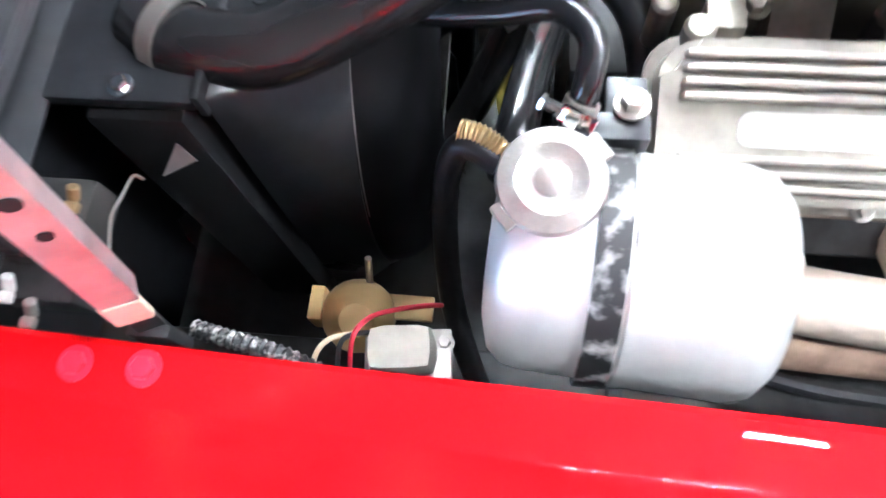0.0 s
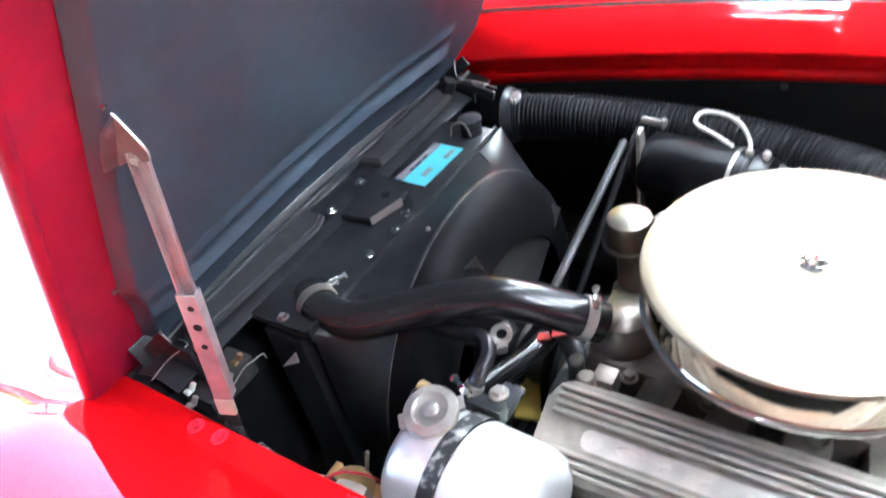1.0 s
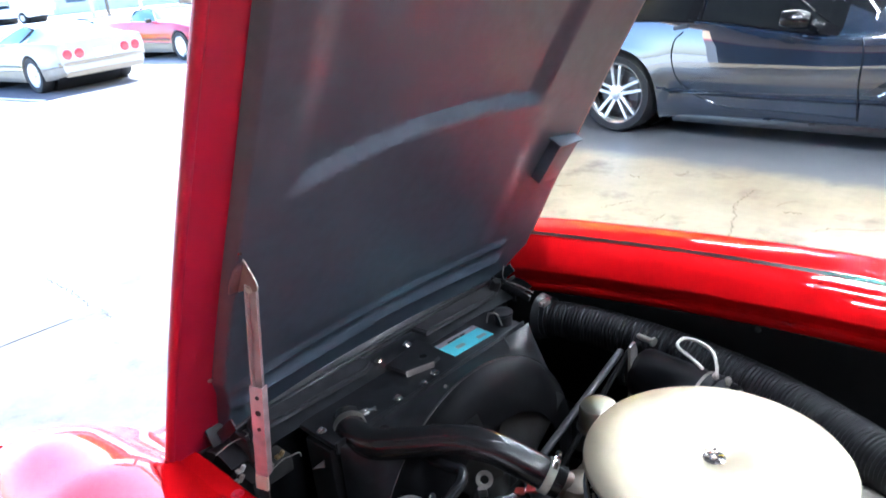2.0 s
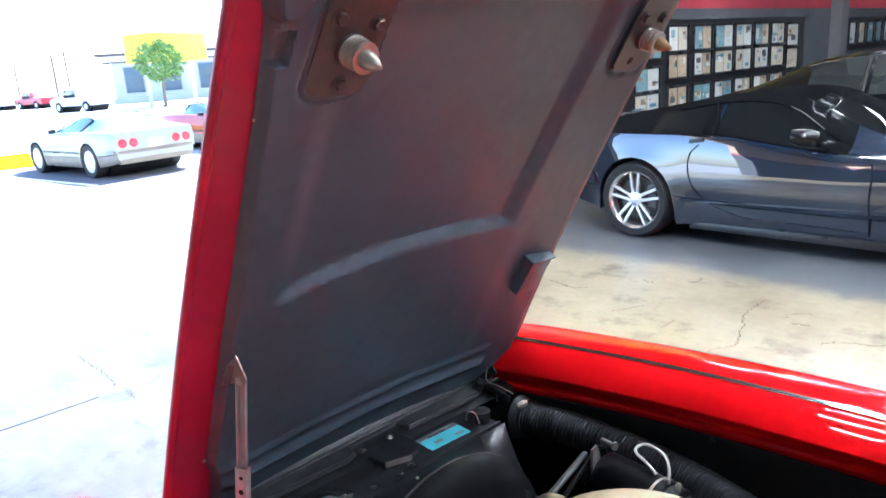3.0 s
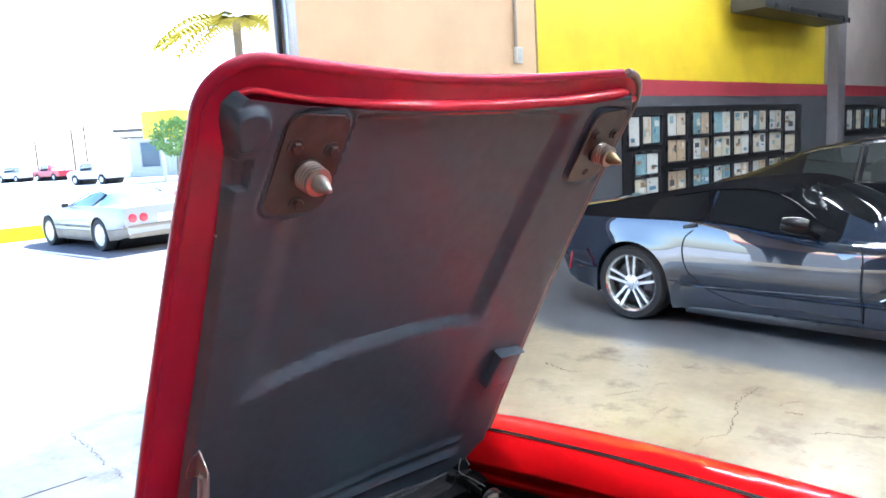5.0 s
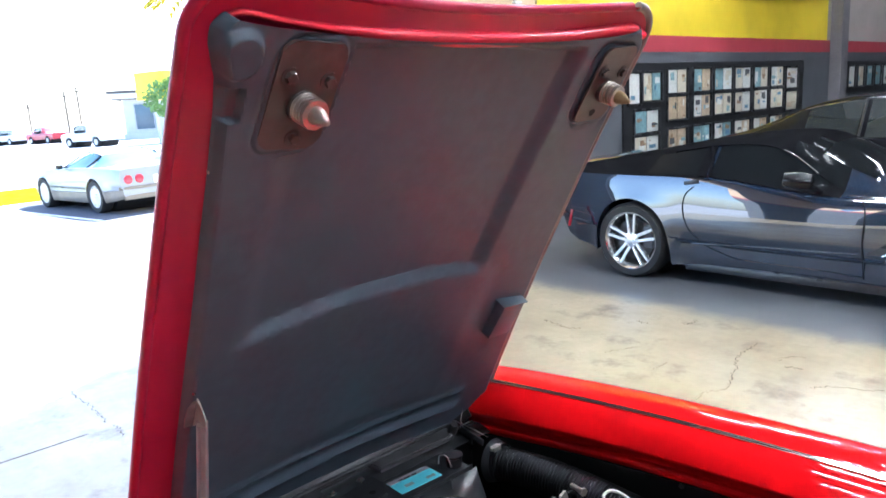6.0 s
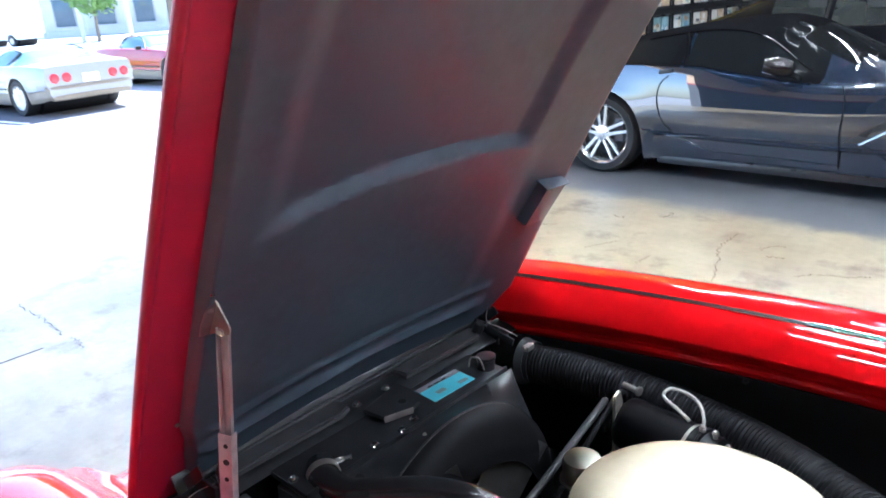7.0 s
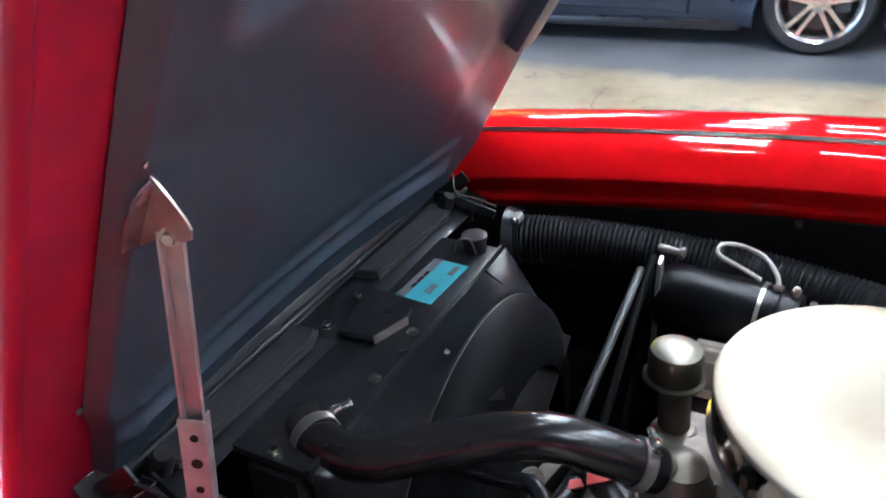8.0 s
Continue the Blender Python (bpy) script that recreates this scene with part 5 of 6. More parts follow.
NEAR_EDGE = [(-0.05, 0.105), (0.06, 0.092), (0.095, 0.088), (0.135, 0.0745), (0.25, 0.073), (0.55, 0.070), (0.78, 0.060), (0.862, 0.053), (0.900, 0.047), (0.914, 0.040), (0.935, 0.031), (0.955, 0.028), (0.966, 0.034), (0.972, 0.044), (0.977, 0.062)]


def inner_panel(fu, fv):
    """The black inner panel: raised border, sunken field, a cross rib and beads by the hinge."""
    fu = fu * (1 + 0.015 * abs(2 * fv - 1) ** 5 * smooth01(fu, 0.6, 0.95))
    near = curve_at(NEAR_EDGE, fu) - 0.069
    far = 0.012 * smooth01(fu, 0.93, 0.97) ** 2
    fv = fv + near * (1 - smooth01(fv, 0.07, 0.22)) - far * smooth01(fv, 0.8, 0.98)
    u = fu * hood_top(fv)
    y = hood_near(u) + (hood_far(u) - hood_near(u)) * fv
    ledge = 0.585 - 0.30 * max(0, y - 0.05) ** 2 - 0.45 * max(0, -0.05 - y) ** 2
    field = smooth01(y, -0.345, -0.280) * (1 - smooth01(y, 0.225, 0.270)) * smooth01(u, ledge, ledge + 0.022) * (1 - smooth01(u, 1.095, 1.115))
    low = smooth01(y, -0.33, -0.20) * (1 - smooth01(y, 0.26, 0.33)) * smooth01(u, 0.12, 0.20) * (1 - smooth01(u, ledge - 0.002, ledge + 0.022))
    rise = 0.020 - 0.016 * field + 0.005 * low
    for bu, bh in ((0.085, 0.012), (0.135, 0.007)):
        rise += bh * math.exp(-((u - bu - 0.02 * y) / 0.010) ** 2) * smooth01(y, -0.38, -0.33) * (1 - smooth01(y, 0.36, 0.40))
    for cu, cy, cr, ch in ((1.104, -0.422, 0.035, 0.014),):          # the domed cup in the corner
        q = math.hypot(u - cu, y - cy) / cr
        rise = max(rise, 0.020 + ch * (1 - smooth01(q, 0.72, 1.02))) if q < 1.02 else rise
    rise -= 0.012 * smooth01(u, 1.008, 1.013) * (1 - smooth01(u, 1.054, 1.059)) * (1 - smooth01(y, -0.406, -0.400))   # the notch below it
    for cu, cy, lean, hu, hy in ((1.036, -0.314, 0.10, 0.084, 0.054), (1.034, 0.352, -0.06, 0.084, 0.052)):   # raised pads of the latch plates
        a, c = abs(u - cu), abs(y - cy - lean * (u - cu))
        q = math.hypot(max(0, a - hu + 0.03), max(0, c - hy + 0.03)) - 0.03
        pad = 1 - smooth01(q, 0.008, 0.013)
        rise = rise + (0.019 - rise) * pad - 0.003 * math.exp(-((q - 0.003) / 0.003) ** 2)
    e = min(fv - curve_at(NEAR_EDGE, fu) - 0.001, 0.978 - far - fv, (0.979 - fu) * 1.1)
    rise *= smooth01(e, -0.002, 0.014)
    return hood_point(fu, fv, rise + 0.002)


part("inner_panel", sheet(inner_panel, lin(-0.035, 0.80, 128) + lin(0.8035, 0.962, 100), lin(0.069, 0.30, 90) + lin(0.307, 0.70, 50) + lin(0.705, 0.980, 84)), HAZED_SATIN, hood, "black satin inner hood panel with ribs")


def on_hood(u, y, h=0.0):
    fv = (y - hood_near(u)) / (hood_far(u) - hood_near(u))
    return inner_panel(u / hood_top(fv), fv) + HOOD_N * h


def hood_frame(u, y, h=0.0, turn=0.0):
    """Axes on the underside: x across the car, y up the slope, z out."""
    return Matrix.Translation(on_hood(u, y, h)) @ Matrix((Vector((0, -1, 0)), HOOD_S, HOOD_N)).transposed().to_4x4() @ pose(0, 0, 0, 0, 0, turn)


SPRING = mat("bright_spring_steel", (0.46, 0.40, 0.36), 0.32, 0.8, vary=0.15)
for py, pu, turn, sgn in ((-0.314, 1.038, 3, 1), (0.351, 1.035, -4, -1)):
    m = hood_frame(pu, py, 0.003, turn) @ pose(0, 0, 0, 4, 0, 0)
    plate = part("latch_plate", prism(round_rect(0.098, 0.162, 0.018), 0.004, m, 0.002), BRONZE, hood, "dark bronzed latch plate with bolts")
    for bx, by in ((0.029, 0.032), (-0.031, 0.027), (-0.004 if sgn > 0 else 0.0, -0.062)):
        if sgn > 0 or by > 0:
            part("plate_bolt", hex_bolt(m @ Vector((bx, by, 0.004)), HOOD_N, 0.0085, 0.008), BRONZE, plate)
        else:
            part("plate_hole", lathe([(0.008, 0), (0.008, 0.0006)], 14, m @ Matrix.Translation((bx, by, 0.004))), SEAM, plate, "open bolt hole")
    pin = m @ Matrix.Translation((-0.002, -0.012, 0.003)) @ pose(0, 0, 0, -13, 0, 0) @ Matrix.Scale(0.88, 4)
    part("spring_cup", lathe([(0.026, 0), (0.026, 0.008), (0.019, 0.010)], 24, pin), BRONZE, plate)
    coil = [pin @ Vector(((0.0225 - 0.002 * k / 90) * math.cos(k * 0.29), (0.0225 - 0.002 * k / 90) * math.sin(k * 0.29), 0.004 + 0.031 * k / 90)) for k in range(91)]
    part("spring", tube(coil, 0.0031, 6, 1, smooth_path=False), SPRING, plate, "coil spring round the latch pin")
    part("spring_washer", lathe([(0.010, 0.034), (0.023, 0.034), (0.024, 0.037), (0.023, 0.040), (0.010, 0.040)], 24, pin), ZINC, plate)
    part("latch_pin", lathe([(0.009, 0), (0.009, 0.036), (0.0140, 0.040), (0.0140, 0.047), (0.0110, 0.056), (0.0035, 0.072), (0.001, 0.073)], 24, pin), BRASS if sgn < 0 else ZINC, plate, "pointed steel latch pin")
# boxed bracket on the far border and the corner pocket
bxm = hood_frame(0.408, 0.398, -0.006, 4)
part("side_bracket", box((0, 0, 0.012), (0.074, 0.108, 0.034), 0.004), HAZED_SATIN, hood, "black boxed side bracket", m=bxm)
part("bracket_flange", box((0.004, 0.054, 0.016), (0.088, 0.003, 0.036), 0.001), HAZED_SATIN, hood, m=bxm)
part("edge_flange", sheet(lambda a, b: hood_point(a, 0.979 + 0.020 * b, 0.0035), lin(0.10, 0.93, 40), lin(0, 1, 4)), EDGE_GREY, hood, "dull grey flange along the hood edge")
BEAD = [(0.026, 0.952), (0.034, 0.966), (0.046, 0.974), (0.07, 0.9755), (0.12, 0.9705), (0.18, 0.968), (0.29, 0.965), (0.55, 0.9635), (0.775, 0.965), (0.93, 0.9715), (0.965, 0.971), (0.988, 0.955)]
part("top_bead", tube([hood_point(smooth_at(BEAD, b, 0.02) - 0.0045, b, 0.002) for b in lin(0.046, 0.08, 14) + lin(0.09, 0.93, 60) + lin(0.935, 0.985, 16)], lambda f: 0.0040 + 0.0092 * smooth01(f, 0.15, 0.5) * (1 - 0.6 * smooth01(f, 0.80, 1.0)), 12, 1, smooth_path=False), RED_EDGE, hood, "rolled red bead along the hood's top edge")
part("edge_screw", lathe([(0.004, 0), (0.004, 0.003), (0.001, 0.004)], 10, Matrix.Translation(hood_point(0.782, 0.064, 0.001)) @ HOOD_N.to_track_quat("Z", "Y").to_matrix().to_4x4()), ZINC, hood)
part("edge_screw", lathe([(0.004, 0), (0.004, 0.003), (0.001, 0.004)], 10, Matrix.Translation(hood_point(0.141, 0.071, 0.001)) @ HOOD_N.to_track_quat("Z", "Y").to_matrix().to_4x4()), ZINC, hood)

# ---- hood prop ----
CREAM = mat("cream_plastic", (0.72, 0.62, 0.48), 0.5, vary=0.08)
PROP_T, PROP_B = Vector((0.152, -0.380, 1.155)), Vector((0.100, -0.407, 0.752))
prop = part("hood_prop", box((0, 0, 0), (0.001, 0.001, 0.001), 0), STEEL_PINK, car, "bare steel telescoping hood prop")
ln = (PROP_B - PROP_T).length
ax = Matrix.Translation(PROP_T) @ Matrix((Vector((0.42, -0.907, 0)), (PROP_B - PROP_T).normalized().cross(Vector((0.42, -0.907, 0))), (PROP_B - PROP_T).normalized())).transposed().to_4x4()
upper = part("upper_bar", box((0, 0, ln * 0.26), (0.0025, 0.0165, ln * 0.54), 0.001), STEEL_PINK, prop, m=ax)
part("bar_flange", box((0.005, 0.0075, ln * 0.26), (0.010, 0.0025, ln * 0.54), 0.001), STEEL_PINK, upper, m=ax)
part("bar_flange", box((0.003, -0.0076, ln * 0.26), (0.006, 0.002, ln * 0.54), 0.0008), STEEL_PINK, upper, m=ax)
chan = part("lower_channel", box((0.0105, 0, ln * 0.62), (0.0025, 0.0195, ln * 0.42), 0.001), STEEL_PINK, prop, m=ax)
for sy in (0.0100, -0.0100):
    part("channel_side", box((0.004, sy, ln * 0.62), (0.015, 0.0025, ln * 0.418), 0.001), STEEL_PINK, chan, m=ax)
for hz, hr in ((0.455, 0.0036), (0.525, 0.0050), (0.60, 0.0036)):
    part("prop_hole", lathe([(hr, 0), (hr, 0.001)], 14, ax @ Matrix.Translation((0.0119, -0.002, ln * hz)) @ pose(0, 0, 0, 0, 90, 0)), SEAM, prop, "dark punched hole")
part("end_clip", join(box((0.010, 0, ln * 0.865), (0.006, 0.022, 0.028), 0.002), box((0.003, 0.0110, ln * 0.865), (0.017, 0.003, 0.030), 0.001)), CREAM, prop, "cream plastic end clip", m=ax)
part("lower_tongue", box((0.006, 0, ln * 0.94), (0.004, 0.018, ln * 0.16), 0.001), BLACK_DUSTY, prop, "dark steel tongue", m=ax)
part("hinge_bolt", hex_bolt(PROP_T + Vector((0.004, -0.006, 0)), (0.42, -0.907, 0), 0.0052, 0.007), ZINC, prop)
BRACKET = mat("dull_bracket_steel", (0.20, 0.18, 0.195), 0.42, 0.35, vary=0.2, bump=0.1, second=(0.26, 0.235, 0.25))
earm = Matrix.Translation((-0.098, -0.3885, 0.8)) @ Matrix((HOOD_S, HOOD_N, Vector((0, 1, 0)))).transposed().to_4x4()
brk = part("hinge_bracket", prism([(0.474, 0.002), (0.472, 0.009), (0.462, 0.036), (0.457, 0.043), (0.449, 0.045), (0.442, 0.040), (0.428, 0.020), (0.408, 0.008), (0.405, 0.002)], 0.003, earm, 0.001), ZINC, prop, "folded steel prop bracket")
part("bracket_foot", prism([(0.0, -0.034), (0.019, -0.032), (0.0205, -0.010), (0.018, 0.018), (0.012, 0.027), (0.002, 0.032)], 0.003, hood_frame(0.440, -0.387, 0.002, 0), 0.001), BRACKET, brk, "dull grey bracket foot on the hood")
part("foot_screw", lathe([(0.0055, 0), (0.0055, 0.002), (0.003, 0.004)], 12, hood_frame(0.456, -0.397, 0.004)), BRACKET, brk)
part("edge_screw", lathe([(0.0030, 0), (0.0030, 0.002), (0.001, 0.003)], 10, hood_frame(0.488, -0.3965, 0.001)), CHROME, hood)
part("fender_pivot", box((0.102, -0.414, 0.745), (0.03, 0.010, 0.040), 0.004), BLACK_DUSTY, prop)


# ---- engine bay ----
bay = car
# radiator support and its beads
sup = part("radiator_support", sheet(lambda u, v: Vector((-0.085 + 0.085 * u, -0.41 + 0.87 * v, 0.775 + 0.012 * math.sin(math.pi * u) + 0.006 * math.sin(math.pi * v))), lin(0, 1, 10), lin(0, 1, 30), 0.003), BLACK, bay, "black stamped radiator support panel")
part("support_bead", tube([(-0.078, -0.36, 0.790), (-0.080, -0.05, 0.796), (-0.084, 0.40, 0.795)], 0.006, 10), BLACK, sup)
part("support_lip", box((-0.088, 0.02, 0.79), (0.006, 0.84, 0.04), 0.002, (0, -28, 0)), BLACK, sup)
PAD = mat("grey_black_seal_rubber", (0.050, 0.050, 0.055), 0.6, vary=0.25, bump=0.15, second=(0.060, 0.058, 0.060))
for p0, p1 in ((-0.33, -0.055), (0.095, 0.355)):
    part("seal_strip", prism([(-0.064, p0), (-0.020, p0 + 0.006), (-0.014, p1 - 0.028), (-0.026, p1), (-0.064, p1)], 0.012, Matrix.Translation((0, 0, 0.794)), 0.004), PAD, sup, "flat grey-black rubber seal pad")
rad = part("radiator", box((0.055, 0.012, 0.545), (0.075, 0.56, 0.44), 0.006), WELL, bay, "black radiator with top plate")
part("top_plate", box((0.050, 0.010, 0.776), (0.110, 0.545, 0.012), 0.004), BLACK, rad)
part("plate_flange", box((0.108, 0.010, 0.776), (0.006, 0.545, 0.024), 0.002), BLACK, rad)
part("mount_bracket", prism([(-0.004, -0.040), (0.052, -0.034), (0.072, 0.028), (0.066, 0.052), (0.013, 0.078), (-0.030, 0.075), (-0.012, 0.023)], 0.006, Matrix.Translation((0, 0, 0.790)), 0.002), BLACK, rad, "black mounting bracket with a hole")
part("bracket_hole", lathe([(0.008, 0), (0.008, 0.0008)], 16, Matrix.Translation((0.038, 0.030, 0.7962))), SEAM, rad)
part("bracket_edge", box((0.0625, -0.003, 0.791), (0.0025, 0.064, 0.014), 0.001, (0, 0, -18)), EDGE_GREY, rad, "grey edge strip of the bracket")
for bx, by in ((-0.017, 0.037), (-0.017, -0.043), (0.088, 0.012), (0.092, -0.096), (0.053, -0.252), (0.098, -0.030)):
    part("support_bolt", hex_bolt((bx, by, 0.783 if bx > 0 else 0.803), (0, 0, 1), 0.0062, 0.007), CHROME, rad)
cap = part("drain_cap", lathe([(0.020, 0), (0.020, 0.022), (0.022, 0.024), (0.022, 0.030), (0.006, 0.033)], 24, Matrix.Translation((0.070, 0.258, 0.782))), BLACK, rad, "small black cap")
part("wire_clip", tube([(0.045, 0.228, 0.79), (0.055, 0.225, 0.815), (0.075, 0.230, 0.818), (0.083, 0.236, 0.79)], 0.0018, 6), ZINC, rad)
# sticker: turquoise with a grey header and unreadable print
SM = Matrix.Translation((0.049, 0.146, 0.7833)) @ pose(0, 0, 0, 0, 0, -3)
stk = solo("sticker", box((0, 0, 0), (0.064, 0.120, 0.0012), 0), STICKER_BLUE, "turquoise sticker with grey header on the radiator plate", "sticker", smooth=False)
stk.data.transform(SM)
part("sticker_header", box((-0.0235, 0, 0.0010), (0.016, 0.119, 0.0010), 0), STICKER_GREY, stk, smooth=False, m=SM)
for ty, tw, tx, th, mt in ((-0.026, 0.012, -0.0185, 0.005, SEAM), (-0.008, 0.018, -0.0185, 0.005, SEAM), (0.012, 0.014, -0.0185, 0.005, SEAM), (0.030, 0.030, -0.027, 0.003, PAPER_GREY), (-0.024, 0.024, 0.012, 0.012, PAPER_GREY), (0.036, 0.026, 0.018, 0.010, PAPER_GREY)):
    part("print_bar", box((tx, ty, 0.0018), (th, tw, 0.0008), 0), mt, stk, smooth=False, m=SM)

BARREL = mat("smooth_black_plastic", (0.009, 0.009, 0.010), 0.5, vary=0.15, spec=0.1)
# duct blackened: shade under the fender lip is in its colour
DUCT = mat("shaded_black_duct", (0.009, 0.009, 0.010), 0.5, vary=0.2, spec=0.25)
# fan shroud with a round throat, and the fan
SH = Vector((0.205, 0.020, 0.535))
shroud = part("fan_shroud", sheet(lambda u, a: Vector((0.108 + 0.082 * u, SH.y + (1 - u) * max(-0.275, min(0.275, 0.40 * math.cos(a))) + u * 0.286 * math.cos(a),
                                                       (1 - u) * (SH.z + max(-0.23, min(0.240, 0.42 * math.sin(a)))) + u * (SH.z + 0.286 * math.sin(a)))), lin(0, 1, 10), lin(0, 2 * math.pi, 65), 0.003), BLACK, bay, "black steel fan shroud")
part("shroud_throat", sheet(lambda u, a: Vector((0.190 + 0.056 * math.sin(math.pi / 2 * u), SH.y + (0.284 - 0.095 * (1 - math.cos(math.pi / 2 * u))) * math.cos(a), SH.z + (0.284 - 0.095 * (1 - math.cos(math.pi / 2 * u))) * math.sin(a))), lin(0, 1, 12), lin(0, 2 * math.pi, 97), 0.003), BARREL, shroud, "smooth black rounded shroud mouth")
part("shroud_seam", tube([(0.192, SH.y + 0.286 * math.cos(a), SH.z + 0.286 * math.sin(a)) for a in lin(0.2, math.pi - 0.2, 40)], 0.0012, 6, 1, smooth_path=False), EDGE_GREY, shroud)
GUS = [Vector((0.113, 0.205, 0.783)), Vector((0.196, 0.140, 0.792)), Vector((0.163, 0.243, 0.716)), Vector((0.088, 0.320, 0.712))]
for tri in ((0, 1, 2), (0, 2, 3)):
    ear = bmesh.new()
    lo, hi = [[ear.verts.new(GUS[k] + Vector((0, 0, dz))) for k in tri] for dz in (-0.003, 0.0)]
    ear.faces.new(hi), ear.faces.new(lo[::-1])
    for k in range(3):
        ear.faces.new((hi[k], lo[k], lo[(k + 1) % 3], hi[(k + 1) % 3]))
    part("shroud_ear", ear, BLACK, shroud, "folded black shroud gusset", smooth=False)
for ea, eb in ((GUS[2], GUS[3]), (GUS[1], GUS[2])):
    part("gusset_edge", rod(ea, eb, 0.0010, 6), EDGE_GREY, shroud, "grey folded edge")
part("shroud_hole", lathe([(0.008, 0), (0.008, 0.001)], 14, Matrix.Translation((0.136, -0.172, 0.7795)) @ pose(0, 0, 0, 0, 4, 0)), SEAM, shroud)
part("shroud_rivet", lathe([(0.004, 0), (0.003, 0.003)], 10, Matrix.Translation((0.172, -0.042, 0.812))), ZINC, shroud)
fan = part("fan", lathe([(0.02, 0), (0.06, 0), (0.06, 0.012), (0.035, 0.03), (0.02, 0.05)], 28, Matrix.Translation((0.20, SH.y, SH.z)) @ pose(0, 0, 0, 0, 90, 0)), BLACK_DUSTY, bay, "black five-blade fan")
for k in range(5):
    a = 2 * math.pi * k / 5 + 0.5
    m = Matrix.Translation((0.215, SH.y, SH.z)) @ pose(math.degrees(0), 0, 0, math.degrees(a), 0, 0)
    part("fan_blade", sheet(lambda u, v: Vector((0.030 * (v - 0.5) * (1 + 0.3 * u) + 0.012 * v * v, (v - 0.5) * (0.07 + 0.06 * u), 0.05 + 0.195 * u)), lin(0, 1, 8), lin(0, 1, 6), 0.0018), BLACK_DUSTY, fan, m=m)
# water pump, pulleys and belt
pump = part("water_pump", lathe([(0.045, 0), (0.055, 0.03), (0.06, 0.08), (0.075, 0.11)], 28, Matrix.Translation((0.27, SH.y, SH.z)) @ pose(0, 0, 0, 0, 90, 0)), ENGINE_GREY, bay, "grey cast water pump")
for (py, pz, pr) in ((0.02, 0.535, 0.085), (0.345, 0.715, 0.042), (0.02, 0.36, 0.09)):
    part("pulley", lathe([(0.01, 0), (pr, 0), (pr * 0.92, 0.008), (pr, 0.016), (0.01, 0.016)], 32, Matrix.Translation((0.336, py, pz)) @ pose(0, 0, 0, 0, 90, 0)), BLACK, bay, "black belt pulley")
part("fan_belt", tube([(0.344, 0.06, 0.615), (0.344, 0.33, 0.760), (0.344, 0.385, 0.735), (0.344, 0.375, 0.685), (0.344, 0.10, 0.335), (0.344, 0.02, 0.27), (0.344, -0.07, 0.34), (0.344, -0.065, 0.55), (0.344, -0.01, 0.615), (0.344, 0.06, 0.615)], 0.006, 8), BELT, bay, "black fan belt")

# upper radiator hose with clamps
UP = [(0.052, -0.190, 0.776), (0.088, -0.212, 0.776), (0.150, -0.212, 0.776), (0.215, -0.182, 0.789), (0.285, -0.146, 0.803), (0.345, -0.118, 0.799), (0.400, -0.092, 0.774), (0.448, -0.066, 0.742)]
uhose = part("upper_radiator_hose", tube(UP, 0.0280, 22), HOSE, bay, "shiny black rubber upper radiator hose")


def clamp(parent, c, d, r, screw=None):
    m = frame_to(c, Vector(c) + Vector(d))
    band = part("hose_clamp", lathe([(r, -0.007), (r + 0.0022, -0.007), (r + 0.0022, 0.007), (r, 0.007)], 28, m, cap=False), ZINC, parent, "zinc-plated hose clamp")
    part("clamp_screw", join(box((0, r + 0.006, 0), (0.014, 0.009, 0.012), 0.002), lathe([(0.0045, 0.006), (0.0045, 0.018), (0.003, 0.019)], 8, pose(0, r + 0.007, 0, 0, 90, 0)), box((-0.011, r + 0.003, 0), (0.014, 0.0015, 0.010), 0.0005, (0, 0, -24)), lathe([(0.006, 0.018), (0.006, 0.021)], 6, pose(0, r + 0.007, 0, 0, 90, 0))), CHROME, band, m=m if screw is None else Matrix.Translation(screw) @ pose(0, 0, 0, -30, 0, 62) @ Matrix.Translation((0, -r - 0.007, 0)))
    return band


clamp(uhose, (0.078, -0.2060, 0.7762), (1, -0.50, 0.0), 0.0288, (0.085, -0.172, 0.793))
clamp(uhose, (0.430, -0.0760, 0.7545), (0.47, 0.24, -0.27), 0.0286)
part("radiator_neck", rod((0.045, -0.186, 0.772), (0.075, -0.205, 0.776), 0.0250, 20), BARREL, rad)
DULL = mat("dull_cast_metal", (0.24, 0.215, 0.18), 0.40, 0.7, vary=0.25, bump=0.2, bump_scale=140, second=(0.17, 0.15, 0.125))
# thermostat housing, intake manifold
intake = part("intake_manifold", join(box((0.66, 0.00, 0.655), (0.46, 0.20, 0.10), 0.02), box((0.47, -0.01, 0.665), (0.10, 0.12, 0.09), 0.018)), ENGINE_GREY, bay, "weathered cast aluminium intake manifold")
for k in range(4):
    for sg in (-1, 1):
        part("intake_runner", box((0.54 + 0.085 * k, sg * 0.105, 0.660), (0.055, 0.10, 0.075), 0.018, (-14 * sg, 0, -6 * sg * (k - 1.5))), ENGINE_GREY, intake)
part("thermostat_housing", join(lathe([(0.040, 0), (0.042, 0.02), (0.034, 0.035), (0.030, 0.055), (0.010, 0.065)], 24, Matrix.Translation((0.472, -0.048, 0.690))), rod((0.472, -0.048, 0.728), (0.436, -0.072, 0.748), 0.022, 20)), DULL, intake, "cast aluminium thermostat housing")
for bx, by in ((0.505, -0.03), (0.44, -0.075), (0.50, -0.11), (0.60, -0.115), (0.72, -0.115)):
    part("manifold_bolt", hex_bolt((bx, by, 0.703), (0, 0, 1), 0.008, 0.009), DULL, intake)
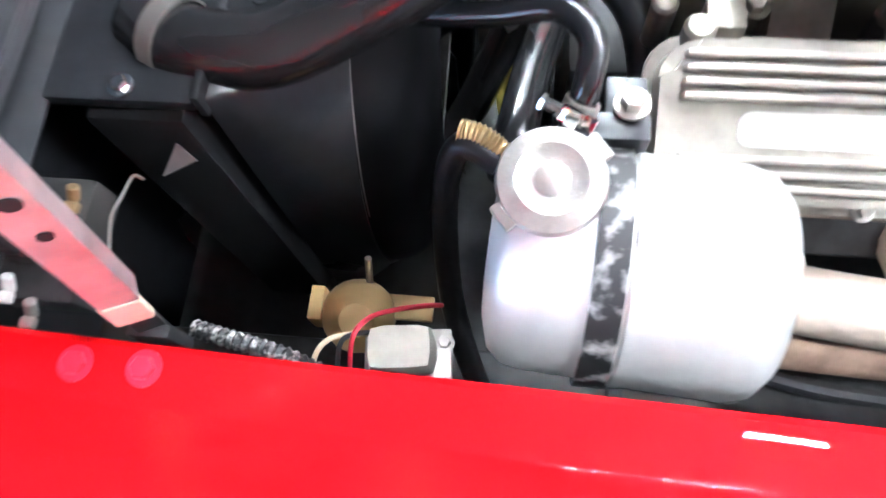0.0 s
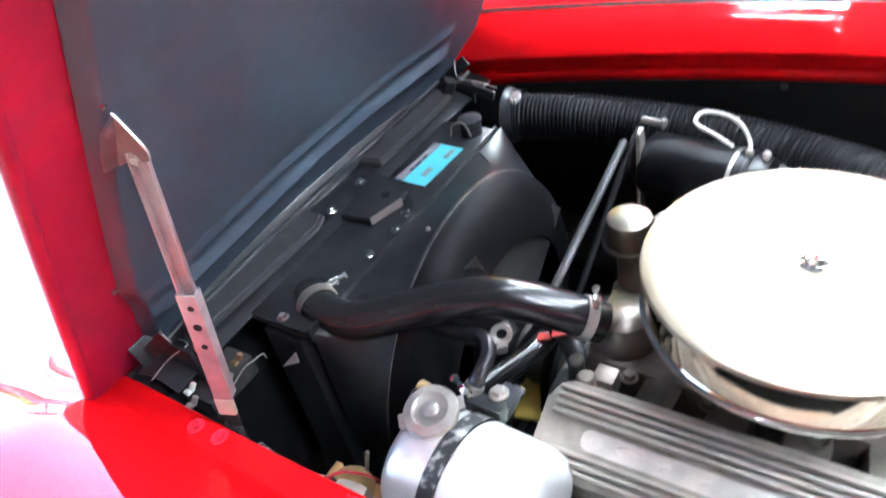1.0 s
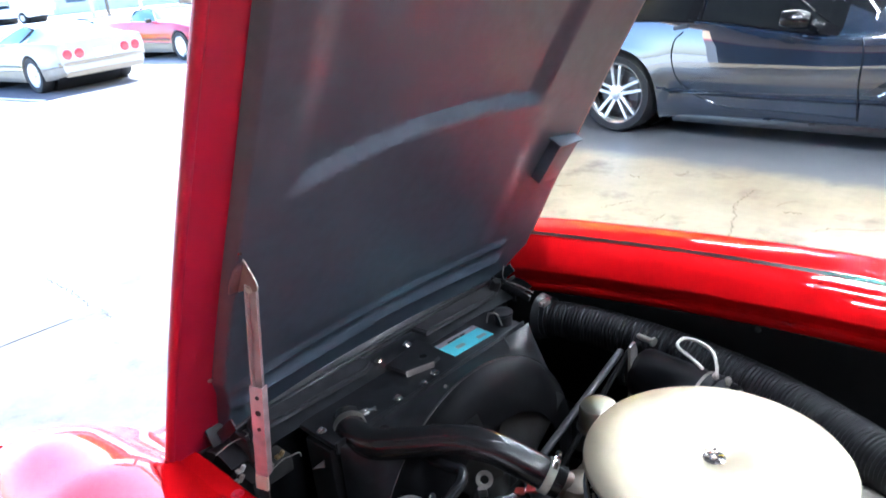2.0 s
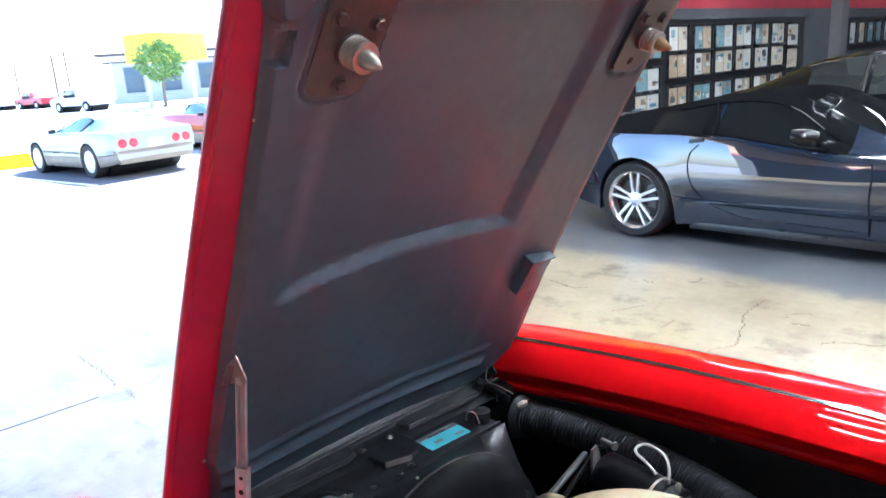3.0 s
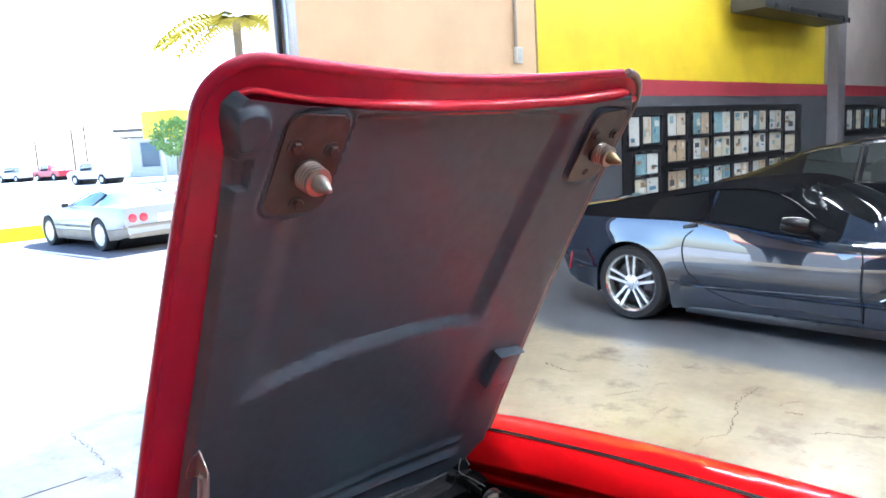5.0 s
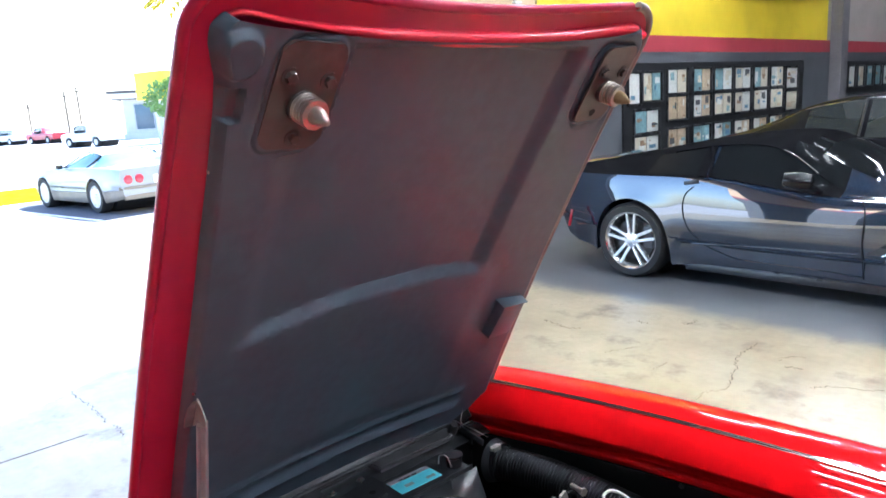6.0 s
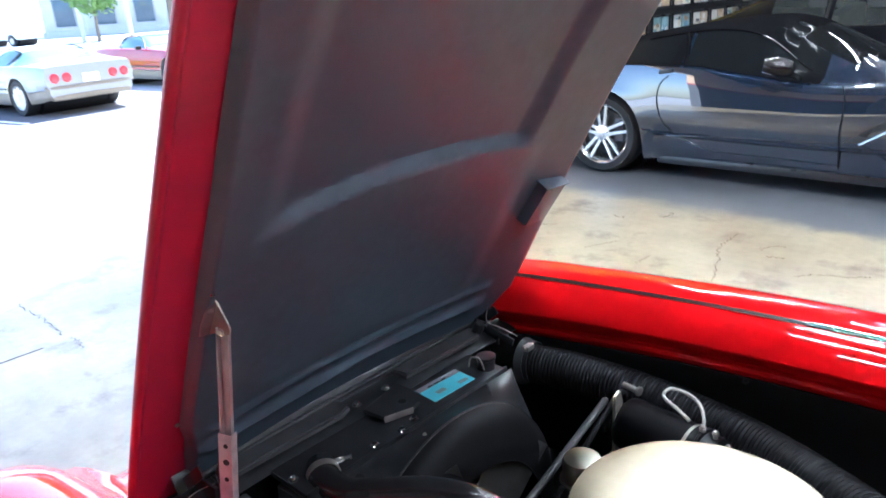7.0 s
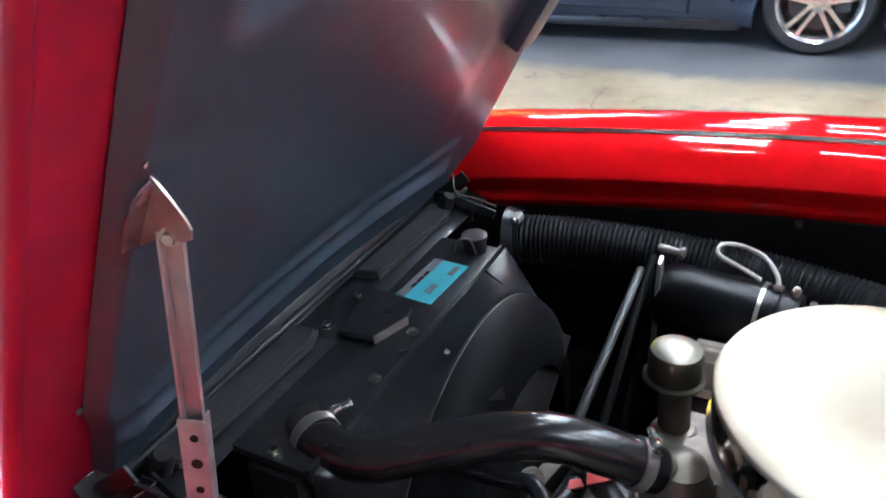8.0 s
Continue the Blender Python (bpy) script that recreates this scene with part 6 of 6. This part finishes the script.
part("water_fitting", join(rod((0.43, -0.11, 0.66), (0.43, -0.115, 0.715), 0.011), rod((0.455, -0.14, 0.66), (0.455, -0.14, 0.72), 0.013), box((0.475, -0.125, 0.70), (0.03, 0.03, 0.035), 0.004)), DULL, intake)
carb = part("carburettor", join(box((0.675, 0, 0.74), (0.17, 0.13, 0.09), 0.012), box((0.675, 0, 0.70), (0.19, 0.15, 0.02), 0.005), box((0.77, -0.05, 0.735), (0.05, 0.06, 0.06), 0.01), rod((0.60, -0.08, 0.73), (0.75, -0.08, 0.73), 0.006), box((0.64, -0.085, 0.745), (0.04, 0.03, 0.05), 0.006)), mat("carburettor_zinc", (0.33, 0.29, 0.22), 0.5, 0.6, vary=0.25), bay, "grey cast carburettor")
for k in range(3):
    part("linkage_rod", rod((0.60 + 0.05 * k, -0.09, 0.72), (0.63 + 0.05 * k, -0.075, 0.775), 0.003, 8), ZINC, carb)

# chrome air cleaner
AC = Vector((0.674, -0.002, 0.006))
# chrome tinted warm: the engine's reflection is put into its colour
BAND = mat("chrome_warm_reflection", (0.72, 0.65, 0.54), 0.07, 1.0, vary=0.05, scale=18, second=(0.66, 0.58, 0.47))
air = part("air_cleaner", lathe([(0.004, 0.8535), (0.026, 0.8535), (0.031, 0.8560), (0.150, 0.8572), (0.181, 0.8562), (0.1850, 0.8545), (0.1862, 0.8520), (0.1862, 0.8490), (0.181, 0.8480)], 96, Matrix.Translation(AC)), CHROME_TOP, bay, "round chrome air cleaner with a wing nut")
part("filter_band", lathe([(0.176, 0.796), (0.1830, 0.798), (0.1838, 0.822), (0.1830, 0.848), (0.176, 0.8485)], 96, Matrix.Translation(AC)), BAND, air, "mirror-bright chrome band")
part("base_plate", lathe([(0.05, 0.778), (0.150, 0.779), (0.178, 0.786), (0.1866, 0.791), (0.1870, 0.7955), (0.1835, 0.7975), (0.174, 0.798)], 96, Matrix.Translation(AC)), CHROME, air)
part("cleaner_neck", lathe([(0.065, 0.765), (0.065, 0.79)], 32, Matrix.Translation(AC)), BLACK, air)
NUT = Matrix.Translation((AC.x, AC.y, 0.860)) @ Matrix.Scale(0.72, 4) @ Matrix.Translation((0, 0, -0.854))
wing = part("wing_nut", join(lathe([(0.010, 0.854), (0.008, 0.864), (0.0035, 0.866), (0.0035, 0.876)], 14, NUT), prism([(0.006, 0.0), (0.020, 0.006), (0.019, 0.012), (0.010, 0.010)], 0.003, NUT @ Matrix.Translation((0, 0, 0.857)) @ pose(0, 0, 0, 90, 0, 0)), prism([(-0.006, 0.0), (-0.020, 0.006), (-0.019, 0.012), (-0.010, 0.010)], 0.003, NUT @ Matrix.Translation((0, 0, 0.857)) @ pose(0, 0, 0, 90, 0, 0))), CHROME, air, "bright wing nut")
part("nut_washer", lathe([(0.016, 0.8536), (0.016, 0.8550), (0.010, 0.8556)], 20, Matrix.Translation(AC)), CHROME, air)

# oil filler tube and breather cap
filler = part("oil_filler_tube", join(rod((0.450, 0.045, 0.66), (0.438, 0.066, 0.795), 0.0205, 22), lathe([(0.024, 0), (0.030, 0.012), (0.024, 0.02)], 22, Matrix.Translation((0.448, 0.049, 0.69)))), DULL, bay, "dull metal oil filler tube with a domed cap")
part("breather_cap", lathe([(0.033, 0.779), (0.0385, 0.781), (0.0385, 0.784), (0.0340, 0.787), (0.0335, 0.818), (0.031, 0.825), (0.022, 0.829), (0.006, 0.830)], 36, Matrix.Translation((0.437, 0.068, -0.009))), mat("worn_zinc_cap", (0.20, 0.19, 0.15), 0.34, 0.9, vary=0.15), filler, "domed breather cap")

# engine block, heads and ribbed valve cover
block = part("engine_block", box((0.70, 0.0, 0.50), (0.52, 0.26, 0.30), 0.02), BLACK_DUSTY, bay, "dark engine block and heads")
for side in (-1, 1):
    part("cylinder_head", box((0.70, 0.18 * side, 0.585), (0.50, 0.15, 0.13), 0.015, (-32 * side, 0, 0)), BLACK_DUSTY, block)
part("timing_cover", box((0.40, 0.02, 0.45), (0.08, 0.24, 0.28), 0.02), BLACK_DUSTY, block)


# one casting in two tones: lit fins and groove shade put into the colours
FIN = mat("lit_cast_fin", (0.52, 0.48, 0.42), 0.36, 0.45, vary=0.08)
COVER = mat("groove_shaded_cast", (0.38, 0.35, 0.30), 0.45, 0.4, vary=0.18, bump=0.2, bump_scale=140, second=(0.30, 0.275, 0.235))


def valve_cover(side):
    """A finned cast cover, tipped outwards with its bank."""
    tilt = 27 * side
    m = Matrix.Translation((0.662, side * 0.197, 0.672)) @ pose(0, 0, 0, -tilt, 0, 0)
    vc = part("valve_cover", join(prism(round_rect(0.475, 0.118, 0.028), 0.040, None, 0.010), prism(round_rect(0.490, 0.134, 0.03), 0.010, Matrix.Translation((0, 0, -0.008)), 0.002)), COVER, bay, "cast aluminium finned valve cover", m=m)
    for k, fy in enumerate((-0.047, -0.037, -0.027, 0.017, 0.027, 0.037, 0.047)):
        part("fin", box((0, fy, 0.0455), (0.445, 0.0052, 0.018), 0.0020), FIN, vc, m=m)
    part("emblem_plate", prism(round_rect(0.40, 0.026, 0.010), 0.004, Matrix.Translation((0.02, -0.005, 0.039)), 0.001), ALU, vc, "raised plain emblem bar", m=m)
    part("emblem_stroke", tube([(-0.13, -0.010, 0.0432), (-0.138, -0.003, 0.0432), (-0.125, 0.003, 0.0432), (-0.105, 0.001, 0.0432)], 0.0014, 6), ALU, vc, m=m)
    for k in range(5):
        part("emblem_stroke", box((-0.08 + 0.045 * k, -0.005, 0.0432), (0.012, 0.006, 0.0016), 0.0005, (0, 0, 20)), ALU, vc, m=m)
    for bx in (-0.20, -0.07, 0.07, 0.20):
        part("cover_bolt", hex_bolt(m @ Vector((bx, -0.062 * (1 if side < 0 else -1), 0.003)), m.to_3x3() @ Vector((0, 0, 1)), 0.006, 0.008), ZINC, vc)
    return vc


valve_cover(-1)
valve_cover(1)
for side in (-1, 1):
    man = part("exhaust_manifold", tube([(0.50, side * 0.305, 0.600), (0.58, side * 0.322, 0.612), (0.70, side * 0.330, 0.606), (0.82, side * 0.322, 0.580), (0.86, side * 0.31, 0.50), (0.85, side * 0.31, 0.40)], 0.028, 16), EXHAUST, bay, "tan heat-stained exhaust manifold")
    for k in range(3):
        part("exhaust_port", tube([(0.53 + 0.11 * k, side * 0.245, 0.600), (0.535 + 0.11 * k, side * 0.285, 0.612), (0.545 + 0.11 * k, side * 0.325, 0.603)], 0.023, 12), EXHAUST, man)
    part("port_flange", box((0.66, side * 0.242, 0.600), (0.40, 0.014, 0.055), 0.004), EXHAUST, man)
part("starter_heat_tube", rod((0.45, -0.335, 0.545), (0.80, -0.345, 0.53), 0.022, 16), mat("rusty_tube", (0.36, 0.24, 0.17), 0.65, 0.3, vary=0.3), bay, "rusty heat tube")
part("spark_plug_wire", tube([(0.50, -0.20, 0.62), (0.47, -0.285, 0.585), (0.52, -0.36, 0.55), (0.70, -0.38, 0.53), (1.0, -0.36, 0.52)], 0.0075, 8), RUBBER, bay, "black ignition lead")
part("frame_rail", box((0.5, -0.385, 0.43), (1.3, 0.07, 0.09), 0.01), BLACK_DUSTY, bay)
part("frame_rail", box((0.5, 0.425, 0.43), (1.3, 0.07, 0.09), 0.01), BLACK_DUSTY, bay)

# aluminium expansion tank with cap, strap and hoses
TK = Matrix.Translation((0.309, -0.331, 0.716)) @ pose(0, 0, 0, 0, 90, -4) @ Matrix.Diagonal((1.06, 1.06, 0.895, 1))
tank = part("expansion_tank", lathe([(0.012, 0.0), (0.045, 0.002), (0.062, 0.008), (0.0705, 0.020), (0.0725, 0.034), (0.0725, 0.098), (0.0750, 0.100), (0.0755, 0.104), (0.0745, 0.108), (0.0745, 0.178), (0.071, 0.194), (0.061, 0.205), (0.045, 0.210), (0.012, 0.212)], 56, TK), ALU_TANK, bay, "spun aluminium expansion tank with a pressure cap")
part("tank_strap", lathe([(0.0735, 0.074), (0.0768, 0.074), (0.0768, 0.096), (0.0735, 0.096)], 56, TK, cap=False), mat("peeling_black_strap", (0.02, 0.02, 0.02), 0.5, vary=0.2, second=(0.55, 0.54, 0.52), second_scale=55), tank, "black paint-flaked steel strap")
part("strap_buckle", join(box((0, 0, 0), (0.028, 0.010, 0.020), 0.002), box((0.016, -0.004, 0), (0.010, 0.016, 0.014), 0.001)), BLACK, tank, m=Matrix.Translation((0.386, -0.405, 0.668)))
part("filler_neck", lathe([(0.028, 0), (0.028, 0.020), (0.031, 0.022), (0.031, 0.025)], 28, Matrix.Translation((0.346, -0.312, 0.776)) @ pose(0, 0, 0, 10, 0, 0)), ALU_TANK, tank)
CAPM = Matrix.Translation((0.346, -0.3145, 0.800)) @ pose(0, 0, 0, 10, 0, 0)
pcap = part("pressure_cap", lathe([(0.026, -0.006), (0.0325, -0.005), (0.0335, 0.001), (0.032, 0.005), (0.022, 0.007), (0.019, 0.0055), (0.011, 0.0055), (0.010, 0.008), (0.006, 0.0095), (0.001, 0.010)], 36, CAPM), ZINC, tank, "worn zinc pressure cap")
for ea in (40, 220):
    part("cap_ear", box((0.034, 0, -0.002), (0.010, 0.018, 0.008), 0.002), ZINC, pcap, m=CAPM @ pose(0, 0, 0, 0, 0, ea))
part("tank_bracket", join(box((0.380, -0.262, 0.762), (0.055, 0.020, 0.030), 0.003), box((0.395, -0.235, 0.752), (0.028, 0.045, 0.010), 0.002)), BLACK, tank, "black tank bracket")
part("bracket_bolt", hex_bolt((0.395, -0.248, 0.7785), (0, 0, 1), 0.008, 0.010), ZINC, tank)
those = part("tank_hose", tube([(0.358, -0.262, 0.762), (0.366, -0.240, 0.792), (0.366, -0.215, 0.803), (0.345, -0.192, 0.800), (0.310, -0.184, 0.784), (0.270, -0.174, 0.768), (0.232, -0.164, 0.756)], 0.0095, 12), HOSE, tank, "thin black rubber hose")
clamp(those, (0.362, -0.252, 0.777), (0.3, 0.55, 0.75), 0.0098)
part("bypass_hose", tube([(0.318, -0.268, 0.705), (0.322, -0.225, 0.700), (0.330, -0.160, 0.680), (0.344, -0.080, 0.655), (0.345, 0.0, 0.640)], 0.0165, 14), HOSE, tank, "black rubber bypass hose")
part("overflow_hose", tube([(0.312, -0.275, 0.742), (0.285, -0.265, 0.745), (0.272, -0.285, 0.700), (0.278, -0.345, 0.620), (0.305, -0.405, 0.560), (0.33, -0.41, 0.45)], 0.010, 12), RUBBER, tank, "black rubber overflow hose")
part("braided_fitting", tube([(0.318, -0.272, 0.742), (0.300, -0.262, 0.752), (0.284, -0.258, 0.752)], 0.0085, 12, 10, 0.0008, 0.003), BRASS, tank, "braided brass fitting")

# generator with bracket, brace and wiring
GEN = Matrix.Translation((0.365, 0.345, 0.715)) @ pose(0, 0, 0, 0, 90, -7)
# generator enamel darkened, with the bay's shade put into its colour
gen = part("generator", lathe([(0.015, 0), (0.048, 0.002), (0.054, 0.008), (0.0555, 0.020), (0.0555, 0.170), (0.057, 0.171), (0.057, 0.176), (0.052, 0.178), (0.050, 0.205), (0.030, 0.212), (0.012, 0.220)], 44, GEN), mat("shaded_black_enamel", (0.005, 0.005, 0.006), 0.35, spec=0.2), bay, "black enamelled generator with a wire loop")
part("end_band", lathe([(0.0562, 0.150), (0.0572, 0.150), (0.0572, 0.156), (0.0562, 0.156)], 44, GEN, cap=False), ZINC, gen)
part("drive_bracket", join(prism([(-0.012, -0.09), (0.010, -0.09), (0.016, 0.06), (0.006, 0.085), (-0.012, 0.08)], 0.006, Matrix.Translation((0.362, 0.312, 0.715)) @ pose(0, 0, 0, 90, 0, 90)),), ZINC, gen, "zinc drive-end bracket")
part("bracket_bolt", join(rod((0.352, 0.357, 0.792), (0.392, 0.350, 0.792), 0.006), lathe([(0.010, 0), (0.010, 0.006)], 6, frame_to((0.388, 0.351, 0.792), (0.40, 0.349, 0.792)))), ZINC, gen)
part("brace_rod", rod((0.334, 0.323, 0.768), (0.312, 0.030, 0.640), 0.0075, 12, 0.004), mat("grey_rod", (0.11, 0.11, 0.11), 0.4, 0.5), gen, "dull grey stay rod")
for tx in (0.535, 0.560):
    part("terminal", join(rod((tx, 0.325, 0.762), (tx, 0.325, 0.782), 0.0045, 10), lathe([(0.007, 0), (0.007, 0.006)], 6, Matrix.Translation((tx, 0.325, 0.772)))), ZINC, gen)
part("wire_loop", tube([(0.510, 0.322, 0.785), (0.481, 0.335, 0.792), (0.451, 0.344, 0.800), (0.441, 0.359, 0.803), (0.448, 0.377, 0.806), (0.477, 0.378, 0.806), (0.509, 0.366, 0.800), (0.530, 0.340, 0.788), (0.535, 0.327, 0.775)], 0.0034, 10), WIRE_WHITE, gen, "pale cloth-covered wire loop")
part("rear_lug", join(box((0.585, 0.318, 0.745), (0.010, 0.022, 0.034), 0.003), rod((0.583, 0.318, 0.757), (0.60, 0.316, 0.757), 0.006)), BLACK_DUSTY, gen)

# corrugated fresh-air duct
duct_hose = part("air_duct", tube([(0.085, 0.395, 0.738), (0.20, 0.415, 0.742), (0.34, 0.426, 0.738), (0.48, 0.425, 0.730), (0.62, 0.400, 0.725), (0.74, 0.350, 0.728), (0.86, 0.280, 0.735), (1.00, 0.19, 0.740), (1.12, 0.14, 0.745)], 0.044, 26, 8, 0.0022, 0.0085), DUCT, bay, "black corrugated fresh-air duct")
part("duct_clamp", lathe([(0.0465, -0.007), (0.049, -0.007), (0.049, 0.007), (0.0465, 0.007)], 36, frame_to((0.096, 0.397, 0.743), (0.2, 0.412, 0.752)), cap=False), BLACK, duct_hose)
part("clamp_screw", join(box((0.098, 0.378, 0.790), (0.016, 0.026, 0.012), 0.002), rod((0.098, 0.36, 0.792), (0.098, 0.395, 0.792), 0.004)), ZINC, duct_hose, "zinc clamp screw")
part("duct_flange", lathe([(0.052, 0), (0.056, 0.002), (0.050, 0.02)], 36, frame_to((0.072, 0.393, 0.741), (0.2, 0.412, 0.752))), BLACK, duct_hose)

# hinges at the nose: arms, springs and brackets
for hy, sg in ((0.385, 1), (-0.370, -1)):
    hg = part("hood_hinge", box((-0.03, hy, 0.790), (0.07, 0.006, 0.05), 0.002), BLACK, bay, "black hood hinge with zinc hardware")
    part("hinge_arm", join(box((-0.045, hy + 0.012 * sg, 0.820), (0.09, 0.004, 0.022), 0.001, (0, -40, 0)), box((0.015, hy - 0.01 * sg, 0.800), (0.08, 0.004, 0.018), 0.001, (0, 18, 8 * sg))), BLACK, hg)
    if sg > 0:
        part("hinge_pin", rod((-0.02, hy - 0.02, 0.815), (-0.02, hy + 0.03, 0.815), 0.004), BLACK_DUSTY, hg)
    part("hinge_rubber", lathe([(0.013, 0), (0.014, 0.02), (0.010, 0.032)], 16, Matrix.Translation((-0.035, hy - 0.035 * sg, 0.80)) @ pose(0, 0, 0, 0, 25, 0)), RUBBER, hg)
    if sg > 0:
        part("hinge_rod", tube([(0.045, hy + 0.02 * sg, 0.792), (0.02, hy + 0.0 * sg, 0.812), (-0.02, hy - 0.01 * sg, 0.824), (-0.035, hy + 0.01 * sg, 0.850)], 0.0012, 8), ZINC, hg)
# latch cable, connectors and clutter by the near corner
clutter = part("junction_block", join(box((0.020, -0.345, 0.752), (0.05, 0.06, 0.035), 0.006), box((0.015, -0.385, 0.745), (0.06, 0.03, 0.03), 0.004)), BLACK_DUSTY, bay, "black junction block with pale connectors")
for cx, cy, cz, mt in ((0.010, -0.350, 0.775, ZINC), (0.032, -0.333, 0.773, BRASS), (0.045, -0.365, 0.772, ZINC), (0.000, -0.395, 0.766, WHITE), (0.020, -0.410, 0.765, ZINC)):
    part("connector", join(rod((cx, cy, cz - 0.006), (cx + 0.004, cy + 0.007, cz + 0.006), 0.0042, 10), box((cx + 0.003, cy - 0.006, cz), (0.010, 0.008, 0.006), 0.002)), mt, clutter)
for pts in ([(-0.025, -0.421, 0.800), (-0.023, -0.389, 0.808), (-0.013, -0.362, 0.812), (-0.020, -0.358, 0.812), (-0.036, -0.357, 0.810)],
            [(0.085, -0.380, 0.796), (0.082, -0.354, 0.800), (0.085, -0.340, 0.800), (0.089, -0.326, 0.800), (0.091, -0.324, 0.792)]):
    part("latch_wire", tube(pts, 0.0011, 6), ZINC, clutter, "bent zinc wire")
part("support_clip", prism([(0, 0), (0.032, 0.008), (0.014, 0.022)], 0.002, Matrix.Translation((0.072, -0.296, 0.735)) @ pose(0, 0, 0, 20, -20, 0)), EDGE_GREY, rad, "dull bent clip")
RELAY = mat("tan_relay_cover", (0.62, 0.43, 0.19), 0.45, 0.1, vary=0.12)
# horn and regulator low by the near inner fender
horn = part("horn", join(lathe([(0.030, 0), (0.032, 0.01), (0.028, 0.03), (0.014, 0.045)], 24, Matrix.Translation((0.195, -0.352, 0.590)) @ pose(0, 0, 0, 20, 10, 0)), box((0.235, -0.345, 0.598), (0.05, 0.022, 0.006), 0.002), box((0.162, -0.350, 0.600), (0.012, 0.03, 0.03), 0.002)), RELAY, bay, "yellow-zinc horn relay")
part("relay_post", rod((0.205, -0.330, 0.61), (0.208, -0.318, 0.645), 0.003), ZINC, horn)
reg = part("voltage_regulator", box((0.249, -0.397, 0.672), (0.050, 0.036, 0.042), 0.013, (0, 0, 6)), mat("aged_bakelite", (0.40, 0.37, 0.31), 0.4, vary=0.2), bay, "pale boxy regulator with coloured wires")
part("regulator_base", box((0.252, -0.402, 0.654), (0.066, 0.05, 0.008), 0.002, (0, 0, 6)), ZINC, reg)
part("regulator_screw", hex_bolt((0.278, -0.385, 0.655), (0, 0, 1), 0.005, 0.008), ZINC, reg)
for mt, pts in ((WIRE_TAN, [(0.186, -0.430, 0.660), (0.188, -0.410, 0.684), (0.197, -0.397, 0.690), (0.211, -0.391, 0.688), (0.224, -0.386, 0.672)]),
                (RUBBER, [(0.203, -0.430, 0.660), (0.206, -0.401, 0.688), (0.215, -0.391, 0.690), (0.228, -0.384, 0.670)]),
                (WIRE_RED, [(0.212, -0.430, 0.660), (0.215, -0.396, 0.690), (0.224, -0.380, 0.692), (0.240, -0.372, 0.691), (0.262, -0.366, 0.688), (0.275, -0.360, 0.672)])):
    part("wire", tube(pts, 0.0020, 8), mt, reg)
part("braided_cable", tube([(0.100, -0.397, 0.696), (0.127, -0.403, 0.700), (0.148, -0.407, 0.700), (0.170, -0.412, 0.698), (0.195, -0.420, 0.690)], 0.0065, 10, 10, 0.0009, 0.006), mat("speckled_braid", (0.03, 0.03, 0.03), 0.5, vary=0.2, second=(0.5, 0.48, 0.45), second_scale=260), bay, "black cable in speckled braid")
# lower hoses, yellow and red bits by the pump
part("lower_hose", tube([(0.20, -0.16, 0.44), (0.26, -0.10, 0.50), (0.31, -0.05, 0.60), (0.345, -0.02, 0.66)], 0.019, 14), HOSE, bay, "black lower hose")
part("heater_hose", tube([(0.36, -0.02, 0.66), (0.41, -0.07, 0.655), (0.43, -0.12, 0.625), (0.44, -0.2, 0.55)], 0.016, 12), RUBBER, bay, "black heater hose")
part("pulley_tag", prism([(0, 0), (0.042, 0.006), (0.034, 0.028), (0.004, 0.022)], 0.006, Matrix.Translation((0.366, -0.060, 0.674)) @ pose(0, 0, 0, 20, 0, 25)), PLASTIC_RED, bay, "red plastic tag by the water pump")
part("pulley_tag", prism([(0, 0), (0.020, 0.004), (0.016, 0.014), (0.002, 0.012)], 0.006, Matrix.Translation((0.346, -0.068, 0.664)) @ pose(0, 0, 0, 20, 0, 25)), PLASTIC_RED, bay, "small red plastic tag")
part("belt_guard", box((0.311, -0.055, 0.500), (0.045, 0.070, 0.008), 0.003, (18, 0, 12)), PLASTIC_YELLOW, bay, "yellow strip by the fan")
ey = part("lifting_eye", lathe([(0.008, -0.003), (0.0155, -0.003), (0.0155, 0.003), (0.008, 0.003), (0.008, -0.003)], 24, Matrix.Translation((0.312, -0.105, 0.706)) @ pose(0, 0, 0, 60, 0, 40), cap=False), ZINC, bay, "zinc eye bracket")
part("eye_stem", box((0.318, -0.118, 0.690), (0.016, 0.006, 0.04), 0.002, (30, 0, 40)), ZINC, ey)
